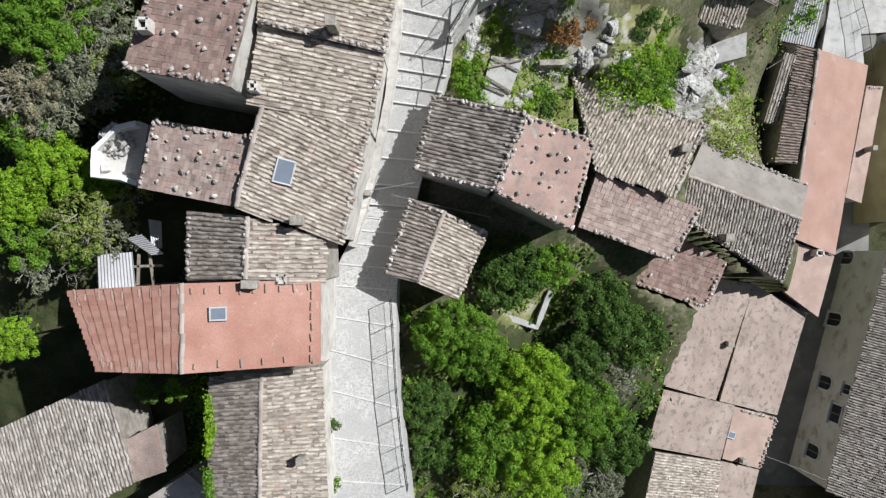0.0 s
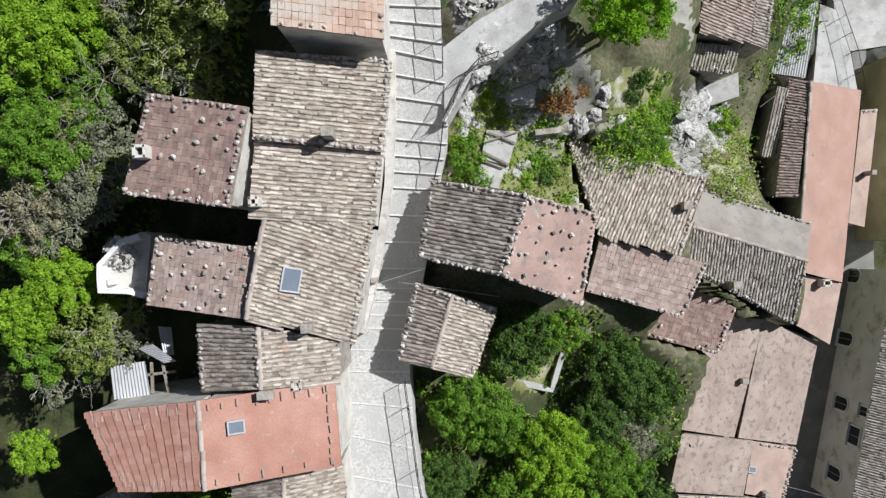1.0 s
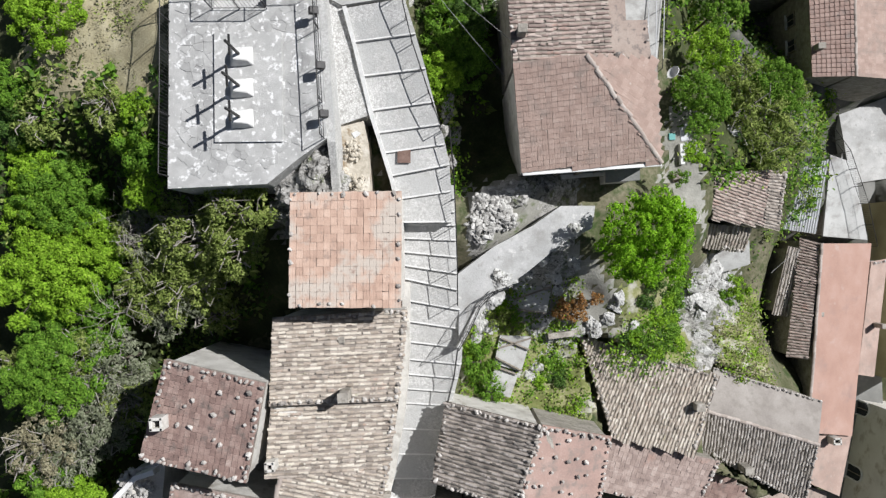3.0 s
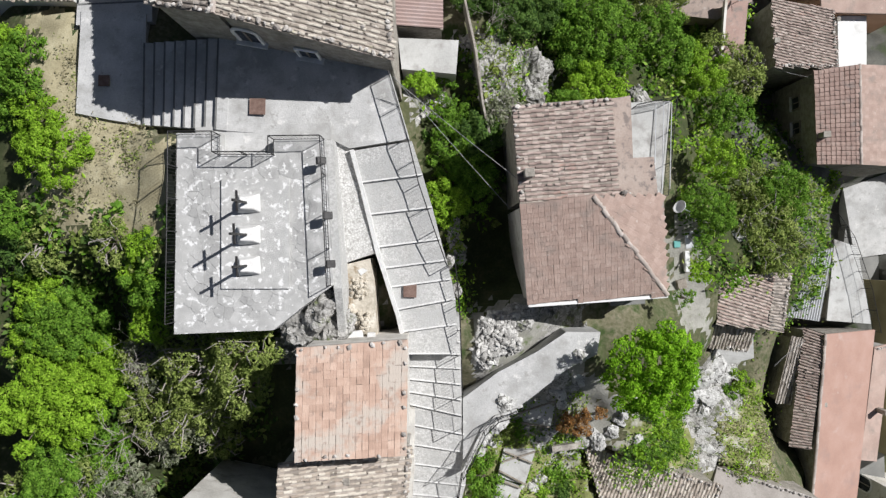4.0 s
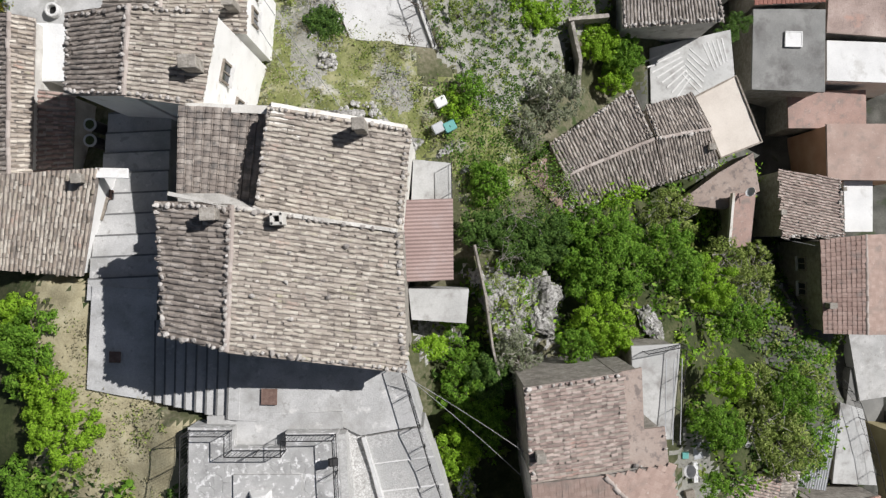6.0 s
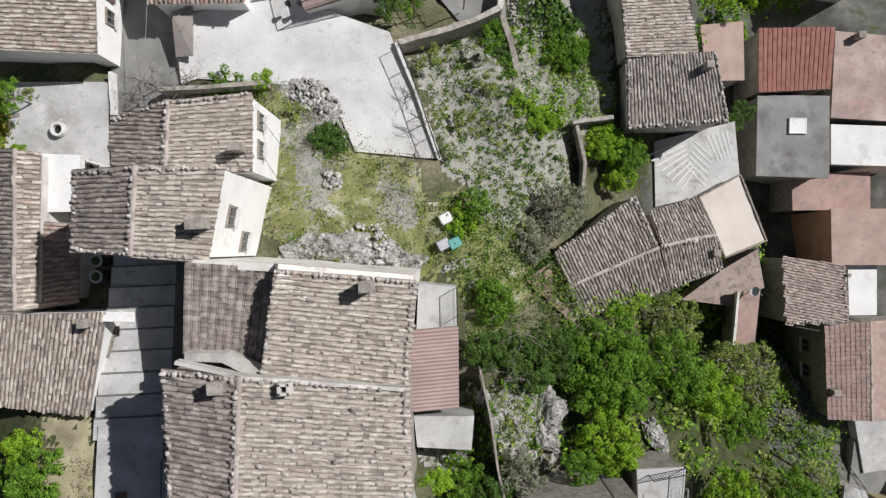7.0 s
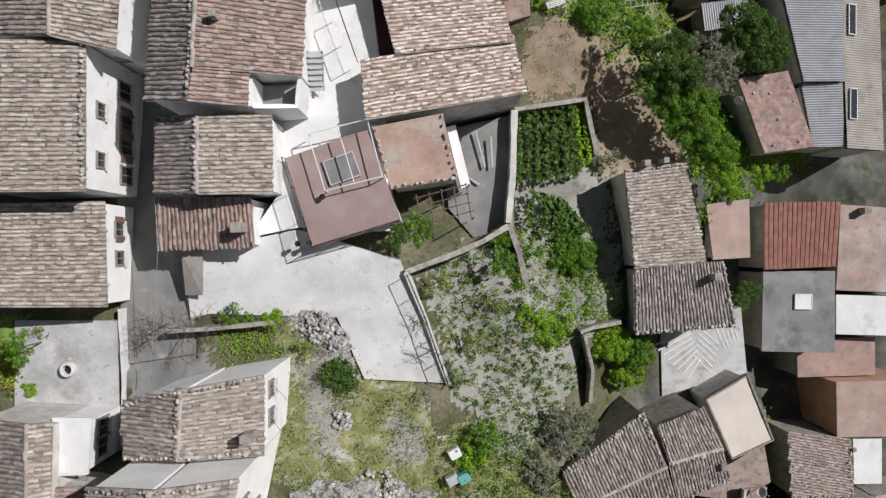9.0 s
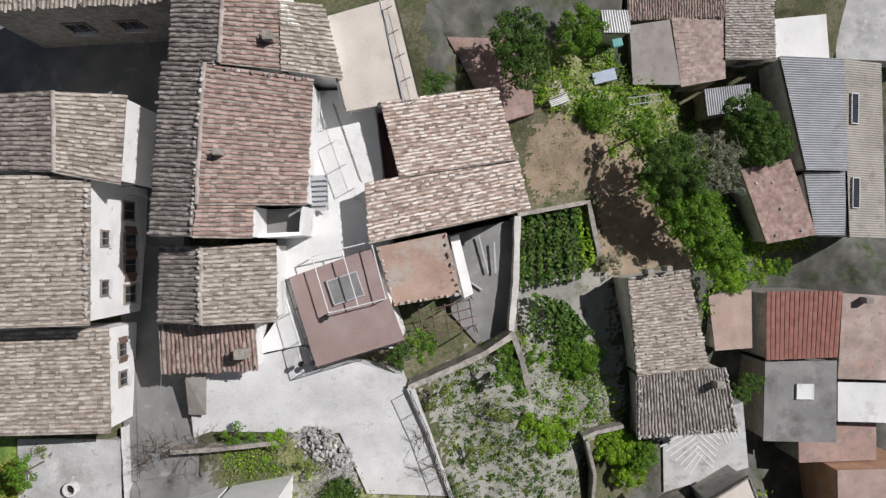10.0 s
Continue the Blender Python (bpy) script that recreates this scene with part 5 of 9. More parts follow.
zone(wood_floor_and_shade, [(-0.64, 27.79), (6.59, 33.41), (20.96, 36.75), (31.02, 22.05), (23.14, 14.57), (12.69, 17.16), (11.57, 26.17), (3.73, 26.33), (2.95, 20.77), (-0.49, 19.54), (-1.36, 23.19)])
zone(rock, [(-2.22, 28.64), (-0.35, 28.33), (0.37, 26.39), (-1.27, 25.6)])
zone(rock, [(-8.18, 15.97), (-4.4, 19.15), (-2.27, 14.92), (-7.26, 14.89)])
zone(rock, [(1.13, 30.06), (5.5, 29.22), (5.47, 25.1), (2.07, 26.67)])
zone(weeds, [(-0.61, 39.19), (3.43, 38.87), (4.32, 35.04), (1.45, 31.12), (0.35, 36.08)])
zone(weeds, [(-8.41, 45.33), (-4.48, 42.82), (-1.26, 40.73), (0.19, 36.21), (-1.53, 35.2), (-8.27, 37.57)])
zone(rock, [(-7.72, 37.55), (-1.47, 36.31), (-1.53, 35.2), (-7.77, 35.97)])
zone(rock, [(-8.31, 45.44), (-6.06, 45.47), (-4.11, 42.73), (-4.99, 41.13), (-6.34, 41.21), (-6.88, 43.96)])
zone(soil, [(-1.08, 47.25), (3.26, 49.45), (6.88, 44.49), (6.9, 40.05), (2.9, 37.23), (0.23, 40.76)])
zone(soil, [(3.95, 52.14), (9.94, 52.1), (10.07, 43.03), (7.05, 42.57), (4.59, 45.84)])
zone(dust, [(5.33, 61.09), (9.93, 59.25), (10.2, 54.48), (15.14, 51.46), (15.57, 54.3), (11.86, 58.98), (7.87, 61.59)])
zone(weeds, [(8.06, 63.14), (14.01, 64.66), (19.89, 61.78), (13.34, 58.27), (9.93, 59.58)])
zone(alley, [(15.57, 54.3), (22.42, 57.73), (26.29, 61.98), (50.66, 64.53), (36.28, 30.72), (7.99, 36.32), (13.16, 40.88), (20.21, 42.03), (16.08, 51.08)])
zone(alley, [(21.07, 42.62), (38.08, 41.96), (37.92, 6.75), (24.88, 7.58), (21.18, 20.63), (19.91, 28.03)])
zone(weeds, [(21.8, 54.43), (27.21, 54.43), (27.22, 53.6), (22.67, 52.88)])
zone(dry_grass, [(-16.74, 29.79), (-14.74, 28.94), (-14.98, 26.16), (-11.43, 25.29), (-11.79, 21), (-17.15, 21.24), (-16.24, 23.67), (-14.47, 24.29), (-14.84, 25.46), (-16.89, 27.67)])
zone(dust, [(5.11, 59.97), (10.7, 62.72), (11.5, 60.97), (12.83, 58.82), (15.2, 54.89), (15.2, 52.38), (10.43, 51.74), (9.75, 52.42), (9.85, 57.43), (5.4, 56.62)])
# near-black ground paints the house's shadow into the pit west of H1
zone(wood_floor_and_shade, [(0.22, 21.95), (3.72, 22), (3.63, 17.1), (0.77, 16.94), (0.46, 18.8)])
zone(soil, [(0.77, 16.94), (4.19, 17.18), (4.35, 13.69), (0.87, 14.21)])
zone(dry_grass, [(-16.9, 30.8), (-14.8, 30.3), (-14.8, 28.4), (-16.9, 28.4)])
zone(lawn, [(-23.56, 45.91), (-20.03, 45.83), (-20.08, 44.26), (-21.28, 43.22), (-23.53, 43.28)])
zone(soil, [(11.65, 20.97), (13.69, 20.88), (13.9, 14.55), (11.58, 14.93)])
zone(soil, [(-7.89, 42.95), (-6.23, 43.01), (-5.01, 39.15), (-6.31, 38.74)])
zone(soil, [(-2.88, 40.24), (-1.39, 39.87), (-1.49, 37.67), (-2.67, 38.14)])
zone(asphalt, [(-15.6, 44.06), (-11.91, 44.06), (-10.97, 42.8), (-12.84, 41.74), (-15.29, 40.94)])
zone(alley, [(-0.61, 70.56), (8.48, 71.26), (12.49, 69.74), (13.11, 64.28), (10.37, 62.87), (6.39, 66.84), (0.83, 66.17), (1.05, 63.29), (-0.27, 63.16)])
zone(weeds, [(5.65, 65.81), (10.61, 67.69), (12.69, 63.89), (15.92, 62.68), (13.71, 60.69), (8.43, 61.29), (6.21, 63.03)])
slab('upper_road', [(30.31, 74.05, -23.5), (37.57, 73.73, -23.5), (37.25, 66.48, -23.5), (30.43, 67, -23.5)], concrete, 'pale concrete road behind the sheds', 'lane')
slab('lane_bend', [(31.33, 22.97, -25.8), (38.69, 25.2, -25.8), (38.26, 18.09, -25.8), (31.98, 17.48, -25.8)], concrete, 'pale concrete bend of the low lane', 'lane')
slab('roof_terrace', [(-15.5, 2.99, -1.3), (-15.42, 4.19, -1.3), (-14.44, 5.2, -1.3), (-13.45, 5.47, -1.3), (-13.05, 5.28, -1.3), (-13.45, 2.63, -1.3)], WALL['plaster'], 'small white terrace at the edge of the wood', 'terrace', 4.0)
slab('grey_yard', [(0.19, 54.7, -9.4), (4.05, 55.47, -9.8), (4.0, 49.24, -9.6), (1.72, 48.72, -9.2), (0.42, 50.38, -9)], asphalt, 'grey concrete yard behind the garden wall', 'yard')
slab('excavation', [(-4.35, 19.32, 1.15), (-3.23, 19.54, 1.15), (-3.11, 18.59, 1), (-3.16, 16.31, 0.6), (-4.43, 16.21, 0.6)], sand, 'sandy rubble floor of an open dig', 'ground', 2.0)


zone(rock, [(2.1, 12.18), (3.56, 13.85), (5.55, 15.21), (6.03, 12.2), (5.31, 11.44), (4.68, 12.29), (3.2, 12.38)])
zone(rock, [(13.99, 9.64), (14.51, 12.38), (16.11, 12.98), (17.77, 11.83), (15.94, 10.21), (14.88, 7.16), (14.29, 7.2)])


zone(weeds, [(8.38, 11.59), (9.79, 12.41), (13.11, 12.2), (12.77, 9.2), (12.21, 7.57), (8.66, 8.85)])


# ---- houses, west side first ----
# most gables take a darker tile tone on the slope turned from the sun
house('L1', 'old house under dark red tiles weighted with stones', 'plaster', -3.5,
      ('tegola_red', (-7.09, 9.59, 3.8), (-8.02, 5.93, 3.7), (-12.39, 6.75, 2.7), (-11.1, 10.56, 2.8)), single=56, course=0.23)
house('L2a', 'stone house with a long weathered tan clay roof', 'plaster', -4,
      ('coppi_tan', (-6.91, 11.93, 3), (-7.28, 8.6, 2.85), (-2.51, 8.1, 0.8), (-1.91, 11.78, 0.9)), single=56)
house('L2b', 'long tan tiled house along the stepped street, skylight in its roof', 'plaster', -5,
      ('coppi_tan', (-7.26, 8.75, 2.55), (-7.79, 5.63, 2.1), (-3.1, 5.08, 0.4), (-2.52, 8.28, 0.5)),
      ('coppi_tan', (-7.24, 5.54, 1.9), (-8.24, 1.59, 1.67), (-4.19, 0.27, 0.16), (-3.1, 5.08, 0.4)), single=56)
house('L3', 'low house under grey-brown tiles with scattered stones', 'plaster', -5,
      ('tegola_brown', (-7.58, 4.4, 1.45), (-8.28, 1.57, 1.5), (-12.54, 2.35, 0.66), (-11.97, 5.19, 0.8)), single=56, course=0.2)
house('L4', 'small gabled house, its west slope in darker tiles', 'stone', -5,
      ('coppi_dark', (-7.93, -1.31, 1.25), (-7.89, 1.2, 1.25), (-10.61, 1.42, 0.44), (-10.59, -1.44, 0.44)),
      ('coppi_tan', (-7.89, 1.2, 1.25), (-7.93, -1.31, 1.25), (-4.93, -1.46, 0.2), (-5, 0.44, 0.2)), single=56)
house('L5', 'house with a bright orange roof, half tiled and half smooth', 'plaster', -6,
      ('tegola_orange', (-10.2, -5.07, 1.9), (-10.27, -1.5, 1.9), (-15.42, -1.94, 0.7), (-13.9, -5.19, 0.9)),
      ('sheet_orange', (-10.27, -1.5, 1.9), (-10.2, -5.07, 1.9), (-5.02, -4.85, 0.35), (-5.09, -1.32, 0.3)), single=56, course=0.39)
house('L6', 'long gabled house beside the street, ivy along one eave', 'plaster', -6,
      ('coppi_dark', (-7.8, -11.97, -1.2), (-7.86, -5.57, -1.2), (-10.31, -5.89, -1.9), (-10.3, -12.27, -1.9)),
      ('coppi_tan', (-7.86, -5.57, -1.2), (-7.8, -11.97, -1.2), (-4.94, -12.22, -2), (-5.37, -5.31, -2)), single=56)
house('L7', 'large house under a grey lichened clay roof', 'stone', -8,
      ('coppi_grey', (-23.82, -10.23, -4.6), (-15.85, -6.39, -3.6), (-14.64, -11.38, -4.4), (-22.86, -16.06, -5.4)), single=56)
house('L8', 'tiny outbuilding under a brown roof', 'stone', -8,
      ('sheet_brown', (-13.69, -8.66, -4.3), (-13.23, -10.95, -4.4), (-15.19, -11.74, -4.8), (-15.95, -9.87, -4.8)), single=56)
house('L9', 'small shed under a grey sheet roof', 'plaster', -8,
      ('sheet_grey', (-12.33, -11.14, -4.8), (-11.18, -12.1, -4.9), (-12.43, -13.56, -5.2), (-14.35, -12.47, -5.2)), single=56)
house('R1', 'house under black lichened clay tiles edged with stones', 'plaster', -6,
      ('coppi_black', (3.67, 6.11, -1.4), (2.24, 2.58, -1.1), (-1.34, 3.56, -2.3), (-0.54, 7.15, -2.6)), single=56)
house('R2', 'house with a smooth faded red roof dotted with stones', 'stone', -8,
      ('sheet_red', (2.24, 2.58, -1.15), (3.68, 6.11, -1.45), (6.93, 5.15, -2.6), (5.88, 0.97, -2.1)), single=56)
house('R3', 'long house under pale weathered clay tiles', 'stone', -12,
      ('coppi_tan', (11.85, 2.96, -6.2), (7.75, 4.12, -6), (6.5, 9.29, -6.8), (13.61, 6.75, -7)), single=12)
house('R4', 'low house under flat brown tiles with an edge of stones', 'stone', -12,
      ('tegola_brown', (7.81, 4.07, -6.3), (13.46, 2.39, -6.9), (12.02, -0.37, -7.1), (6.99, 1.35, -6.6)), single=12)
house('R5', 'gabled house, one slope grey sheet and one ribbed clay', 'stone', -16,
      ('sheet_ash', (20.08, 2.07, -9.8), (13.61, 4.41, -9.6), (14.91, 6.49, -10.9), (21.15, 4.15, -11.2)),
      ('coppi_grey', (13.61, 4.41, -9.6), (20.08, 2.07, -9.8), (19.53, -1.57, -10.6), (13.41, 2.2, -10.3)), single=12)
house('R6', 'lean-to under dark red tiles', 'stone', -16,
      ('tegola_red', (12.94, 1.31, -10.6), (16.34, -0.42, -10.7), (15.31, -3.09, -11.2), (11.06, -1.69, -11.2)), single=12)
house('R7', 'small gabled house at the edge of the street', 'stone', -8,
      ('coppi_dark', (-1.06, -1.55, -2.9), (0.06, 1.8, -2.9), (-1.55, 2.44, -3.5), (-2.66, -1.2, -3.3)),
      ('coppi_tan', (0.06, 1.8, -2.9), (-1.06, -1.55, -2.9), (0.78, -2.3, -4.1), (2.21, 0.95, -4.3)), single=56)
house('R8', 'long house with a smooth orange roof above the lane', 'stone', -28.5,
      ('sheet_orange2', (23.75, 13.18, -15.2), (22.22, 1.2, -15.2), (26.37, 0.12, -17.7), (28.51, 12.94, -17.8)),
      ('coppi_brown', (22.5, 5.87, -15.25), (23.75, 13.18, -15.25), (22.75, 13.6, -15.7), (21.4, 5.99, -15.7)), single=12)
house('R8e', 'narrow wing with a pale pink roof', 'plaster', -28.5,
      ('sheet_pink', (28.7, 11.69, -18.3), (27.37, 4.07, -18.3), (28.82, 3.73, -18.9), (30.19, 11.8, -18.9)), single=12)
house('R8s', 'house end with a pale pink roof', 'stone', -28.5,
      ('sheet_pink', (22.71, 0.99, -16.2), (22.56, -2.39, -16.6), (25.67, -4.12, -18.4), (26.54, 0.02, -18)), single=12)
house('R8w', 'narrow tiled shed beside the orange roof', 'stone', -20,
      ('coppi_grey', (21.9, 13.11, -15.7), (23.17, 12.78, -15.7), (22.3, 8.46, -16.3), (20.9, 8.79, -16.3)), single=12)
house('R9a', 'house with a blotchy pink roof', 'stone', -28.5,
      ('sheet_blotch', (15.62, -1.25, -14), (13.77, -8.19, -14.4), (18.13, -9.56, -16.6), (20.42, -1.88, -16.4)), single=12)
house('R9b', 'house with a blotchy pink roof and a mortar seam', 'stone', -28.5,
      ('sheet_blotch', (20.42, -1.88, -16.4), (18.36, -9.58, -16.6), (23.23, -10.96, -18.8), (25.08, -3.95, -18.8)), single=12)
house('R9c', 'house with a pale pink sheet roof', 'stone', -28.5,
      ('sheet_blotch', (13.94, -8.45, -14.2), (13.01, -12.04, -14.4), (18.65, -13.59, -17), (19.44, -9.91, -16.8)), single=12)
house('R9d', 'small pink roofed house with a ragged eave', 'stone', -28.5,
      ('sheet_pink', (19.69, -10.11, -17.4), (18.96, -13.62, -17.5), (22.09, -14.65, -18.8), (23.2, -11.14, -18.8)), single=12)
house('R9e', 'pale tiled house at the edge of the trees', 'stone', -28.5,
      ('coppi_tan', (13.73, -12.55, -15), (12.79, -17.29, -15.2), (18.23, -17.98, -17.2), (18.65, -13.67, -17)), single=12)
house('R9f', 'house under a brown-pink sheet roof', 'stone', -28.5,
      ('sheet_blotch', (18.8, -13.73, -17.2), (18.39, -18.05, -17.4), (21.09, -18.47, -18.6), (22.01, -14.73, -18.8)), single=12)
house('R10', 'tall cream house with arched windows under a grey clay roof', 'cream', -29,
      ('coppi_grey', (35.8, -0.3, -18.2), (31.5, -17.7, -18.2), (27.53, -16.66, -20.4), (31.79, 0.66, -20.4)), single=12)
house('S1', 'house under tan flat tiles with stones along the eaves', 'plaster', -5,
      ('tegola_warm', (-5.67, 16.5, 4.5), (-1.74, 16.45, 3.2), (-2.01, 12.03, 3), (-5.98, 12.4, 4.4)), single=56, course=0.3)
house('H1', 'hipped house under brown flat tiles', 'plaster', -8,
      ('tegola_pink', (2.9, 21.44, 1.6), (5.87, 21.6, 1.6), (9.31, 17.33, -0.6), (3.28, 17.24, -0.4)),
      ('tegola_pink', (5.87, 21.6, 1.6), (5.87, 21.62, 1.6), (9.05, 21.56, 0.4), (9.31, 17.33, -0.6)), single=56, course=0.22)
house('H2', 'house with pale clay tiles and a strip of brown sheet', 'stone', -8,
      ('coppi_brown', (2.91, 21.46, 1.5), (2.76, 25.33, 1.9), (6.86, 25.6, 1), (7.04, 21.62, 0.9)),
      ('sheet_blotch', (6.82, 25.59, 0.9), (7.77, 25.7, 0.8), (7.75, 21.63, 0.7), (7.01, 21.64, 0.85)),
      ('sheet_blotch', (7.64, 23.15, 0.75), (8.67, 23.17, 0.6), (8.8, 21.52, 0.45), (7.58, 21.59, 0.7)), single=56)
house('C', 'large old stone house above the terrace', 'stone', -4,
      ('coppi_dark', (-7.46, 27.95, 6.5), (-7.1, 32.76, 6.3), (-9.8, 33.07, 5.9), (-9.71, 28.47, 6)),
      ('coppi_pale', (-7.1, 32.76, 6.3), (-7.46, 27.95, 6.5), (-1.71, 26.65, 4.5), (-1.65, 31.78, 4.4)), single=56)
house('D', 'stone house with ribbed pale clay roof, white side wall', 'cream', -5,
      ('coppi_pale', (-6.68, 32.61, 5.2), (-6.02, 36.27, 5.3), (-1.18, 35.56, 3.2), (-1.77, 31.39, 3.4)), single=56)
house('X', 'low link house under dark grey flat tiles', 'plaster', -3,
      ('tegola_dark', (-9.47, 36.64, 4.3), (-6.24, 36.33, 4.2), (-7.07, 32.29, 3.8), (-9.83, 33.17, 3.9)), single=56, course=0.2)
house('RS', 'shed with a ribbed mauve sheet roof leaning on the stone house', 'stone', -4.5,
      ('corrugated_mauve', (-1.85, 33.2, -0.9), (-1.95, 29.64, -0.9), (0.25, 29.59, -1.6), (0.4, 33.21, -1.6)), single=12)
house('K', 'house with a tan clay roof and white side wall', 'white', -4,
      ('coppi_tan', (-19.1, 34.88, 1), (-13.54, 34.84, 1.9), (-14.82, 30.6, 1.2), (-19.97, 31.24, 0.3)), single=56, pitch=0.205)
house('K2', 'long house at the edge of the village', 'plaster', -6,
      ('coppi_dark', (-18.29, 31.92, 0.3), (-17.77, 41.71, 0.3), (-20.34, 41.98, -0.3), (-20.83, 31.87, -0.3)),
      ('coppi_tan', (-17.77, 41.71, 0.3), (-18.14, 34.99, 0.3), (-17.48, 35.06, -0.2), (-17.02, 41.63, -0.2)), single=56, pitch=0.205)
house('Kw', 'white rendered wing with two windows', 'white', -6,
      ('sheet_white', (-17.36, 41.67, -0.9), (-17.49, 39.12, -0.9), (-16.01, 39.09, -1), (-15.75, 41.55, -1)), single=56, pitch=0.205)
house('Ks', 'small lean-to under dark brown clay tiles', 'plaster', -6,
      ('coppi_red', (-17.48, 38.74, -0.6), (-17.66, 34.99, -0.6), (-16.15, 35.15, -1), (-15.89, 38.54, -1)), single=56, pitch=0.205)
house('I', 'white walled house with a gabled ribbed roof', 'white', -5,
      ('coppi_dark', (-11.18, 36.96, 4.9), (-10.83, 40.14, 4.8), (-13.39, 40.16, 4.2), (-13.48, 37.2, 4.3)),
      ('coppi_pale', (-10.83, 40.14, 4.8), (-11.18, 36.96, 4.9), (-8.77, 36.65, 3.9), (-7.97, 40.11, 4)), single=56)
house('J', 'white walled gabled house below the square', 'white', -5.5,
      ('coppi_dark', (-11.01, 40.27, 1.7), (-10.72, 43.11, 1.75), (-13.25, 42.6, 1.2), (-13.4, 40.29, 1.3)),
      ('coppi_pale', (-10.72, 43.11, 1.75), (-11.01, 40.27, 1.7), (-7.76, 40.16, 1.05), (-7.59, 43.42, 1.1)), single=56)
house('N1', 'tall house with a pale ribbed roof above the garden', 'plaster', -16,
      ('coppi_tan', (10.35, 46.63, -8.7), (10.03, 52.02, -8.5), (13.44, 52.29, -9), (14.49, 46.73, -9.2)), single=12)
house('N2', 'house end with a darker ribbed roof', 'plaster', -16,
      ('coppi_grey', (10.37, 46.6, -8.8), (15.39, 46.78, -9.1), (16.26, 43.07, -9.9), (10.52, 42.9, -9.9)), single=12)
house('Ne', 'low annexe with a pink roof', 'plaster', -24,
      ('sheet_pink', (17.08, 50.23, -15.7), (17.39, 46.64, -15.8), (19.97, 46.66, -16.2), (20.04, 50.48, -16.1)), single=12)
house('E1', 'old gabled house under dark uneven clay tiles', 'stone', -14,
      ('coppi_dark', (11.08, 36.33, -7.2), (6.28, 34.47, -6.5), (5.65, 36.07, -7.2), (10.28, 39.02, -7.8)),
      ('coppi_dark', (6.29, 34.41, -6.6), (11.16, 36.21, -7.3), (11.87, 33.95, -7.9), (7.15, 32.72, -7.4)), single=12)
house('E2', 'small gabled house under dark clay tiles', 'stone', -15,
      ('coppi_dark', (14.53, 36.78, -8.2), (11.38, 36.32, -7.5), (11.04, 38.04, -8.1), (13.85, 38.81, -8.9)),
      ('coppi_dark', (11.37, 36.26, -7.5), (14.53, 36.72, -8.2), (15.03, 34.92, -8.7), (11.96, 33.96, -8.1)), single=12)
house('E3', 'flat cream roof terrace with a low kerb', 'plaster', -16,
      ('sheet_cream', (14.54, 38.91, -10.4), (15.93, 35.4, -10.6), (18.51, 36.25, -11), (17.11, 40.08, -10.8)), single=12)
house('E0', 'narrow lean-to under reddish sheet dotted with stones', 'stone', -14,
      ('sheet_red', (5.78, 35.9, -7.2), (7.3, 32.75, -7.45), (6.5, 32.4, -7.6), (4.15, 34.87, -7.4)), single=12)
house('E4', 'narrow shed with a red roof', 'stone', -16,
      ('sheet_red', (16.82, 33.39, -11.2), (16.57, 30.2, -11.6), (17.92, 30.3, -11.8), (18.22, 33.37, -11.4)), single=12)
house('Y', 'house with a neat red tiled roof', 'stone', -24,
      ('tegola_rust', (25.46, 45.8, -16.2), (20.82, 45.81, -16.2), (21.39, 50.18, -17), (26.45, 50.01, -17)), single=12, course=0.34)
house('Z', 'flat grey concrete roof with a white roof hatch', 'stone', -24,
      ('sheet_concrete', (20.91, 45.72, -16.5), (20.59, 40.45, -16.6), (25.48, 40.08, -16.8), (25.72, 45.48, -16.7)), single=12)
house('YE', 'house with a brown-pink flat roof', 'stone', -24,
      ('sheet_brown', (26.59, 49.86, -17.2), (26.12, 44.15, -17.4), (32.56, 43.57, -18), (32.7, 49.22, -17.8)), single=12)
house('ZW', 'flat white roof terrace between houses', 'white', -24,
      ('sheet_white', (26.44, 43.8, -18), (26.37, 41.11, -18.1), (32.62, 40.62, -18.3), (32.69, 43.32, -18.2)), single=12)
house('red2', 'low house with a faded red roof', 'stone', -24,
      ('sheet_red', (24.11, 40.68, -19), (24.06, 38.14, -19), (29.66, 37.95, -19.4), (29.75, 40.59, -19.4)), single=12)
house('Fc', 'house with a square pink roof', 'orange', -24,
      ('sheet_pink', (25.77, 38.06, -17.3), (25.72, 34.34, -17.4), (31.96, 34.01, -17.8), (32.08, 37.83, -17.7)), single=12)
house('F2', 'house with a brown clay roof', 'stone', -25,
      ('coppi_brown', (22.06, 35.11, -16.5), (22.08, 30.67, -16.6), (26.38, 30.49, -17), (26.24, 34.34, -16.9)), single=12)
house('F2w', 'little white terrace between tiled houses', 'white', -25,
      ('sheet_white', (27.23, 34.27, -18.2), (27.2, 30.82, -18.3), (29.14, 30.74, -18.4), (29.25, 34.19, -18.3)), single=12)
house('G', 'house with a red tiled gable roof', 'stone', -26,
      ('tegola_red2', (27.46, 23.98, -16.7), (27.66, 30.56, -16.7), (24.8, 30.38, -17), (24.74, 24.17, -17.1)),
      ('tegola_pink', (27.66, 30.56, -16.7), (27.46, 23.98, -16.7), (32.35, 23.67, -18), (32.67, 30.46, -18)), single=12)
house('S2', 'old shed under broken red-brown tiles', 'stone', -13,
      ('coppi_brown', (14.83, 17.51, -8.8), (14.53, 14.98, -9), (17.65, 14.44, -9.8), (18.18, 17.56, -9.7)),
      ('coppi_dark', (18.18, 17.56, -9.7), (17.65, 14.44, -9.8), (18.68, 14.17, -10.2), (19.25, 17.48, -10.1)), single=56)
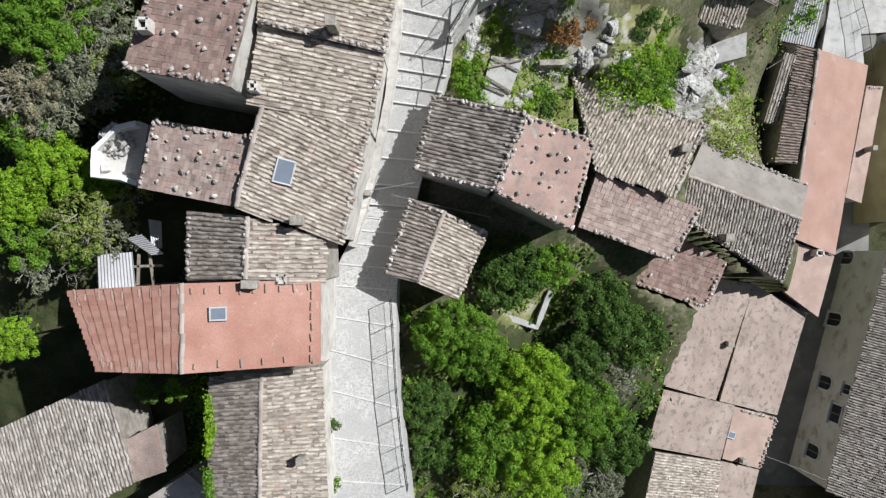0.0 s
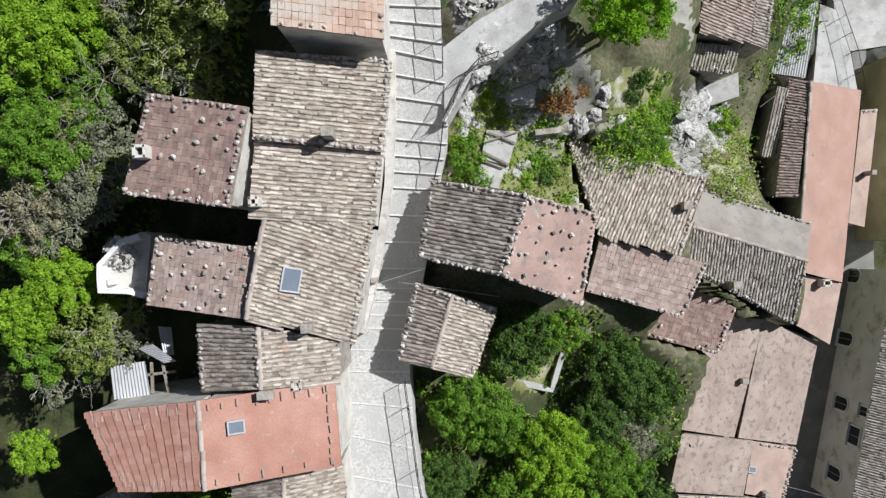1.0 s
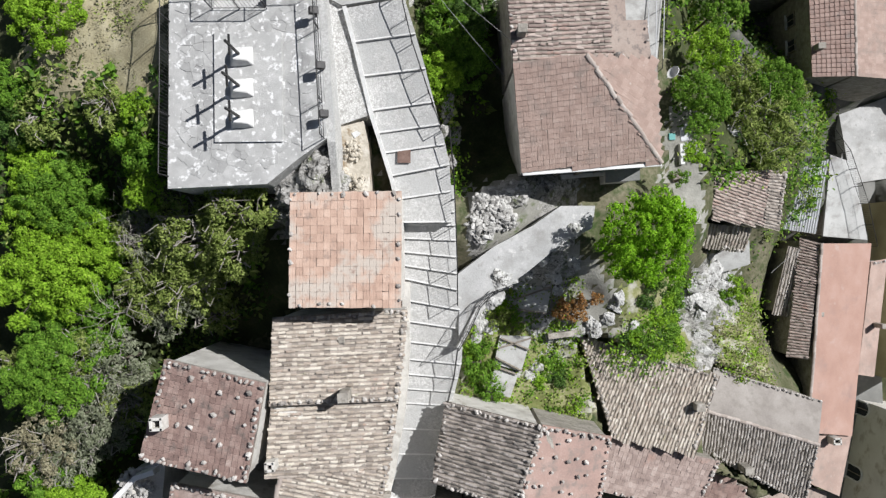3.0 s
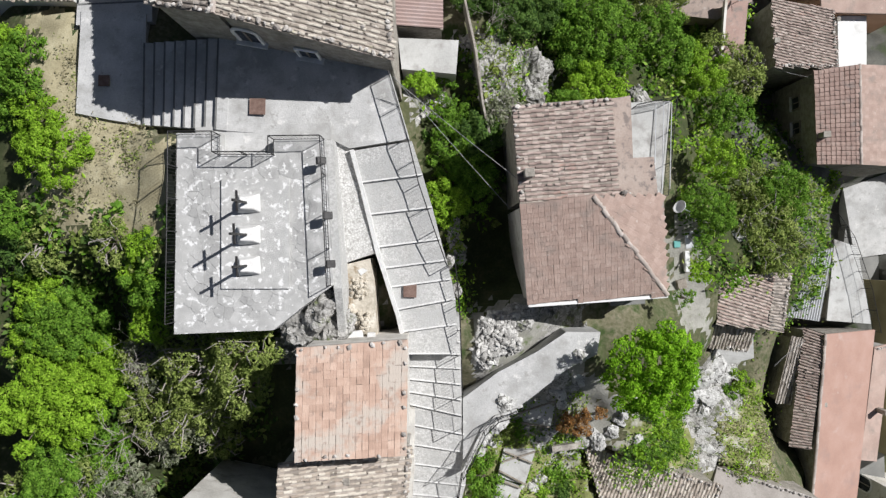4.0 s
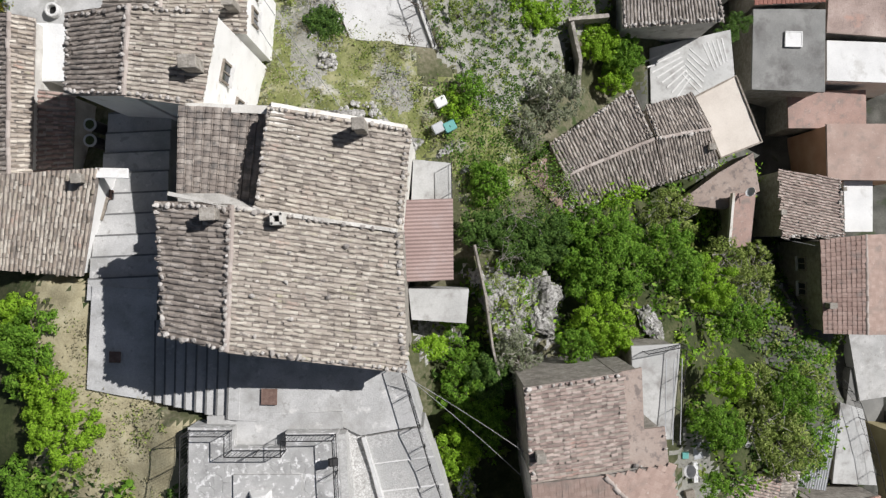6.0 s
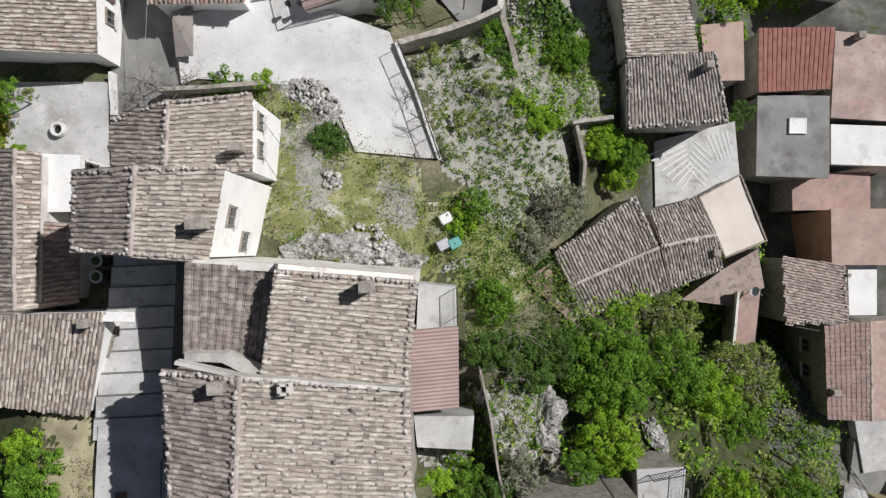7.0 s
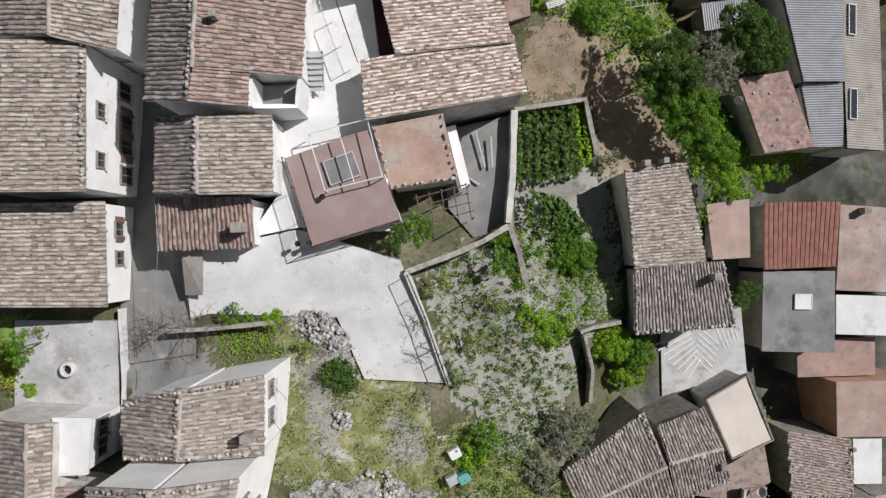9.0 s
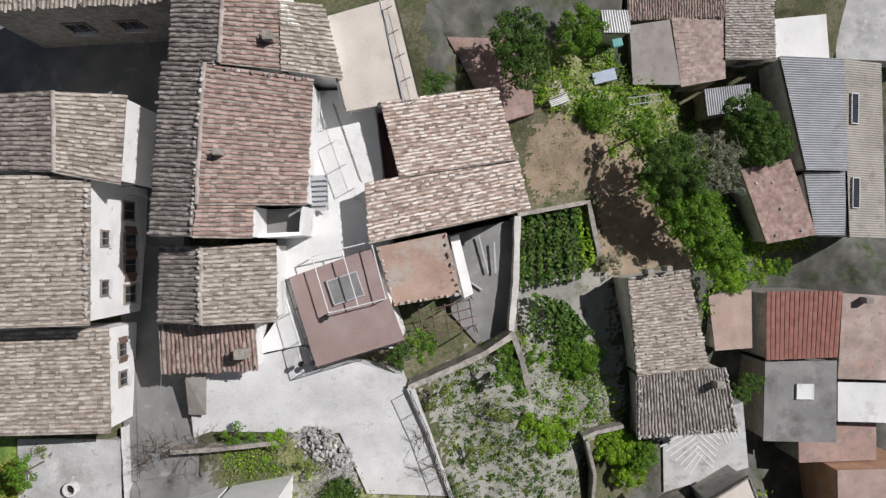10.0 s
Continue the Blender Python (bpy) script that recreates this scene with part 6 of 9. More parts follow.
house('S3', 'small lean-to under broken red tiles', 'stone', -14.5,
      ('coppi_pale', (14.7, 14.79, -10.2), (17.3, 14.39, -10.4), (17.0, 13.04, -10.9), (14.5, 13.48, -10.8)), single=56)
house('P0', 'gabled house with a weathered roof', 'white', -9,
      ('coppi_dark', (-16.11, 57.94, 0.2), (-15.95, 61.33, 0.2), (-20.2, 61.39, -0.3), (-20.34, 58.31, -0.3)),
      ('coppi_tan', (-15.95, 61.33, 0.2), (-16.11, 57.94, 0.2), (-13.72, 57.44, -0.6), (-13.3, 61.25, -0.6)), single=56, pitch=0.205)
house('P1', 'long white house with a wide tan roof', 'white', -9,
      ('coppi_tan', (-20.23, 51.56, 0.3), (-19.95, 57.94, 0.3), (-14.91, 57.88, -0.4), (-15.22, 51.43, -0.4)), single=56, pitch=0.205)
house('P2', 'white house with a lower tan roof', 'white', -9,
      ('coppi_tan', (-21.6, 46.68, -1.4), (-21.4, 51.23, -1.4), (-15.33, 51.11, -2.3), (-15.46, 46.33, -2.4)), single=56, pitch=0.205)
house('W', 'large house with a red-brown clay roof and a small roof terrace', 'white', -8,
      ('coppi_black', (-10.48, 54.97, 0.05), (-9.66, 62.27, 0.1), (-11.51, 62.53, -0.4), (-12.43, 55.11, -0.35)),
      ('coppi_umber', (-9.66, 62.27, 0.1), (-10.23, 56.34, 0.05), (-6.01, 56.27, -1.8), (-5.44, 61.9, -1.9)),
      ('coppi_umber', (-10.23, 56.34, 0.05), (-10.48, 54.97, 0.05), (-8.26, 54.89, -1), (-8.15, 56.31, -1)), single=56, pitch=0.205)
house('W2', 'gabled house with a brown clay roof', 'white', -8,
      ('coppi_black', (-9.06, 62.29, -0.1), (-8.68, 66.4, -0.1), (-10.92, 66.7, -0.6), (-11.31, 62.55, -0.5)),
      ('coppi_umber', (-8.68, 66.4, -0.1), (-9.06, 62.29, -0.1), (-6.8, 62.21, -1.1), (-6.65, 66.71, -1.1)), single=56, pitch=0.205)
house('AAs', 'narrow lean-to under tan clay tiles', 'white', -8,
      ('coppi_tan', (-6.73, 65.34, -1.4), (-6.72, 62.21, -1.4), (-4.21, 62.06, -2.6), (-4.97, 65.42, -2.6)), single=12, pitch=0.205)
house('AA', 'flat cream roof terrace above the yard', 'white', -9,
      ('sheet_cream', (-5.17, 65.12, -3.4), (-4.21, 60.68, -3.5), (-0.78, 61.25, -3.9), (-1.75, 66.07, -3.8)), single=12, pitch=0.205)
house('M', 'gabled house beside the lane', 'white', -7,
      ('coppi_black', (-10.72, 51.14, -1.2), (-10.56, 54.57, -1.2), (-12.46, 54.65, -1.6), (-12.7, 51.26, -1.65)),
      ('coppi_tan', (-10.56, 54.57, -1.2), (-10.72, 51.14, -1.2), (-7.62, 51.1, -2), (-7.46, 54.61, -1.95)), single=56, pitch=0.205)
house('M2', 'lower tiled house end with a chimney', 'white', -7,
      ('coppi_umber', (-12.96, 51.15, -2.3), (-8.73, 51.01, -2.6), (-8.86, 48.74, -3.3), (-13.27, 48.8, -3.2)), single=56, pitch=0.205)
house('O', 'low house with an orange tile roof', 'plaster', -10,
      ('sheet_terracotta', (-3.14, 54.22, -4.1), (0.29, 54.79, -4.6), (0.89, 51.67, -5.5), (-2.45, 51.27, -5.2)), single=12, course=0.22)
house('Q', 'house with a patchwork of pink and cream clay tiles', 'plaster', -12,
      ('coppi_mixed', (-1.85, 57.5, -3.6), (-2.6, 61.1, -3.55), (3.0, 61.9, -5.05), (3.95, 58.3, -5.2)),
      ('coppi_mixed', (-3.4, 54.44, -3.3), (-3.46, 57.23, -3.3), (3.9, 58.64, -5.3), (4.55, 55.82, -5.7)), single=12)
house('U', 'small house under brown tiles', 'plaster', -24,
      ('tegola_red', (19.75, 58.32, -16.3), (21.28, 53.4, -16.4), (25.19, 53.82, -17.6), (23.62, 58.98, -17.6)), single=12, course=0.3)
house('V', 'big shed with a corrugated metal roof', 'plaster', -25,
      ('corrugated', (27.18, 65.4, -16.9), (27.14, 58.0, -16.9), (24.6, 58.2, -17.4), (23.21, 65.92, -17.4)),
      ('corrugated', (27.13, 57.95, -17.3), (27.12, 53.73, -17.3), (25.27, 53.83, -17.9), (24.65, 58.1, -17.7)),
      ('corrugated_beige', (27.22, 53.58, -17.2), (27.3, 65.45, -17.2), (30.35, 65.26, -18), (30.13, 53.39, -18)), single=12)
house('B1', 'low outbuilding under a grey sheet roof', 'stone', -23,
      ('sheet_ash', (12.93, 68.02, -16.2), (12.97, 64.17, -16.3), (16.28, 64.14, -16.8), (15.69, 68.43, -16.7)), single=12)
house('B2', 'house under brown flat tiles', 'stone', -24,
      ('tegola_brown', (15.88, 68.63, -17), (16.41, 64.04, -17.2), (19.66, 64.65, -18), (19.69, 68.8, -17.8)), single=12)
house('B3', 'house with a grey-brown clay roof', 'plaster', -24,
      ('coppi_grey', (19.87, 72.14, -17.6), (19.68, 65.94, -17.8), (23.46, 65.99, -18.6), (23.37, 72.31, -18.4)), single=12)
house('B4', 'house with a red-brown clay roof', 'stone', -24,
      ('coppi_red', (12.79, 71.81, -16), (19.59, 71.92, -17), (19.69, 68.74, -17.6), (12.95, 68.52, -16.6)), single=12)
house('metal', 'shed with a ribbed grey metal roof', 'stone', -24,
      ('corrugated', (25.18, 18.63, -16.4), (22.85, 18.03, -16.4), (22.04, 14.24, -16.9), (24.33, 13.8, -16.9)), single=12)
house('metalE', 'low flat roof of pale concrete', 'stone', -25,
      ('sheet_bare', (26.55, 19.15, -18.6), (25.78, 13.6, -18.8), (29.1, 13.16, -19.2), (28.21, 18.54, -19)), single=12)
house('R11', 'tall ochre house on the low lane', 'ochre', -29,
      ('coppi_grey', (36.32, 15.57, -19), (36.52, 3.08, -19), (32.28, 2.48, -20.6), (32.27, 15.99, -20.6)), single=12)
house('PN', 'tall stone house closing the lane', 'stone', -9,
      ('coppi_tan', (-19.72, 68.21, -0.4), (-11.03, 67.84, -0.4), (-11.87, 65.51, -1.4), (-20.52, 65.44, -1.4)), single=56, pitch=0.205)
house('pk', 'flat roof terrace of mauve membrane with pipes', 'white', -9,
      ('sheet_mauve', (-7.46, 52.94, -4.35), (-6.29, 48.5, -4.35), (-1.97, 49.62, -4.4), (-3.42, 54.18, -4.4)), single=12)
house('H3', 'flat concrete roof terrace behind the tiled house', 'stone', -8,
      ('sheet_ash2', (8.29, 26.09, -2.7), (10.56, 26.09, -2.7), (9.97, 21.71, -2.75), (8.28, 21.74, -2.75)), single=12)
house('H4', 'small grey porch roof below the eaves', 'plaster', -8,
      ('sheet_concrete', (7.34, 17.6, -2.4), (8.89, 17.61, -2.4), (8.9, 16.82, -2.6), (7.34, 16.79, -2.6)), single=12)
house('TW', 'flat white roof terrace with a dark kerb', 'white', -25,
      ('sheet_white', (23.48, 68.9, -19.2), (23.51, 66.23, -19.2), (27.63, 66.1, -19.4), (27.53, 69.18, -19.4)), single=12)
house('B5', 'lean-to with a rusty grey metal roof', 'stone', -24,
      ('corrugated', (18.56, 64.19, -18.8), (21.81, 64.46, -18.9), (22.15, 62.81, -19.3), (18.86, 62.39, -19.2)), single=12)
house('B6', 'little shed with a pale blue metal roof', 'stone', -22,
      ('corrugated', (10.79, 68.7, -15.2), (12.62, 68.72, -15.3), (12.86, 67.58, -15.6), (10.94, 67.41, -15.5)), single=12)
house('Qp', 'sunken patio with a dark red floor', 'plaster', -12,
      ('sheet_maroon', (-4.22, 60.91, -6.2), (-1.84, 61.15, -6.2), (-1.54, 57.68, -6.2), (-3.92, 57.38, -6.2)), single=12)
house('aw', 'narrow grey ribbed awning over the lane', 'stone', -3.4,
      ('corrugated', (-14.56, 59.87, -2.6), (-14.67, 57.53, -2.6), (-13.98, 57.64, -3), (-13.88, 59.82, -3)), single=12)
build_ground()


# ---- the wood, the gully and the garden shrubs: kind, x, y, top, radius ----
for k, x, y, top, r in [('lime', -16.9, 14, 0.5, 1.99), ('olive', -11.34, 13.28, 0.2, 2.01), ('green', -17.45, 9.58, 0, 2.27), ('grey', -15.3, 9.92, -0.6, 1.95), ('olive', -14.61, 8.06, -1, 1.48), ('beige', -18.36, 6.48, 0, 1.79), ('lime', -17.53, 3.49, -0.8, 1.84), ('olive', -16.19, 0.92, -0.8, 1.84), ('green', -18.8, 5.06, -1, 1.48), ('grey', -16.99, 5.95, -1, 1.48), ('green', -18.88, -0.03, -1.5, 1.5), ('lime', -17.84, 13.69, 0.6, 2.22), ('green', -17.07, 17.5, 0.3, 1.77), ('olive', -10.95, 15.45, 1.0, 2.24), ('olive', -8.52, 16.02, 2.4, 1.77), ('grey', -13.03, 15.62, -0.09, 1.68)]:
    plant(k, x, y, top, r * 0.94, False, 'in the wood beside the village')
for k, x, y, top, r in [('olive', -13.31, 13.22, -0.4, 1.69), ('green', -12.11, 19.15, 2.1, 1.33), ('grey', -17.38, 8.53, -0.6, 2.07), ('grey', -15.07, 8.84, -1, 1.48), ('olive', -10.5, 13.77, -0.2, 1.68), ('green', -18.07, 11.54, -0.4, 1.45), ('green', -15.81, 11.64, -0.8, 1.59), ('grey', -11.54, 12.38, -0.8, 1.47), ('dark', -18, 20.63, 0.44, 1.41), ('lime', -15.67, 24.24, 2.36, 1.65), ('green', -17.12, 27.97, 1.88, 1.57), ('lime', -16.53, 25.89, 1.9, 1.34), ('olive', -16.85, 20.83, 0.95, 1.5), ('olive', -13.51, 20.65, 2.08, 1.22), ('green', -17.94, 22.05, 0.99, 1.38)]:
    plant(k, x, y, top, r * 0.94, False, 'in the wood beside the village')
for k, x, y, top, r in [('lime', -12.66, 19.3, 1.57, 1.02), ('lime', -12.53, 17.34, 1, 1.04), ('lime', -12.24, 20.49, 2.17, 0.77), ('green', -16.41, 17.3, -0.15, 1.8), ('lime', -17.92, 18.63, 0.09, 1.43), ('green', -19.57, 44.63, -2, 0.89), ('lime', -15.62, 15.07, -0.34, 1.81), ('grey', -12.98, 11.71, -1.2, 1.12), ('olive', -10.39, 11.81, -1, 1.11), ('olive', -16.77, 10.47, -0.6, 1.46), ('olive', -19.29, 9.63, -0.6, 1.46), ('grey', -15.69, 6.88, -1, 1.36), ('lime', -15.53, 3.14, -1.8, 1.26), ('lime', -19.1, 2.01, -1.2, 1.49)]:
    plant(k, x, y, top, r * 0.94, False, 'in the wood beside the village')
for k, x, y, top, r in [('lime', -18.13, 16.42, -0.09, 1.68), ('lime', -15.62, 15.51, -0.34, 1.45), ('olive', -13.6, 15.45, -0.2, 1.32), ('olive', -10.36, 15.12, 1.3, 1.4), ('olive', -8.5, 14.5, 2.0, 1.3), ('lime', -17.46, 3.29, -1.2, 1.49), ('grey', -18.03, 5.72, -0.8, 1.47), ('olive', -14.19, 2.14, -1.8, 1.01), ('green', -16.81, -0.21, -2, 1.15), ('green', -18.12, 9.54, 0.4, 1.65), ('grey', -16.42, 7.9, -0.5, 1.94), ('lime', -19.2, 2.24, -1, 1.48), ('grey', -15.34, 0.57, -1.6, 1.76), ('grey', -18.59, -1.27, -2, 1.15), ('lime', -20.17, -4.52, -3, 1.31)]:
    plant(k, x, y, top, r * 0.94, False, 'in the wood beside the village')
for k, x, y, top, r in [('lime', -17.9, 29.3, 0.9, 1.0), ('lime', -17.3, 27.9, 0.9, 0.85), ('green', -18.6, 28.2, 0.6, 1.1), ('green', -17.9, 26.4, 0.9, 0.95), ('lime', -16.9, 25.2, 1.2, 0.9), ('dark', -13.97, -6.9, -3.5, 0.8), ('green', -12.62, -6.88, -3.5, 0.59)]:
    plant(k, x, y, top, r * 0.94, False, 'in the wood beside the village')
for k, x, y, top, r in [('green', 0.85, -4.43, -5.2, 2.5), ('dark', 3.42, -1.02, -6, 2.43), ('green', 5.91, -0.69, -6.2, 1.44), ('dark', 8.6, -2.74, -7, 2.06), ('dark', 10.4, -4.56, -7.5, 2.24), ('lime', 4.77, -6.99, -5.6, 2.55), ('green', 2.7, -10, -6, 2.43), ('lime', 5.33, -11.12, -6, 2.58), ('green', 7.81, -8.71, -7, 2.5), ('dark', -0.67, -8.12, -6.4, 1.8), ('dark', -0.34, -10.57, -6.8, 1.32), ('grey', 9.51, -6.77, -8, 1.81), ('dark', 9.87, -10.43, -8, 2.12), ('dark', 7.58, -5.83, -7.6, 1.79), ('green', 2.65, -5.71, -6.3, 1.73), ('grey', 8.69, -12.9, -8, 2.12)]:
    plant(k, x, y, top, r * 0.9, False, 'in the overgrown gully')
for k, x, y, top, r in [('olive', 2.23, -12.96, -7, 1.77), ('green', -0.58, -4.6, -6.3, 1.3), ('bright', 8.36, 14.08, 1.3, 2.47), ('bright', 7.97, 13.44, 0.6, 1.4), ('bright', 9.36, 14.78, 0.6, 1.45), ('olive', 17.01, 20.38, -7.5, 2.39), ('green', 18.55, 21.95, -8, 1.81), ('green', 13.05, 21.52, -5.5, 1.27), ('green', 1.29, 22.59, -2, 1.4), ('lime', 13.99, 23.66, -5.5, 1.41), ('green', 14.05, 20.78, -6, 1.29), ('olive', 18.12, 19.3, -8, 2.27), ('olive', 16.97, 22.42, -8.5, 1.68), ('green', 7.64, 30.14, -3.8, 2.96), ('dark', 4.66, 31.29, -3.5, 1.73), ('dark', 2.49, 31.82, -3.07, 1.18)]:
    plant(k, x, y, top, r * 0.9, False, 'in the overgrown gully')
for k, x, y, top, r in [('lime', 7.3, 27.0, -3.6, 1.75), ('green', 11.42, 29.78, -5.5, 2.26), ('lime', 13.73, 28.42, -6.5, 1.74), ('dark', 9.5, 28.6, -6.4, 1.0), ('green', 0.72, 23.34, -1.98, 1.91), ('lime', -0.12, 21.86, -0.93, 1.23), ('dark', 1.58, 24.87, -2.2, 1.28), ('grey', 2.9, 26.5, -3.3, 0.95), ('green', 0.05, 25.49, -2.5, 1.03), ('olive', 17.43, 29.41, -9.5, 1.41), ('olive', 12.01, 32.16, -7, 1.77), ('green', 15.51, 26.4, -7.5, 1.49), ('olive', 20.7, 22.28, -11, 1.3), ('grey', 6.04, 38.56, -5.6, 1.76), ('grey', 4.17, 36.83, -5.02, 1.25), ('green', 1.41, 38.67, -4.3, 1.09)]:
    plant(k, x, y, top, r * 0.9, False, 'in the overgrown gully')
for k, x, y, top, r in [('dark', 6.2, 31.2, -4.9, 1.3), ('green', 6.0, 31.6, -5.6, 1.1), ('dark', 4.1, 32.3, -5.4, 1.15), ('green', 8.9, 32.3, -6.8, 0.9), ('dark', 3.65, 30.86, -3.1, 1.58), ('green', 10.72, 41.36, -11, 1.47), ('green', 2.23, 34.05, -3.55, 1.33), ('dark', 1.55, 31.82, -2.85, 1.18), ('grey', 3.18, 25.65, -2.2, 1.41), ('green', 5.85, 26.09, -2.5, 1.16), ('lime', 7.84, 26.65, -3, 1.31), ('dark', 1.87, 24.97, -2.5, 1.03), ('olive', 15.19, 29.68, -8, 1.51), ('olive', 17.09, 28.09, -9, 1.4)]:
    plant(k, x, y, top, r * 0.9, False, 'in the overgrown gully')
for k, x, y, top, r in [('dark', 13.39, 58.06, -9.5, 2.2), ('green', 14.71, 55.23, -10, 1.91), ('green', 16.28, 53.04, -11, 1.47), ('green', 11.67, 60.15, -9.8, 1.01), ('grey', 16.4, 58.44, -11.5, 2.31), ('dark', 20.16, 60.04, -13, 1.98), ('dark', 4.83, 65.61, -8.5, 1.84), ('green', 8.89, 66.67, -11.5, 1.65), ('green', 9.67, 61.63, -11.5, 1.16), ('dark', 0.06, 62.67, -7, 0.88), ('dark', 20.02, 61.75, -14.5, 1.77), ('dark', 21.51, 59.93, -14.8, 1.6), ('dark', 5.14, 64.17, -9, 1.55)]:
    plant(k, x, y, top, r, False, 'beside the gardens')
for k, x, y, top, r in [('green', 10.79, 11.88, -8.41, 1.1), ('lime', 12.35, 11.01, -10.88, 1.17), ('green', 13.38, 11.73, -11.48, 0.99), ('dark', 11.52, 10.06, -10.25, 1.09), ('green', 9.8, 10.98, -7.47, 1.01), ('dark', 10.18, 12.61, -7.37, 0.77), ('green', 12.89, 10.09, -11.5, 0.99), ('lime', 17.55, 10.69, -13, 0.89), ('green', 16.47, 10.06, -13, 0.75), ('lime', 2.46, 11.35, -5, 0.5), ('green', 2.98, 10.76, -5, 0.45), ('rust', 6.25, 11.15, -4.95, 0.46), ('rust', 7.12, 11.24, -4.95, 0.4), ('green', 12.37, 57.02, -10.2, 0.96), ('green', 13.22, 55.93, -10.5, 1.03), ('lime', 14.31, 54.86, -11, 1.04)]:
    plant(k, x, y, top, r, True, 'among weeds and rocks')
for k, x, y, top, r in [('green', 15.43, 53.77, -11.5, 1.06), ('lime', 16.4, 52.65, -12, 1.14), ('lime', 17.38, 51.33, -12.5, 1.01), ('dark', 13.8, 57.08, -10.6, 1.1), ('grey', 14.87, 56.16, -11, 1.11), ('lime', 20.13, 51.79, -14, 0.84), ('green', 21.43, 51.99, -14.5, 0.71), ('green', 7.02, 48.2, -9.8, 0.76), ('lime', 7.82, 47.69, -9.94, 0.7), ('green', 3.05, 48.4, -8, 0.67), ('dark', 3.5, 47.19, -8.58, 0.74), ('green', 3.73, 46.08, -8.26, 0.61), ('lime', 9.28, 42.34, -10, 1.27), ('green', 10.87, 41.78, -10.6, 1.16), ('green', -9.44, 45.25, -3.9, 0.38), ('lime', -8.21, 45.33, -3.9, 0.35)]:
    plant(k, x, y, top, r, True, 'among weeds and rocks')
for k, x, y, top, r in [('dark', -5.24, 42.29, -4.09, 0.81), ('dark', 19.47, 44.48, -15, 0.79), ('lime', -20.22, 42.49, -4, 0.43), ('lime', 11.91, 17.92, -3.5, 0.64), ('green', 11.22, 16.86, -3.6, 0.48), ('green', 12.14, 19.27, -3.2, 0.69), ('dark', -5.47, 42.12, -3.97, 0.92), ('green', -10.49, 45.38, -3.9, 0.59), ('lime', -8.36, 45.19, -3.9, 0.49), ('green', -1.19, 49.18, -5, 0.84), ('dark', -2.35, 48.89, -5, 0.7), ('lime', 0.82, 37.86, -4.49, 0.88), ('green', 1.23, 8.44, -4.6, 0.99), ('rust', 5.44, 10.75, -4.95, 0.62), ('rust', 6.32, 10.56, -4.95, 0.51), ('olive', 2.21, 10.61, -4.7, 0.61)]:
    plant(k, x, y, top, r, True, 'among weeds and rocks')
for k, x, y, top, r in [('green', 4.97, 7.62, -5.73, 0.97), ('green', 10.51, 9.38, -8.72, 1.54), ('green', 11.79, 8.05, -10.16, 1.44), ('dark', 10.35, 11.18, -7.73, 0.96), ('green', 1.7, 7.01, -4.7, 0.69), ('dark', -5.15, -8.54, -4.2, 0.35), ('green', -5.02, -11.5, -4.2, 0.41), ('olive', -19.66, 45.16, -4, 0.32), ('yellow', -21.11, 43.59, -4, 0.43), ('olive', -6.85, 43.73, -4, 0.49), ('lime', -0.97, 26.98, 0.2, 0.62), ('lime', -0.69, 27.02, 0.1, 0.57), ('green', 0.21, 27.4, -2.6, 0.62), ('green', 0.7, 26.3, -3, 0.68), ('green', 6.84, 47.22, -9.7, 0.95), ('green', 7.83, 47.51, -9.8, 0.89)]:
    plant(k, x, y, top, r, True, 'among weeds and rocks')
for k, x, y, top, r in [('lime', 6.25, 43.67, -9.09, 0.93), ('green', 2.81, 47.38, -6.6, 0.64), ('green', 4.82, 48, -8.5, 0.61), ('olive', 2.57, 45.26, -7.2, 0.59), ('olive', -0.34, 46.51, -5.8, 0.8), ('olive', 1.25, 43.24, -6.4, 0.75), ('lime', 5.3, 43.31, -8.08, 1.15), ('lime', 4.39, 44.28, -7.74, 0.9), ('green', 7.63, 47.32, -9.65, 1.07), ('lime', 10.34, 40.39, -11, 1.11), ('green', 9.01, 42.39, -10.5, 0.84), ('grey', 9.87, 52.85, -10.6, 0.71), ('dark', 18.59, 43.82, -15, 0.79)]:
    plant(k, x, y, top, r, True, 'among weeds and rocks')

for x, y, k, r in [(9.46, 9.56, 'green', 0.6), (10.24, 9.96, 'lime', 0.6), (10.8, 9.17, 'green', 0.75), (11.51, 9.82, 'lime', 0.6), (12.01, 9.18, 'green', 0.7), (11.2, 8.39, 'green', 0.6), (10.44, 8.28, 'lime', 0.5), (12.13, 8.15, 'lime', 0.6), (11.87, 10.77, 'green', 0.7), (10.91, 10.98, 'lime', 0.55), (12.5, 11.18, 'green', 0.6), (10.02, 8.83, 'green', 0.5), (9.77, 11.05, 'dark', 0.5), (10.23, 11.72, 'dark', 0.55), (8.98, 9.13, 'lime', 0.45), (11.27, 11.86, 'green', 0.6), (0.72, 9.03, 'lime', 0.5), (1.44, 9.13, 'green', 0.5), (0.79, 7.9, 'lime', 0.5), (1.04, 7.26, 'green', 0.4), (4.6, 7.94, 'green', 0.5), (5.13, 7.34, 'dark', 0.5), (4.13, 7.12, 'lime', 0.4), (2.75, 12, 'olive', 0.35), (2.51, 10.47, 'olive', 0.4), (3.21, 10.34, 'green', 0.35)]:
    plant(k, x, y, ground_z(x, y) + 0.75 * r, r, True, 'among weeds and rocks')


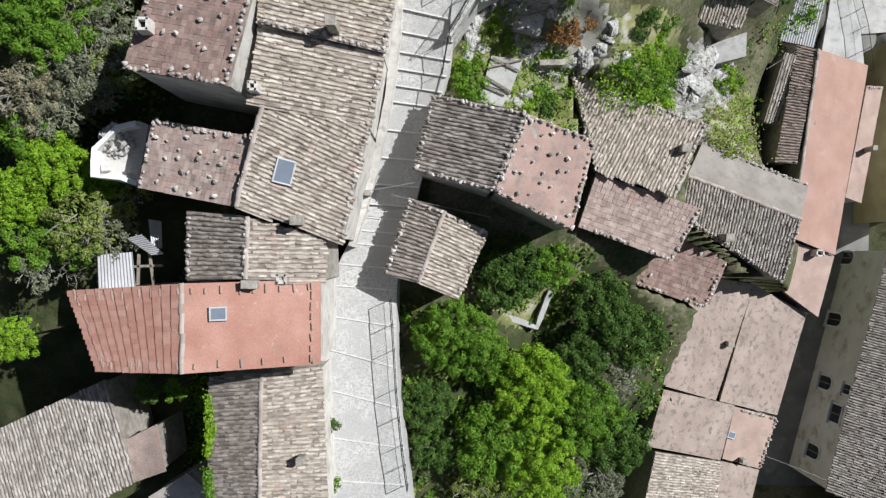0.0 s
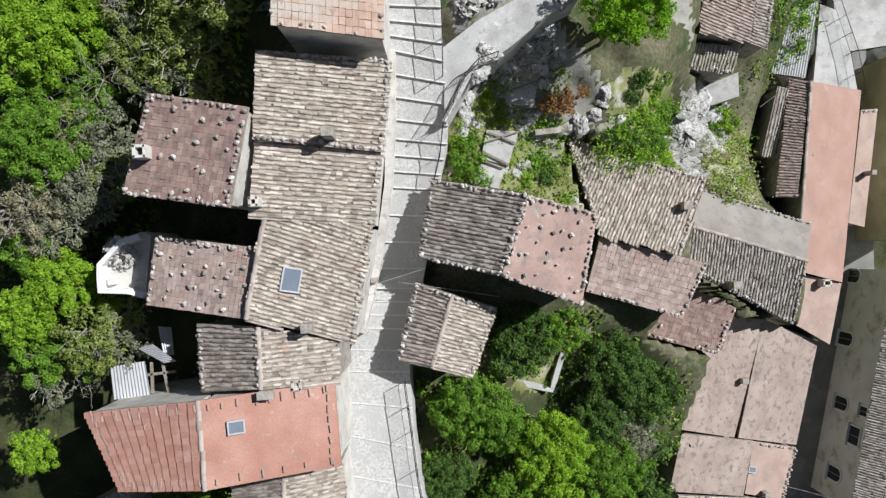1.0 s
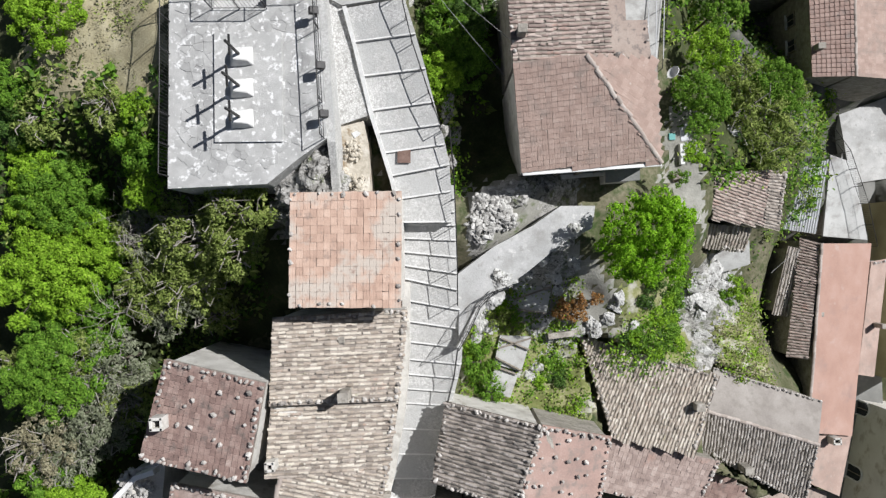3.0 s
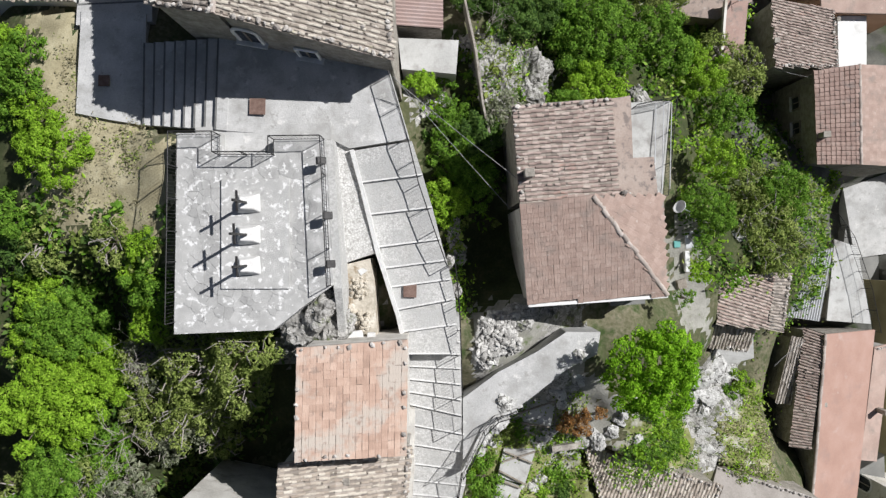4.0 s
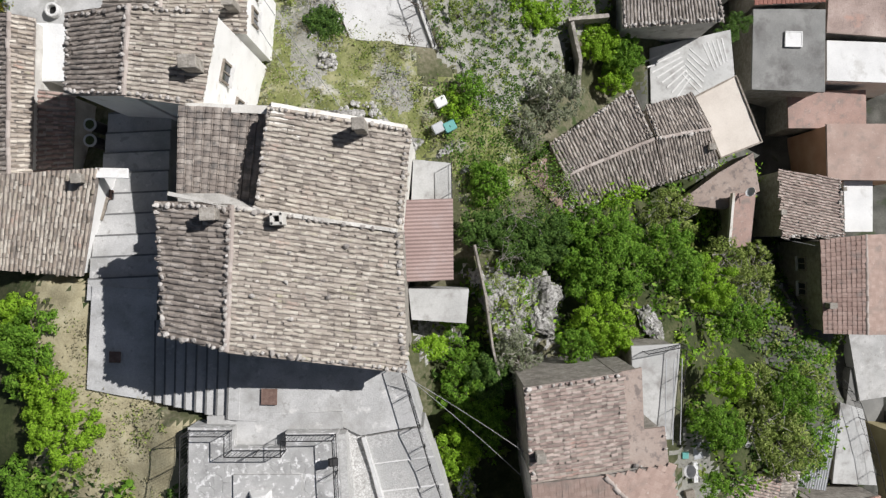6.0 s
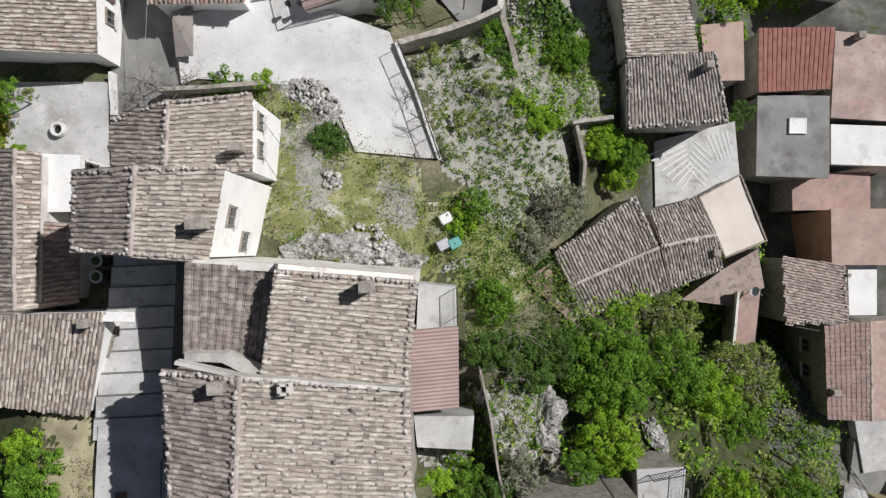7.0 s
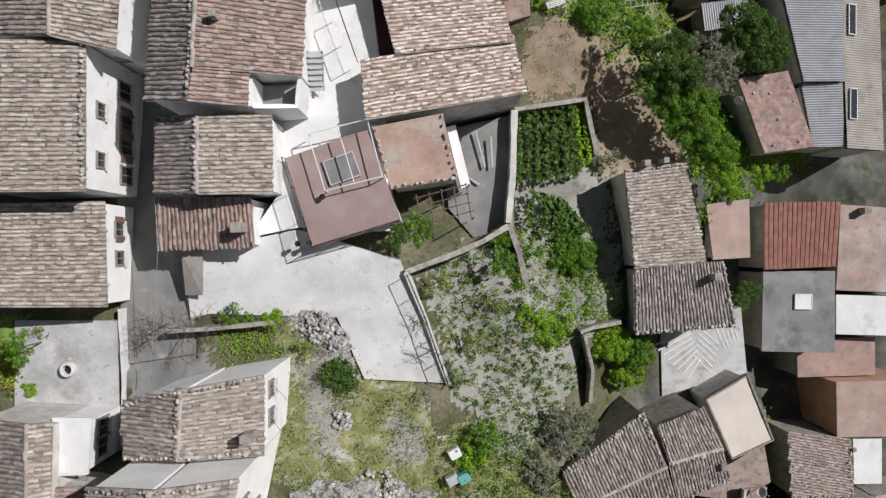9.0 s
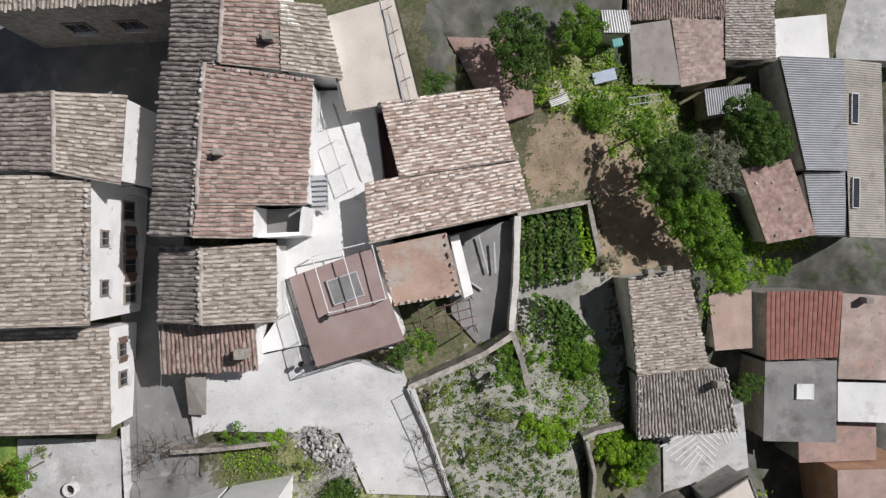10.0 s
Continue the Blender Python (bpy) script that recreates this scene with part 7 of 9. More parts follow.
# ---- rocks, garden walls and weeds ----
boulder(3.17, 16.46, -2.38, 0.72, 0.5, 1.6, 20)
boulder(4.56, 16.78, -2.96, 0.47, 0.6, 1.3, 0)
boulder(5.67, 17.12, -4.04, 0.43, 0.5, 1, 0)
boulder(1.34, 10.82, -5.37, 0.45, 0.7, 1.5, 60)
boulder(1.97, 11.91, -5.31, 0.39, 0.7, 1.6, 40)
boulder(4.09, 10.11, -5.87, 0.40, 0.5, 1.6, 30)
boulder(4.87, 10.78, -6.03, 0.34, 0.6, 1, 0)
boulder(4.68, 9.08, -6.49, 0.35, 0.6, 1.5, 50)
boulder(6.47, 9.7, -6.53, 0.46, 0.5, 2, 10)
boulder(8.04, 10.34, -6.85, 0.35, 0.5, 1.6, 60)
boulder(6.51, 12.47, -6.6, 0.58, 0.5, 1.4, 70)
boulder(5.64, 13.07, -6.34, 0.40, 0.6, 1, 0)
boulder(8.99, 11.51, -7.45, 0.42, 0.5, 1, 0)
boulder(-1.16, 27.11, -3.83, 0.65, 0.5, 1.6, 100)
boulder(-0.72, 26.14, -3.74, 0.43, 0.5, 1, 0)
boulder(0.15, 20.55, -2.21, 0.36, 0.9, 1.6, 80)
boulder(0.03, 19.47, -2.79, 0.31, 0.9, 1.5, 80)
boulder(-6.14, 16.63, -1.49, 0.85, 0.5, 1.5, 30)
boulder(-4.94, 15.8, -1.55, 0.50, 0.5, 1.6, 20)
boulder(-3.71, 17.93, -0.43, 0.53, 0.4, 1.4, 70)
boulder(-3.01, 15.17, -2.27, 0.36, 0.5, 1.5, 0)
boulder(-4.1, 16.6, -1.14, 0.40, 0.4, 1, 0)
boulder(-4.3, 18.32, -0.48, 0.44, 0.5, 1.6, 80)
boulder(-3.55, 18.89, -0.48, 0.34, 0.5, 1.4, 10)
boulder(-4.54, 17.15, -0.94, 0.34, 0.6, 1.3, 60)
boulder(-3.46, 15.67, -1.81, 0.40, 0.5, 1.8, 5)
boulder(-5.42, 17.65, -1.17, 0.50, 0.6, 1.4, 60)
boulder(1.89, 28.93, -4.09, 0.60, 0.5, 1.8, 95)
boulder(2.75, 28.6, -4.3, 0.8, 0.6, 1.6, 100)
boulder(4.6, 27.2, -4.9, 0.75, 0.6, 1.5, 110)
boulder(10.2, 26.6, -6.0, 0.6, 0.6, 1.9, -55)
boulder(4.75, 28.45, -5.2, 0.95, 0.6, 1.5, 75)
boulder(4.7, 26.84, -5.47, 0.62, 0.6, 1.4, 70)
boulder(3.51, 27.04, -4.88, 0.55, 0.5, 1, 0)
boulder(0.34, 35.8, -5, 0.45, 0.5, 1.4, 20)
boulder(1.13, 34.93, -5.02, 0.39, 0.5, 1, 0)
boulder(-6.36, 37.11, -3.02, 0.79, 0.45, 1.6, -8)
boulder(-4.53, 36.89, -2.97, 0.79, 0.45, 1.7, -10)
boulder(-2.79, 36.33, -3.87, 0.65, 0.45, 1.5, -12)
boulder(-5.22, 40.09, -4.2, 0.44, 0.3, 1.3, 40)
boulder(-6.09, 39.06, -3.47, 0.37, 0.35, 1, 0)
boulder(-7.28, 44.99, -5.4, 0.51, 0.4, 1.5, -20)
boulder(-5.72, 44.03, -5.08, 0.56, 0.4, 1.6, -60)
boulder(-5.03, 42.85, -4.76, 0.39, 0.4, 1.5, -70)
boulder(-6.48, 44.5, -5.25, 0.34, 0.4, 1, 0)
boulder(-2.18, 38.3, -4.38, 0.33, 0.25, 1.6, 80)
boulder(0.74, 36.19, -5.01, 0.33, 0.5, 1, 0)
boulder(7.41, 44.99, -10.35, 0.26, 0.5, 1, 0)
rubble('heap of broken pale limestone', 2.11, 16, -2.34, 0.87, 260, 0.12, 1)
rubble('heap of broken pale limestone', 2.71, 15.33, -2.36, 0.46, 90, 0.12, 2)
rubble('heap of broken pale limestone', 1.92, 16.07, -2.37, 0.77, 200, 0.12, 3)
rubble('heap of broken pale limestone', 2.6, 16.52, -2.53, 0.47, 80, 0.12, 4)
rubble('heap of broken pale limestone', -3.76, 36.89, -3.14, 1.21, 160, 0.12, 5)
rubble('heap of broken pale limestone', -3.95, 17.94, -0.44, 0.53, 90, 0.12, 6)
rubble('heap of broken pale limestone', 1.37, 29.51, -4.05, 0.38, 40, 0.12, 7)
rubble('heap of broken pale limestone', 6.38, 10.43, -6.58, 0.64, 70, 0.12, 8)
rubble('heap of broken pale limestone', -6.33, 44.49, -5.24, 0.73, 80, 0.12, 9)
wall_line('white rough retaining wall of the curving track', [(0.15, 9.67, -1.95), (0.58, 10.41, -1.95), (1.16, 11.52, -1.95), (1.78, 12.11, -1.9), (2.73, 12.37, -1.85)], 0.2, 2.5, bank_rock)
wall_line('low stone wall round the orange shrub', [(4.73, 9.49, -5.6), (5.88, 9.56, -5.7), (7.68, 9.89, -6), (8.61, 10.98, -6)], 0.28, 1.2)
wall_line('old garden wall in the gully', [(2.12, -3.1, -8.6), (3.68, -3.6, -8.7), (5.24, -4.14, -8.8), (5.95, -2.11, -8.6)], 0.3, 1.5, concrete)
wall_line('white wall along the side lane', [(-3.61, 23.82, 2.34), (-3.24, 21.87, 1.85), (-2.9, 19.8, 1.32), (-2.26, 17.15, 0.55), (-2.03, 15.65, 0.1)], 0.16, 2, nosing)
wall_line('white parapet below the terrace', [(-4.35, 24.14, 3.02), (-4.33, 21.51, 3.02), (-4.32, 18.47, 2.9), (-4.42, 16.48, 1.6)], 0.3, 3.5, pebbles)
wall_line('low kerb wall of the square', [(-1.95, 47.11, -5.6), (-1.14, 44.81, -5.9), (-0.03, 41.15, -6.3)], 0.22, 1.6, nosing)
wall_line('stone wall along the garden edge', [(-1.95, 47.11, -5.6), (0.59, 47.92, -6.4), (2.1, 48.49, -6.9), (3.5, 49.23, -7.4)], 0.3, 2.2)
wall_line('tall pale wall of the vegetable plot', [(3.58, 49.43, -8.2), (3.99, 51.98, -8.6), (4.29, 55.62, -9)], 0.34, 2.5, WALL['plaster'])
wall_line('concrete wall round the vegetable plot', [(4.33, 55.71, -9.3), (8.52, 56.32, -10.4), (9.12, 53.19, -10.9)], 0.25, 2)
wall_line('crumbling terrace wall in the garden', [(3.6, 49.45, -8.4), (4.17, 47.69, -8.8), (4.55, 45.52, -9)], 0.3, 1.5)
wall_line('low garden wall', [(7.34, 43.25, -9), (8.11, 43.41, -9.4), (9.78, 43.6, -9.8)], 0.22, 1.5)
wall_line('low garden wall', [(7.55, 43.09, -9), (7.98, 41.06, -9.3), (7.73, 39.2, -9.3)], 0.2, 1.5)
wall_line('white kerb along the lane', [(-15.82, 46.05, -4.4), (-15.61, 42.78, -4), (-15.78, 39.55, -3.9)], 0.16, 1, nosing)
wall_line('low mortared wall below the square', [(-13.28, 44.91, -3.7), (-10.89, 44.93, -3.8), (-8.24, 45.07, -4)], 0.2, 1.5)
wall_line('stone wall in the overgrown garden', [(1.31, 31.1, -2.3), (1.71, 28.75, -2.4), (1.92, 26.36, -2.6), (2.3, 24.2, -2.8)], 0.1, 1.5)
wall_line('white kerb beside the tiled houses', [(-1.99, 12.8, -1.3), (-2.27, 9.46, -2.1), (-2.61, 6.97, -2.7), (-3.42, 3.34, -4), (-4.4, 0.11, -4.3)], 0.34, 1.2, WALL['plaster'])
wall_line('white kerb at the foot of the houses', [(-5.58, -0.02, -4.3), (-5.68, -5.78, -4.5), (-5.52, -12.67, -4.6)], 0.28, 1, WALL['plaster'])
wall_line('brown timber kerb of the cream roof terrace', [(14.54, 38.91, -10.3), (15.93, 35.4, -10.5), (18.51, 36.25, -10.9), (17.11, 40.08, -10.7), (14.54, 38.91, -10.3)], 0.1, 0.35, wood)
wall_line('pale edge of the narrow red roof', [(16.82, 33.39, -11.1), (16.57, 30.2, -11.5)], 0.14, 0.3, WALL['cream'])
wall_line('plain cream rear wall of the stone house', [(-9.4, 36.62, 4.15), (-6.2, 36.3, 4.4), (-5.95, 36.28, 5.0), (-3.5, 35.93, 4.0), (-1.3, 35.6, 3.05)], 0.3, 9, WALL['cream'])
wall_line('mortar ridge where two roofs meet', [(-9.3, 33.3, 6.15), (-7, 32.72, 6.36), (-1.75, 31.72, 4.6)], 0.13, 0.5, WALL['plaster'])
wall_line('rough white parapet of the roof gap', [(-9.56, 33.28, 4.5), (-8.06, 33.19, 4.9), (-6.69, 32.57, 5.3)], 0.3, 1, WALL['plaster'])
tagged(flat_panel('path_slab', 'worn concrete slab of the terraced path', 'slab', [(3.28, 12.47, -5.35), (5.03, 12.08, -5.35), (4.66, 10.69, -5.35), (2.72, 11.16, -5.35)], sheet_of['bare'], 0.3), kind='structure')
tagged(flat_panel('path_slab', 'worn concrete slab of the terraced path', 'slab', [(2.29, 9.72, -5.35), (3.86, 9.56, -5.35), (3.24, 7.86, -5.35), (1.92, 8.33, -5.35)], sheet_of['bare'], 0.3), kind='structure')
tagged(flat_panel('path_slab', 'worn concrete slab of the terraced path', 'slab', [(1.97, 8.22, -5.35), (3.09, 7.75, -5.35), (2.63, 6.6, -5.35), (1.44, 7.01, -5.35)], sheet_of['bare'], 0.3), kind='structure')
beam((3.06, 11.46, -5.22), (5.01, 12.01, -5.22), 0.04, label='dark timber edge across the terraced path')
beam((2.65, 11.09, -5.22), (4.64, 10.69, -5.22), 0.04, label='dark timber edge across the terraced path')
beam((2.33, 9.6, -5.22), (3.69, 8.95, -5.22), 0.04, label='dark timber edge across the terraced path')
beam((2.18, 9.1, -5.22), (3.84, 9.53, -5.22), 0.04, label='dark timber edge across the terraced path')
beam((1.99, 8.67, -5.22), (3.29, 7.91, -5.22), 0.04, label='dark timber edge across the terraced path')
beam((1.85, 8.25, -5.22), (3.02, 7.76, -5.22), 0.04, label='dark timber edge across the terraced path')
for x, y, size, turn in [(2.3, 12.64, 0.5, 0), (1.8, 11.91, 0.45, 47), (1.56, 11.17, 0.42, 94), (1.31, 10.4, 0.48, 141), (1.86, 10.14, 0.36, 8), (1.11, 9.79, 0.3, 55), (5.26, 11.78, 0.3, 102), (5.11, 12.52, 0.34, 149), (4.69, 10.35, 0.42, 16), (4.27, 9.93, 0.46, 63), (3.87, 9.9, 0.3, 110), (4.83, 9.5, 0.4, 157), (5.51, 9.15, 0.36, 24), (5.4, 9.63, 0.3, 71), (7.1, 9.81, 0.5, 118), (7.83, 10.21, 0.36, 165), (6.39, 9.63, 0.36, 32), (8.35, 11.3, 0.34, 79), (8.09, 10.81, 0.3, 126), (9.61, 10.86, 0.3, 173), (8.99, 9.85, 0.3, 40), (3.72, 12.83, 0.46, 87), (4.33, 13.53, 0.5, 134), (5.04, 14.1, 0.5, 1), (5.73, 14.76, 0.4, 48), (3.03, 7.76, 0.3, 95), (3.72, 7.49, 0.3, 142), (4.03, 7.92, 0.34, 9), (2.91, 12.55, 0.3, 56), (6.05, 13.19, 0.42, 103)]:
    boulder(x, y, ground_z(x, y) + 0.12 * size, size, 0.6, 1.35, turn, bank_rock, 'bleached limestone lump beside the terraced path')
for x, y, size, turn in [(14.7, 11.5, 0.7, 0), (15.68, 11.62, 0.75, 53), (14.39, 10.48, 0.6, 106), (15.24, 10.26, 0.7, 159), (16.39, 10.88, 0.6, 32), (14.9, 9.24, 0.5, 85), (14.7, 8.21, 0.45, 138), (14.51, 7.36, 0.4, 11), (16.06, 12.11, 0.5, 64), (17.22, 11.35, 0.5, 117), (15.78, 19.76, 0.5, 170), (16.22, 20.25, 0.4, 43)]:
    boulder(x, y, ground_z(x, y) + 0.05 * size, size, 0.4, 1.4, turn, bank_rock, 'flat bleached limestone outcrop below the shed')
tagged(flat_panel('concrete_apron', 'pale concrete apron on the rock', 'slab', [(15.61, 12.67, -13.6), (18.4, 13.65, -13.4), (18.42, 12.2, -13.5), (16.52, 11.72, -13.7)], sheet_of['bare'], 0.8), kind='structure')


# ---- railings, crosses and street furniture ----
railing('dark iron railing round the terrace', [(-10.55, 17.51, 3), (-10.32, 20.94, 3), (-10.1, 24.59, 3), (-8.49, 24.51, 3), (-8.53, 23.76, 3), (-6.47, 23.66, 3), (-6.44, 24.24, 3), (-4.55, 24.17, 3), (-4.56, 18.62, 3)], 1)
railing('thin iron railing along the stepped street', [(-1.99, 26.63, 2.25), (-1.4, 24.18, 2.15), (-1.07, 22.42, 1.3), (-0.54, 20.54, 0.85), (-0.1, 19.07, 0.4)], 0.95)
railing('thin iron railing along the stepped street', [(0.23, 19.16, 0.25), (0.33, 17.41, -0.1), (0.31, 15.15, -0.8), (0.27, 13.25, -1.2), (0.2, 11.69, -1.7)], 0.95)
railing('thin iron railing on the bend of the track', [(0.15, 9.7, -1.9), (0.61, 10.43, -1.9), (1.19, 11.54, -1.9), (1.81, 12.13, -1.85), (2.68, 12.37, -1.8)], 0.95)
railing('thin iron railing along the stepped street', [(0.1, 9.57, -2.6), (-0.13, 8.27, -3.2), (-0.6, 6.68, -3.7)], 0.95)
railing('thin iron railing above the gully', [(-2.46, -2.45, -4.75), (-2.26, -4.94, -4.8), (-2.12, -6.88, -4.85), (-1.8, -9.68, -4.95), (-1.49, -11.63, -5)], 0.95)
railing('iron fence beside the square', [(-1.84, 46.96, -5.55), (-1.08, 44.81, -5.85), (-0.08, 41.3, -6.25)], 0.9)
railing('wooden fence on the grass slope', [(1.13, 40.26, -6), (1.59, 38.29, -5.6)], 0.8)
railing('iron railing of the flat roof', [(8.8, 25.83, -2.7), (10.56, 26.09, -2.7), (9.97, 21.71, -2.75)], 0.9)
railing('iron railing of the terrace by the red shed', [(0.41, 34.87, -2.65), (0.33, 32.22, -2.65)], 0.9)
railing('iron railing of the mauve roof terrace', [(-7.4, 52.88, -4.3), (-6.28, 48.57, -4.3), (-2.03, 49.65, -4.35)], 0.9)
railing('white railing of the flat roof', [(-5.11, 65.15, -3.35), (-4.2, 60.75, -3.45)], 0.8)
tagged(flat_panel('plinth', 'low white stone plinth under the crosses', 'plinth', [(-8.49, 22.83, 3.12), (-5.93, 22.71, 3.12), (-6.12, 18.57, 3.12), (-8.69, 18.69, 3.12)], paver, 0.11), kind='structure')
stone_cross(-7.49, 21.86, 3.12, 2.1)
stone_cross(-7.55, 20.67, 3.12, 2.4)
stone_cross(-7.6, 19.51, 3.12, 2.1)
lamp = thing('floodlight', 'black box floodlight fixed to the terrace railing', 'lamp', 'terrace floodlights', at=(-4.61, 23.28, 3.0))
part('housing', box(bmesh.new(), (0.34, 0.28, 0.22), pose(0, 0, 0.62, 0, 25, 0), 0.02), iron, lamp)
part('bracket', box(bmesh.new(), (0.05, 0.05, 0.62), pose(0.02, 0, 0.3)), iron, lamp)
lamp = thing('floodlight', 'black box floodlight fixed to the terrace railing', 'lamp', 'terrace floodlights', at=(-4.46, 21.23, 3.0))
part('housing', box(bmesh.new(), (0.34, 0.28, 0.22), pose(0, 0, 0.62, 0, 25, 0), 0.02), iron, lamp)
part('bracket', box(bmesh.new(), (0.05, 0.05, 0.62), pose(0.02, 0, 0.3)), iron, lamp)
lamp = thing('floodlight', 'black box floodlight fixed to the terrace railing', 'lamp', 'terrace floodlights', at=(-4.44, 19.43, 3.0))
part('housing', box(bmesh.new(), (0.34, 0.28, 0.22), pose(0, 0, 0.62, 0, 25, 0), 0.02), iron, lamp)
part('bracket', box(bmesh.new(), (0.05, 0.05, 0.62), pose(0.02, 0, 0.3)), iron, lamp)
tagged(part('manhole_cover', box(bmesh.new(), (0.62, 0.62, 0.05), pose(-7.12, 25.62, 2.62, 0, 0, -4), 0.008), brown_iron, None), 'square rusty manhole cover in the paving', 'manhole')
tagged(part('manhole_cover', box(bmesh.new(), (0.55, 0.55, 0.05), pose(-1.7, 18.11, 0.42, 0, 0, -4), 0.008), brown_iron, None), 'square rusty manhole cover in the paving', 'manhole')
tagged(part('manhole_cover', box(bmesh.new(), (0.45, 0.45, 0.05), pose(-13.62, 27.26, 1.26, 0, 0, -4), 0.008), brown_iron, None), 'square rusty manhole cover in the paving', 'manhole')


# ---- on the roofs ----
chimney(-11.33, 8.24, 3.6, 0.5, 0.5, 0.45, 'open')
chimney(-4.43, 8.7, 2.9, 0.5, 0.45, 0.7, 'slab')
chimney(-7.41, 6.18, 2.8, 0.35, 0.35, 0.5, 'open')
chimney(-5.89, 1.09, 1.7, 0.5, 0.45, 0.6, 'slab')
chimney(-7.71, -1.51, 1.6, 0.75, 0.4, 0.6, 'slab')
chimney(-6.59, -1.3, 0.9, 0.4, 0.4, 0.4, 'open')
chimney(-6.05, -9.32, -0.9, 0.4, 0.4, 0.5, 'slab')
chimney(12.3, 5.41, -6, 0.55, 0.5, 0.8, 'slab')
chimney(15.9, 0.98, -9.2, 0.6, 0.5, 0.9, 'slab')
chimney(23.67, 8.63, -15.5, 0.35, 0.35, 0.5, 'slab')
chimney(28.92, 7.35, -17.6, 0.4, 0.4, 0.7, 'slab')
chimney(18.67, -5.73, -15.6, 0.5, 0.4, 0.6, 'slab')
chimney(17.42, -9.45, -16.2, 0.4, 0.4, 0.5, 'slab')
chimney(20.43, -13.8, -17.4, 0.4, 0.4, 0.5, 'slab')
chimney(-4.49, 10.81, 2, 0.3, 0.3, 0.4, 'slab')
chimney(3.29, 22.6, 2.3, 0.45, 0.4, 0.7, 'slab')
chimney(-7.76, 32.5, 6.9, 0.6, 0.5, 0.7, 'slab')
chimney(-5.65, 32.26, 6.4, 0.4, 0.4, 0.6, 'open')
chimney(-2.89, 35.49, 5.3, 0.55, 0.5, 0.9, 'slab')
chimney(14.52, 35.75, -8, 0.45, 0.4, 0.7, 'slab')
chimney(-14.37, 34.45, 2.2, 0.5, 0.45, 0.6, 'slab')
chimney(-8.84, 38.03, 5, 0.75, 0.55, 0.7, 'slab')
chimney(-8.12, 41.1, 2.2, 0.55, 0.4, 0.8, 'slab')
chimney(-9.33, 49.62, -2.2, 0.7, 0.55, 0.6, 'slab')
chimney(14.81, 45.95, -8.4, 0.5, 0.45, 0.8, 'slab')
chimney(-9.21, 58.49, 0.4, 0.35, 0.35, 0.5, 'slab')
chimney(-7.04, 63.47, -0.3, 0.5, 0.45, 0.7, 'slab')
chimney(11.17, 52.26, -8, 0.4, 0.4, 0.5, 'slab')
chimney(12.25, 52.39, -8.2, 0.35, 0.35, 0.4, 'slab')
chimney(25.1, 26.04, -16.3, 0.6, 0.45, 0.7, 'slab')
chimney(22.11, 32.29, -16.2, 0.45, 0.4, 0.6, 'slab')
chimney(28.03, 49.37, -16.6, 0.6, 0.5, 0.8, 'slab')
chimney(26.48, 58.96, -17.2, 0.3, 0.3, 0.3, 'slab')
chimney(26.43, 33.63, -16.7, 0.3, 0.3, 0.3, 'slab')
chimney(24.62, 0.23, -16.2, 0.55, 0.45, 0.5, 'open')
chimney(-3.59, 2.64, -3.6, 0.35, 0.3, 0.5, 'slab')
roof_hatch('L2b', 1, 0.450, 0.325, 0.95, 0.72, 'roof skylight with a grey metal frame', False)
roof_hatch('L5', 1, 0.650, 0.250, 0.5, 0.62, 'small square roof skylight', False)
roof_hatch('Z', 0, 0.625, 0.550, 0.95, 1.1, 'white lidded roof hatch on the flat roof', True)
roof_hatch('V', 2, 0.725, 0.225, 2.0, 0.55, 'long dark roof light', False, 0.1, glass_dark)
roof_hatch('V', 2, 0.250, 0.175, 2.0, 0.55, 'long dark roof light', False, 0.1, glass_dark)
roof_hatch('pk', 0, 0.70, 0.58, 1.2, 1.5, 'flat grey skylight in the terrace floor', False, 0.1, sheet_of['concrete'])
roof_hatch('R9d', 0, 0.475, 0.050, 0.4, 0.6, 'dark hatch in the pink roof', False)
edge_stones('L1', (0, 1), (0, 2), (0, 3), (0, 0))
edge_stones('L3', (0, 2), (0, 3))
edge_stones('L4', (0, 0), (0, 2))
edge_stones('R1', (0, 0), (0, 1), (0, 2), (0, 3))
edge_stones('R2', (0, 1), (0, 2), (0, 3), (0, 0))
edge_stones('R3', (0, 2), (0, 1), (0, 3))
edge_stones('R4', (0, 2), (0, 1))
edge_stones('R5', (0, 2), (1, 1), (1, 2))
edge_stones('R6', (0, 2), (0, 1))
edge_stones('R7', (0, 2), (0, 3), (1, 1), (1, 2))
edge_stones('C', (0, 0), (0, 1), (0, 2), (0, 3), (1, 1), (1, 2), (1, 3))
edge_stones('D', (0, 1), (0, 0), (0, 2))
edge_stones('I', (0, 0), (0, 1), (0, 2), (0, 3), (1, 1), (1, 3))
edge_stones('J', (0, 0), (0, 1), (0, 3), (1, 1), (1, 3))
edge_stones('S1', (0, 0), (0, 1), (0, 2), (0, 3), step=0.55, size=0.11)
edge_stones('H2', (0, 0), (0, 1), (1, 2), (2, 1), step=0.45)
for k in range(3):
    beam((9.34 + 0.35 * k, 25.71, -1.0), (9.14 + 0.33 * k, 21.92, -1.1), 0.018, 'clothes_line', 'thin grey line strung over the flat roof', 'line', zinc)
part('canopy', box(bmesh.new(), (1.3, 0.4, 0.12), pose(-13.1, 34.62, 1.85, 0, 0, -4), 0.02), WALL['white'], HOUSES['K'])
edge_stones('E1', (0, 2), (0, 3), (1, 2))
edge_stones('E2', (0, 1), (1, 0), (1, 2))
edge_stones('N1', (0, 0), (0, 1))
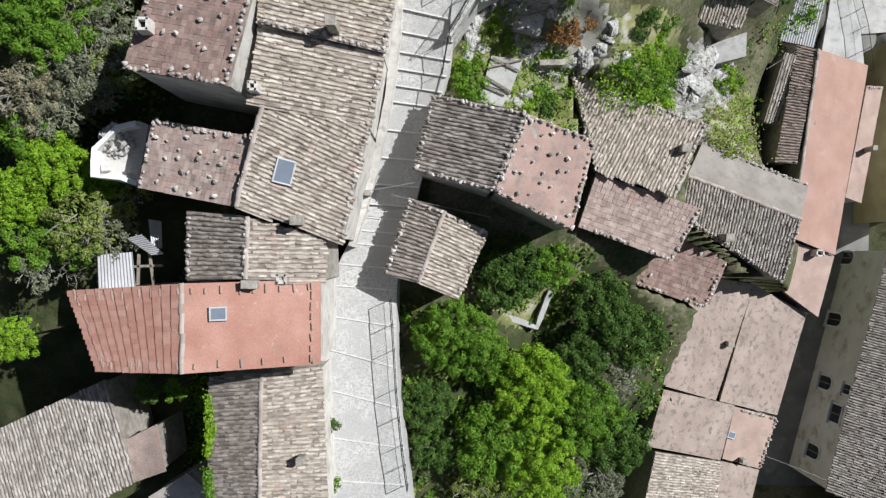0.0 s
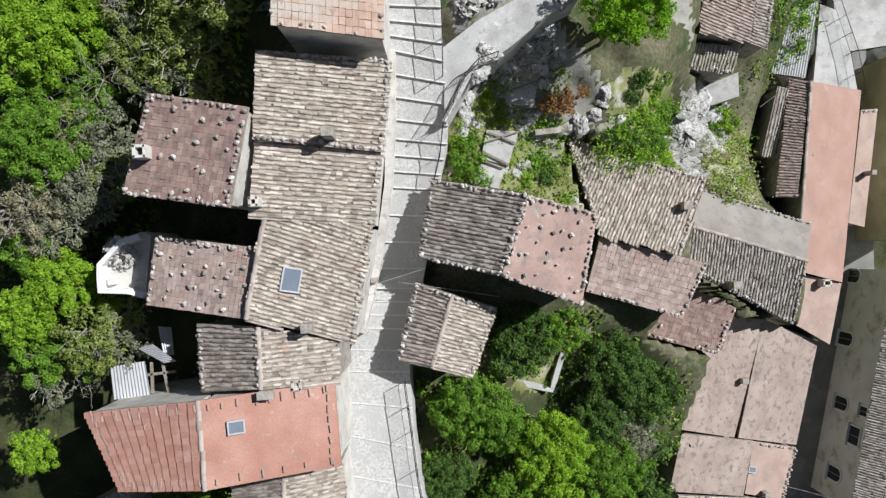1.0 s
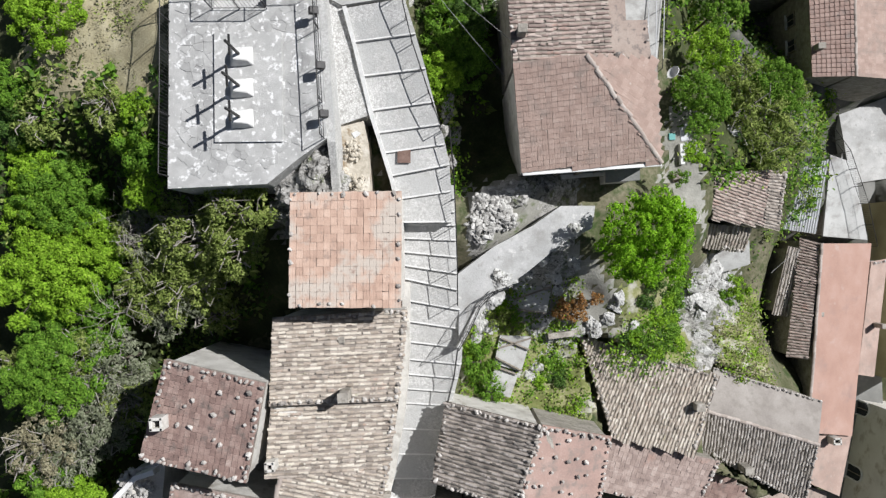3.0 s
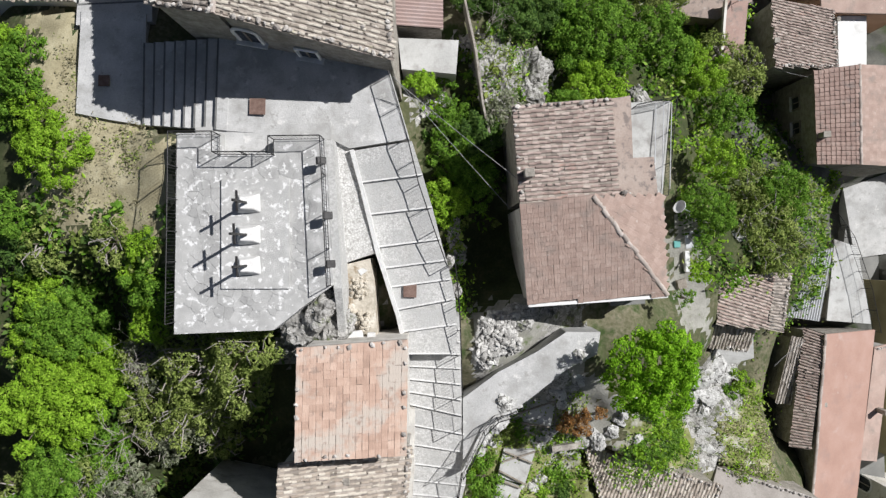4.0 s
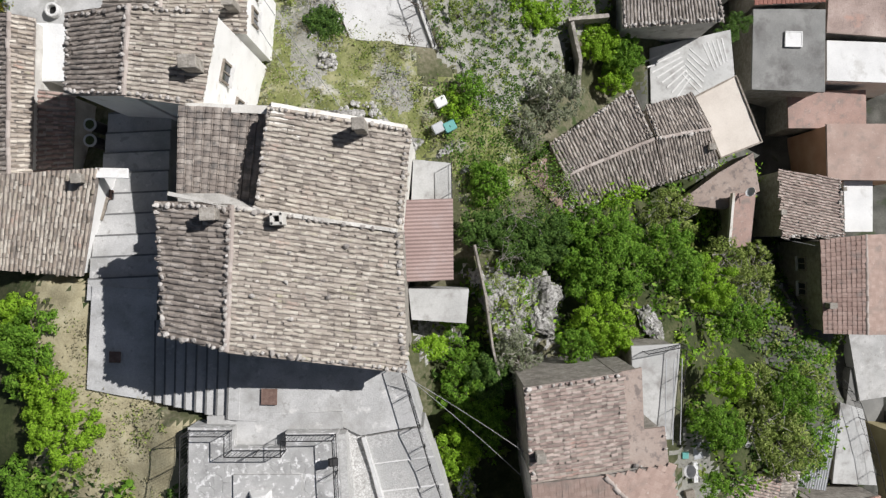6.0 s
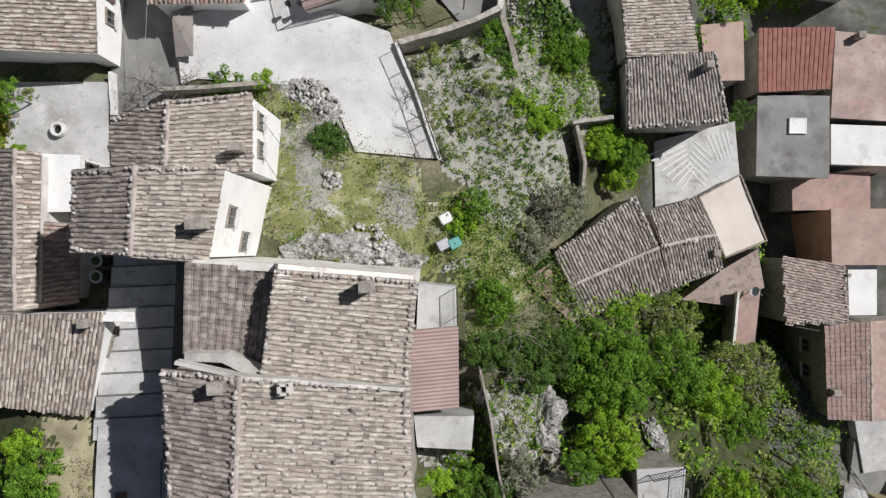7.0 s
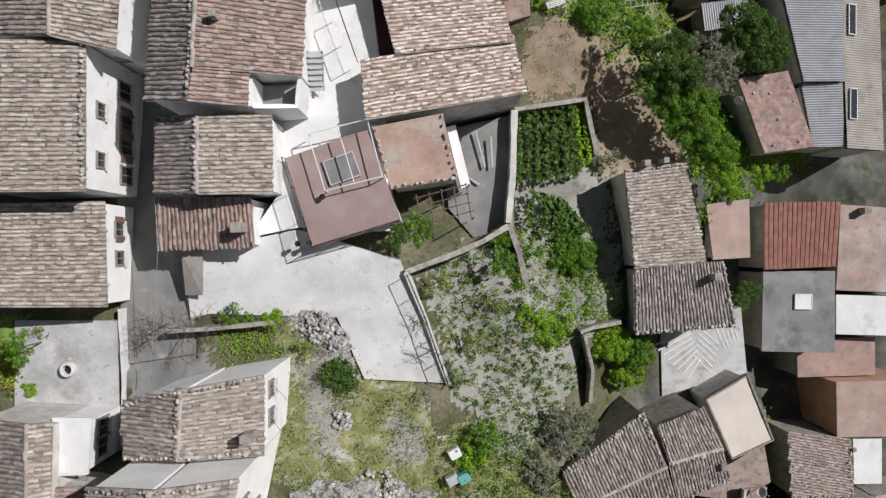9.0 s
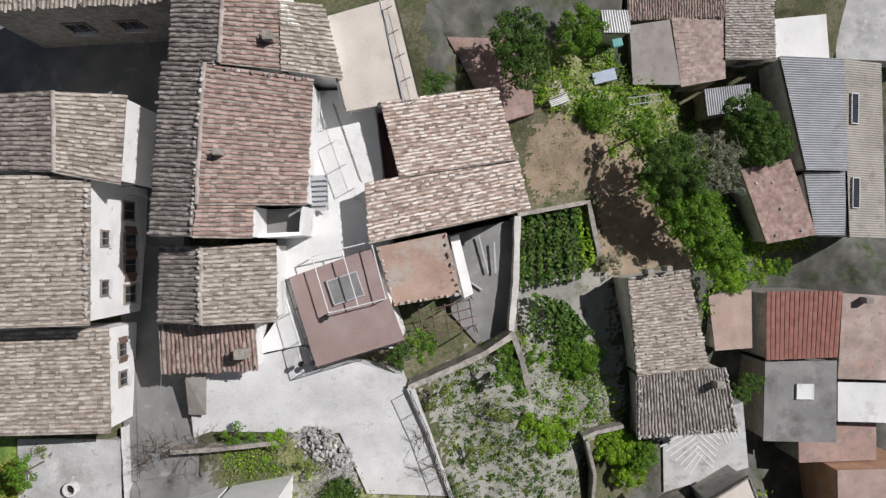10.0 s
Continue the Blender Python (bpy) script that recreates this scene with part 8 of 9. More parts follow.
edge_stones('N2', (0, 2), (0, 1), (0, 3))
edge_stones('L2a', (0, 2), (0, 3), (0, 1))
edge_stones('L2b', (0, 2), (1, 2))
edge_stones('P1', (0, 2))
edge_stones('W', (0, 0), (1, 1))
edge_stones('F2', (0, 3), (0, 2))
edge_stones('O', (0, 2), (0, 1), (0, 3), step=0.36)
edge_stones('R9d', (0, 1), (0, 2))
edge_stones('B3', (0, 1))
edge_stones('S2', (0, 1), (1, 2))
edge_stones('S3', (0, 2))
edge_stones('R8e', (0, 1))
edge_stones('M', (0, 0))
loose_stones('L3', 0, 32)
loose_stones('L1', 0, 22)
loose_stones('R2', 0, 26)
loose_stones('E0', 0, 9)
loose_stones('U', 0, 6)
loose_stones('C', 1, 10)
loose_stones('R6', 0, 6)


# ---- windows ----
window('P1', -15.13, 55.15, -2.00, -2.8, 0.6, 0.7)
window('P1', -15.24, 52.92, -2.00, -2.8, 0.6, 0.7)
window('P1', -15.14, 54.97, -4.60, -2.8, 0.8, 1.2, brown_iron)
window('P1', -15.19, 53.91, -4.60, -2.8, 0.8, 1.2, brown_iron)
window('P1', -15.26, 52.49, -4.60, -2.8, 0.8, 1.2)
window('P1', -15.06, 56.52, -4.40, -2.8, 0.8, 1.2)
window('P2', -15.48, 49.87, -4.02, -1.5, 0.6, 0.8, brown_iron)
window('P2', -15.52, 48.49, -4.05, -1.5, 0.6, 0.8)
window('J', -7.80, 41.34, -0.73, -3.2, 0.6, 0.8)
window('J', -7.74, 42.55, -0.71, -3.2, 0.6, 0.8)
window('I', -8.45, 38.39, 1.75, -13.3, 0.7, 0.9)
window('I', -8.68, 37.43, -0.68, -13.3, 0.7, 0.9)
window('Kw', -15.99, 40.00, -2.40, -6.1, 0.8, 0.9)
window('Kw', -15.90, 40.87, -2.40, -6.1, 0.8, 0.9)
window('K', -14.11, 33.34, 0.05, -17.2, 0.8, 0.9, brown_iron)
window('G', 24.84, 28.75, -19.62, 179.4, 0.8, 1)
window('G', 24.82, 26.98, -19.66, 179.4, 0.8, 1)
window('G', 24.81, 25.20, -19.69, 179.4, 0.8, 1)
window('C', -9.68, 30.34, 3.96, -178.7, 0.7, 0.8)
window('PN', -14.53, 65.53, -4.40, -89.5, 1, 1.2)
window('PN', -17.03, 65.50, -4.40, -89.5, 1, 1.2)
window('B3', 21.57, 66.09, -19.70, -89.2, 0.7, 0.8)


def facade_window(x, y, z, turn, w, h, arched):
    """A dark opening in a tall facade with a raised surround, round-headed or square; turn: the way it looks."""
    ob = thing("window", "dark round-headed window with a pale surround" if arched else "small dark square window in a house wall", "window")
    ob.matrix_basis = pose(x, y, z, 0, 0, turn)
    outline = [(-w / 2, -h / 2), (w / 2, -h / 2)]
    if arched:
        outline += [(w / 2 * math.cos(a), h / 2 - w / 2 + w / 2 * math.sin(a)) for a in [math.pi * i / 10 for i in range(11)]]
    else:
        outline += [(w / 2, h / 2), (-w / 2, h / 2)]
    n = len(outline)
    verts = [(0.03, a, b) for a, b in outline] + [(-0.02, a, b) for a, b in outline]
    part_data("pane", verts, [tuple(range(n))] + [(i, n + i, n + (i + 1) % n, (i + 1) % n) for i in range(n)], glass_dark, ob, "dark glass")
    for (a, b), (c, d) in zip(outline[1:], outline[2:] + outline[:1]):
        part("surround", bar(bmesh.new(), (0.03, a, b), (0.03, c, d), 0.07, 5), WALL["white"], ob)
    part("sill", box(bmesh.new(), (0.26, w + 0.3, 0.09), pose(0.08, 0, -h / 2 - 0.05), 0.01), nosing, ob, "pale stone sill")
    part("mullion", box(bmesh.new(), (0.05, 0.06, h * 0.9), pose(0.04, 0, 0)), wood, ob)


facade_window(30.43, -4.85, -24.84, 166.2, 1.1, 1.9, True)
facade_window(29.27, -9.57, -23.85, 166.2, 1.1, 1.7, True)
facade_window(31.61, -0.08, -25.35, 166.2, 1.1, 1.8, True)
facade_window(29.28, -9.53, -21.01, 166.2, 0.8, 0.9, False)
facade_window(28.82, -11.41, -21.59, 166.2, 1.4, 1.3, False)
facade_window(28.03, -14.61, -23.12, 166.2, 1.1, 1.7, True)
facade_window(-7.0, 27.93, 4.1, -102.8, 0.9, 1.5, True)
facade_window(-5.0, 27.47, 3.0, -102.8, 0.8, 1.0, False)


# ---- cables, gardens and odds and ends ----
cable((-1.79, 26.33, 3.4), (2.65, 21.34, 0.2), 0.3)
cable((-1.6, 26.13, 3.2), (3.1, 22.32, 1.2), 0.3)
cable((-8.47, 42.42, -0.4), (-6.07, 38.08, -1.5), 0.1)
cable((-7.96, 43.06, -0.6), (-4.62, 37.84, -3), 0.2)
cable((-12.75, 51.47, -2.2), (-13.78, 42.78, -2.6), 0.2)
cable((-2.41, 2.52, -2.9), (2.27, 1.56, -3), 0.2)
cable((-14.5, 57.17, -3), (-13.51, 56.99, -3), 0.1)
cable((19.88, 11.54, -14), (22.13, 12.93, -14.5), 0.2)
cable((22.43, 30.53, -17), (25.05, 29.88, -17.2), 0.1)
cable((22.01, -13.57, -18.4), (27.3, -15.73, -20), 0.3)
cable((-3.38, 2.54, -1), (-1.29, 3.05, -2.2), 0.2)
crop_bed('dense dark green vegetable bed', [(4.39, 55.69, -10.3), (7.89, 56.11, -10.9), (7.99, 51.92, -10.8), (4.19, 51.67, -10.2)], 7, leaf_mat['dark'], 0.6, 1, 0.14)
crop_bed('strip of pale green vegetables', [(7.86, 56.08, -11.1), (8.61, 56.23, -11.2), (8.94, 52.94, -11.2), (7.98, 52.29, -11)], 2, leaf_mat['lime'], 0.4, 2, 0.11)
crop_bed('rows of dark vegetables across the slope', [(4.62, 51.13, -10), (8.25, 48.77, -10.4), (7.67, 47.65, -10.2), (4.35, 49.36, -9.8)], 4, leaf_mat['dark'], 0.4, 3, 0.13)
weed_patch('weeds and young vegetables on grey soil', [(-0.94, 46.93), (3.25, 49.28), (6.55, 44.51), (6.9, 40.05), (2.9, 37.23), (0.23, 40.76)], 560, ('dark', 'dark', 'olive'), 1, 0.4, 0.055, (0.05, 0.13))
weed_patch('sparse grass on grey soil', [(-0.94, 46.93), (3.25, 49.28), (6.55, 44.51), (6.9, 40.05), (2.9, 37.23), (0.23, 40.76)], 130, ('olive', 'grey'), 31, 0.15, 0.045)
weed_patch('weeds on the garden terrace', [(3.75, 49.44), (9.1, 48.28), (10.07, 43.03), (7.05, 42.57), (4.5, 45.2)], 150, ('green', 'lime', 'olive'), 2, 0.3, 0.07)
weed_patch('rough grass and weeds on the slope', [(-8.41, 45.33), (-4.48, 42.82), (-1.26, 40.73), (0.19, 36.21), (-1.53, 35.2), (-8.27, 37.57)], 420, ('olive', 'beige', 'olive', 'grey'), 3, 0.2, 0.045)
weed_patch('rank weeds on the rocky slope', [(0.18, 9.35), (2.3, 11.75), (6.21, 12.48), (6.93, 5.44), (4.52, 5.05), (-0.02, 6.24)], 220, ('green', 'lime', 'olive'), 4, 0.35, 0.07)
weed_patch('green weeds below the rock', [(7.81, 9.47), (13.49, 11.96), (13.37, 6), (7.68, 7.73)], 200, ('green', 'lime', 'dark'), 5, 0.4, 0.07)
weed_patch('grass between rocks', [(15.57, 8.5), (19.6, 10.46), (19.07, 4.77), (15.05, 6.18)], 160, ('lime', 'olive', 'beige'), 6, 0.3, 0.07)
weed_patch('undergrowth in the gully', [(-2.29, -2.97), (2.42, -2.93), (6.54, 0.8), (13.11, -3.62), (13.99, -12.34), (13.95, -18.24), (-1.08, -14.28)], 420, ('dark', 'green', 'green', 'olive'), 7, 0.7, 0.12)
weed_patch('undergrowth in the gully', [(-0.64, 27.79), (6.59, 33.41), (20.96, 36.75), (31.02, 22.05), (23.14, 14.57), (12.69, 17.16), (11.57, 26.17), (3.73, 26.33), (2.95, 20.77), (-0.49, 19.54), (-1.36, 23.19)], 620, ('dark', 'green', 'green', 'olive', 'lime'), 8, 0.8, 0.12)
weed_patch('undergrowth of the wood', [(-18.47, 23.13), (-10.83, 22.03), (-11.7, 18.11), (-7.26, 17.87), (-8.2, 11.93), (-15.95, 5.11), (-18.39, -0.17), (-23.44, 0.19)], 520, ('dark', 'green', 'olive'), 9, 0.8, 0.13)
weed_patch('dry grass and weeds', [(-16.76, 29.94), (-11.79, 25.12), (-10.55, 24.21), (-11.21, 20.85), (-16.71, 21.07), (-17.41, 24.79)], 40, ('olive', 'beige'), 10, 0.15, 0.05)
weed_patch('weeds in the garden', [(8.06, 63.14), (14.01, 64.66), (19.89, 61.78), (19.31, 55.58), (22.95, 47.5), (16.75, 48.85), (13.34, 58.27), (9.93, 59.58)], 300, ('green', 'lime', 'dark'), 11, 0.5, 0.1)
weed_patch('weeds along the rocks', [(-0.61, 39.19), (3.43, 38.87), (5.4, 36.0), (7.0, 33.4), (4.5, 32.0), (1.45, 31.12), (0.35, 36.08)], 420, ('green', 'olive', 'dark', 'dark'), 12, 0.5, 0.055)
weed_patch('grass in the cracks of the rock', [(-7.2, 37.6), (-1.6, 36.6), (-1.4, 35.6), (-7.2, 36.7)], 60, ('olive', 'green'), 91, 0.5, 0.04, (0.05, 0.2))
weed_patch('grass among the gully rocks', [(1.8, 29.8), (5.6, 29.6), (5.6, 26.8), (2.2, 27.4)], 90, ('green', 'olive'), 92, 0.6, 0.05, (0.08, 0.25))
weed_patch('weeds around the sheds', [(21.53, 23.16), (23.56, 23.11), (25.52, 13), (23.63, 9.89), (18.29, 10.86)], 80, ('green', 'olive'), 13, 0.4, 0.08)
flat_panel('corrugated_sheet', 'grey corrugated sheet roof of a ruined shed', 'roof sheet', [(-15.53, -0.5, -2), (-13.95, -0.32, -2), (-13.9, -1.91, -2.3), (-15.59, -2.04, -2.3)], zinc, 0.03, 0.14)
flat_panel('corrugated_sheet', 'loose broken corrugated sheet on the shed', 'roof sheet', [(-14.09, 0.29, -1.7), (-13.05, -0.45, -1.9), (-12.45, -0.39, -1.8), (-13.35, 0.47, -1.5)], zinc, 0.03, 0.12)
flat_panel('corrugated_sheet', 'loose corrugated sheet leaning in the shed', 'roof sheet', [(-13.43, 1.18, -2.4), (-12.84, 1.09, -2.4), (-12.71, -0.14, -2.2), (-13.17, -0.15, -2.2)], zinc, 0.03, 0.12)
beam((-13.78, -0.42, -2.3), (-13.8, -1.83, -2.3), 0.06)
beam((-13.29, -0.41, -2.3), (-13.08, -1.82, -2.3), 0.06)
beam((-14.02, -0.99, -2.3), (-12.69, -0.91, -2.3), 0.06)
wall_line('white parapet of the small terrace', [(-13.32, 2.66, -0.75), (-13.91, 2.91, -0.7), (-15.18, 2.98, -0.7), (-15.13, 4.11, -0.7), (-14.12, 5.04, -0.6), (-13.3, 5.25, -0.6)], 0.22, 0.9, WALL['white'])
rubble('heap of white plaster rubble on the terrace', -14.41, 4.56, -1.3, 0.75, 90, 0.13, 21, 0.5)
tagged(part('block', box(bmesh.new(), (0.35, 0.3, 0.3), pose(-14.79, 3.36, -1.15, 0, 0, 5), 0.02), nosing, None), 'pale hollow block on the terrace floor', 'block')
flat_panel('ledge', 'narrow pink tiled ledge at the house foot', 'ledge', [(-5.74, -2.39, -3.9), (-5.37, -2.44, -3.9), (-5.39, -4.46, -3.9), (-5.76, -4.44, -3.9)], sheet_of['pink'], 0.8)
for a, b in [((2.1, 54.61, -9.2), (2.53, 52.56, -9.2)), ((0.97, 52.48, -9.2), (2.17, 51.64, -9.2)), ((2.93, 54.25, -9.2), (2.94, 52.54, -9.2)), ((-2.75, 49.85, -9.2), (-1.13, 51.02, -9.2))]:
    beam(a, b, 0.05, 'pole', 'grey pole lying in the walled yard', 'pole', zinc)
flat_panel('parapet', 'white parapet beside the yard', 'wall', [(0.48, 54.61, -7.6), (0.96, 54.74, -7.6), (1.61, 51.55, -7.8), (1.12, 51.33, -7.8)], WALL['white'], 0.8)
pergola = thing('pergola', 'rusty pipe pergola over garden plants', 'pergola')
part('rafter', bar(bmesh.new(), (-1.24, 51, -5.8), (-1.05, 49.23, -6.2), 0.03, 5), brown_iron, pergola)
part('rafter', bar(bmesh.new(), (-0.61, 51.12, -5.8), (-0.41, 49.34, -6.2), 0.03, 5), brown_iron, pergola)
part('rafter', bar(bmesh.new(), (0.02, 51.23, -5.8), (0.23, 49.46, -6.2), 0.03, 5), brown_iron, pergola)
part('rafter', bar(bmesh.new(), (0.66, 51.34, -5.8), (0.87, 49.57, -6.2), 0.03, 5), brown_iron, pergola)
part('rafter', bar(bmesh.new(), (1.29, 51.46, -5.8), (1.51, 49.69, -6.2), 0.03, 5), brown_iron, pergola)
part('crossbar', bar(bmesh.new(), (-1.37, 50.8, -5.9), (1.35, 51.39, -5.9), 0.03, 5), brown_iron, pergola)
part('crossbar', bar(bmesh.new(), (-1.28, 50.35, -6), (1.45, 50.95, -6), 0.03, 5), brown_iron, pergola)
part('crossbar', bar(bmesh.new(), (-1.19, 49.91, -6.1), (1.55, 50.51, -6.1), 0.03, 5), brown_iron, pergola)
part('crossbar', bar(bmesh.new(), (-1.09, 49.46, -6.2), (1.65, 50.06, -6.2), 0.03, 5), brown_iron, pergola)
part('post', bar(bmesh.new(), (-1.31, 50.94, -5.9), (-1.31, 50.94, -8.9), 0.035, 5), brown_iron, pergola)
part('post', bar(bmesh.new(), (1.46, 51.39, -5.9), (1.46, 51.39, -8.9), 0.035, 5), brown_iron, pergola)
part('post', bar(bmesh.new(), (-1.04, 49.27, -5.9), (-1.04, 49.27, -8.9), 0.035, 5), brown_iron, pergola)
part('post', bar(bmesh.new(), (1.64, 49.72, -5.9), (1.64, 49.72, -8.9), 0.035, 5), brown_iron, pergola)
frame_pipes = thing('awning_frame', 'white pipe frame of an awning on the mauve terrace', 'frame')
part('pipe', bar(bmesh.new(), (-6.15, 53.94, -3.6), (-5.46, 51.2, -3.6), 0.032, 6), sheet_of['white'], frame_pipes)
part('pipe', bar(bmesh.new(), (-5.46, 51.2, -3.6), (-2.73, 51.76, -3.6), 0.032, 6), sheet_of['white'], frame_pipes)
part('pipe', bar(bmesh.new(), (-4.74, 54.24, -3.6), (-4.05, 51.45, -3.6), 0.032, 6), sheet_of['white'], frame_pipes)
part('pipe', bar(bmesh.new(), (-6.15, 53.94, -3.6), (-3.31, 54.49, -3.6), 0.032, 6), sheet_of['white'], frame_pipes)
part('pipe', bar(bmesh.new(), (-3.31, 54.49, -3.6), (-2.73, 51.76, -3.6), 0.032, 6), sheet_of['white'], frame_pipes)
part('leg', bar(bmesh.new(), (-6.15, 53.94, -4.4), (-6.15, 53.94, -3.6), 0.03, 6), sheet_of['white'], frame_pipes)
part('leg', bar(bmesh.new(), (-5.46, 51.2, -4.4), (-5.46, 51.2, -3.6), 0.03, 6), sheet_of['white'], frame_pipes)
part('leg', bar(bmesh.new(), (-2.73, 51.76, -4.4), (-2.73, 51.76, -3.6), 0.03, 6), sheet_of['white'], frame_pipes)
part('leg', bar(bmesh.new(), (-3.31, 54.49, -4.4), (-3.31, 54.49, -3.6), 0.03, 6), sheet_of['white'], frame_pipes)
for x, y in [(-5.68, 50.96), (-6.42, 48.8), (-6.97, 48.78)]:
    vent = thing('roof_vent', 'small dark vent pipe on the mauve roof', 'vent', at=(x, y, -4.4))
    part('pipe', bar(bmesh.new(), (0, 0, 0), (0, 0, 0.32), 0.09, 10), iron, vent)
    part('cowl', bar(bmesh.new(), (0, 0, 0.32), (0, 0, 0.4), 0.14, 10), iron, vent)
well = thing('well_head', 'round white stone well head with a dark opening', 'well', at=(-18.23, 43.29, -4.2))
for i in range(10):
    part('stone', box(bmesh.new(), (0.12, 0.2, 0.38), pose(0, 0, 0.18, 0, 0, i * 36) @ pose(0.28, 0, 0), 0.025), nosing, well)
part('cover', bar(bmesh.new(), (0, 0, 0.02), (0, 0, 0.1), 0.22, 12), iron, well)
tagged(part('crate', box(bmesh.new(), (0.6, 0.5, 0.45), pose(-0.11, 36.9, -4.74, 8, 5, 25), 0.04), zinc, None), 'white plastic crate on the grass', 'crate')
tagged(part('crate', box(bmesh.new(), (0.6, 0.5, 0.45), pose(0.45, 36.95, -4.76, 8, 5, 25), 0.04), leaf_bin, None), 'turquoise plastic bin on the grass', 'crate')
tagged(part('crate', box(bmesh.new(), (0.6, 0.5, 0.45), pose(0.06, 38.17, -4.8, 8, 5, 25), 0.04), sheet_of['white'], None), 'white box tipped over on the grass', 'crate')
def court_z(x, y):
    """The height of the court's paving."""
    a, b, c = plane_through([(12.89, 38.6, -13.2), (13.0, 42.56, -13.2), (18.28, 43.68, -14), (18.46, 39.6, -14)])
    return a + b * x + c * y - 0.02


for ax, ay, bx, by in [(12.47, 41.68, 14.8, 42.54), (12.77, 41.38, 14.9, 42.28), (13.06, 41.07, 15, 42.01), (13.36, 40.76, 15.09, 41.75), (13.66, 40.45, 15.19, 41.48), (13.95, 40.14, 15.29, 41.22), (14.25, 39.83, 15.39, 40.95), (14.55, 39.52, 15.49, 40.69), (15.56, 42.5, 16.69, 41.48), (15.44, 42.2, 16.57, 41.14), (15.32, 41.89, 16.45, 40.8), (15.2, 41.59, 16.33, 40.46), (15.08, 41.28, 16.21, 40.11), (14.97, 40.97, 16.09, 39.77), (16.41, 42.81, 17.09, 41.18), (16.72, 42.9, 17.3, 41.31), (17.04, 42.99, 17.52, 41.44), (17.36, 43.07, 17.73, 41.57), (17.67, 43.16, 17.95, 41.69)]:
    beam((ax, ay, court_z(ax, ay)), (bx, by, court_z(bx, by)), 0.05, 'paving_stripe', 'white stone stripe in the court paving', 'paving', nosing)
wall_line('white parapet of the sunken roof terrace', [(-8.24, 54.89, -1.3), (-8.18, 56.23, -1.3)], 0.2, 3.0, WALL['white'])
wall_line('white parapet of the sunken roof terrace', [(-8.24, 54.95, -1.6), (-6.35, 54.98, -2.2), (-6.14, 56.2, -2.2)], 0.2, 3.0, WALL['white'])
flat_panel('terrace_floor', 'dark tiled floor of the sunken terrace', 'floor', [(-8.1, 56.2, -3.2), (-6.2, 56.2, -3.2), (-6.4, 55.05, -3.2), (-8.1, 55.0, -3.2)], asphalt, 0.1)
stair = thing('metal_stair', 'grey metal outside stair in the white yard', 'stair')
part('tread', box(bmesh.new(), (0.8, 0.24, 0.04), pose(-5.61, 57.58, -3.2, 0, 0, 0), 0.0), zinc, stair)
part('tread', box(bmesh.new(), (0.8, 0.24, 0.04), pose(-5.57, 57.36, -3.38, 0, 0, 0), 0.0), zinc, stair)
part('tread', box(bmesh.new(), (0.8, 0.24, 0.04), pose(-5.69, 57.14, -3.56, 0, 0, 0), 0.0), zinc, stair)
part('tread', box(bmesh.new(), (0.8, 0.24, 0.04), pose(-5.65, 56.91, -3.74, 0, 0, 0), 0.0), zinc, stair)
part('tread', box(bmesh.new(), (0.8, 0.24, 0.04), pose(-5.77, 56.69, -3.92, 0, 0, 0), 0.0), zinc, stair)
part('tread', box(bmesh.new(), (0.8, 0.24, 0.04), pose(-5.73, 56.46, -4.1, 0, 0, 0), 0.0), zinc, stair)
part('tread', box(bmesh.new(), (0.8, 0.24, 0.04), pose(-5.86, 56.23, -4.28, 0, 0, 0), 0.0), zinc, stair)
part('stringer', bar(bmesh.new(), (-5.87, 57.72, -3.1), (-6.07, 56.16, -4.4), 0.04, 5), zinc, stair)
part('stringer', bar(bmesh.new(), (-5.19, 57.69, -3.1), (-5.41, 56.13, -4.4), 0.04, 5), zinc, stair)
satellite_dish(9.86, 21.06, -0.4, 60)
satellite_dish(17.59, 33.36, -11, 60)
satellite_dish(19.56, 56.86, -16.2, 120)
rubble('heap of broken pale limestone', 1.97, 15.69, -2.24, 0.87, 220, 0.12, 31)
rubble('heap of broken pale limestone', 1.41, 14.98, -2.05, 0.66, 120, 0.12, 32)
rubble('heap of broken pale limestone', 2.94, 16.64, -2.49, 0.57, 90, 0.12, 33)
rubble('heap of broken pale limestone', 0.5, 19.3, -3.51, 0.32, 40, 0.12, 34)
rubble('heap of broken pale limestone', 4.31, 11.3, -5.86, 0.57, 60, 0.12, 35)
rubble('heap of broken pale limestone', -6.37, 44.52, -5.25, 0.95, 120, 0.12, 36)
rubble('heap of broken pale limestone', -5.52, 43.93, -5.05, 0.67, 60, 0.12, 37)
rubble('heap of broken pale limestone', 12.94, 15.73, -8.31, 0.43, 30, 0.12, 38)
rubble('heap of broken pale limestone', -5.31, 40.15, -4.2, 0.54, 40, 0.12, 39)
boulder(2.94, 16.64, -2.49, 0.62, 0.5, 1.5, 20)
boulder(3.72, 16.73, -2.48, 0.36, 0.5, 1, 0)
boulder(0.28, 20.52, -2.44, 0.52, 0.8, 1.7, 80)
boulder(0.43, 19.57, -3.49, 0.37, 0.8, 1.4, 70)
boulder(-6.8, 44.96, -5.4, 0.68, 0.4, 1.4, -30)
boulder(-5.53, 44.21, -5.14, 0.61, 0.4, 1.6, -60)
boulder(-5.25, 43.37, -4.88, 0.44, 0.4, 1.4, 60)
boulder(-19.84, 45.21, -4.33, 0.38, 0.6, 1.4, 30)
boulder(-19.3, 44.91, -4.31, 0.33, 0.6, 1, 0)
boulder(-18.89, 44.76, -4.31, 0.27, 0.6, 1, 0)
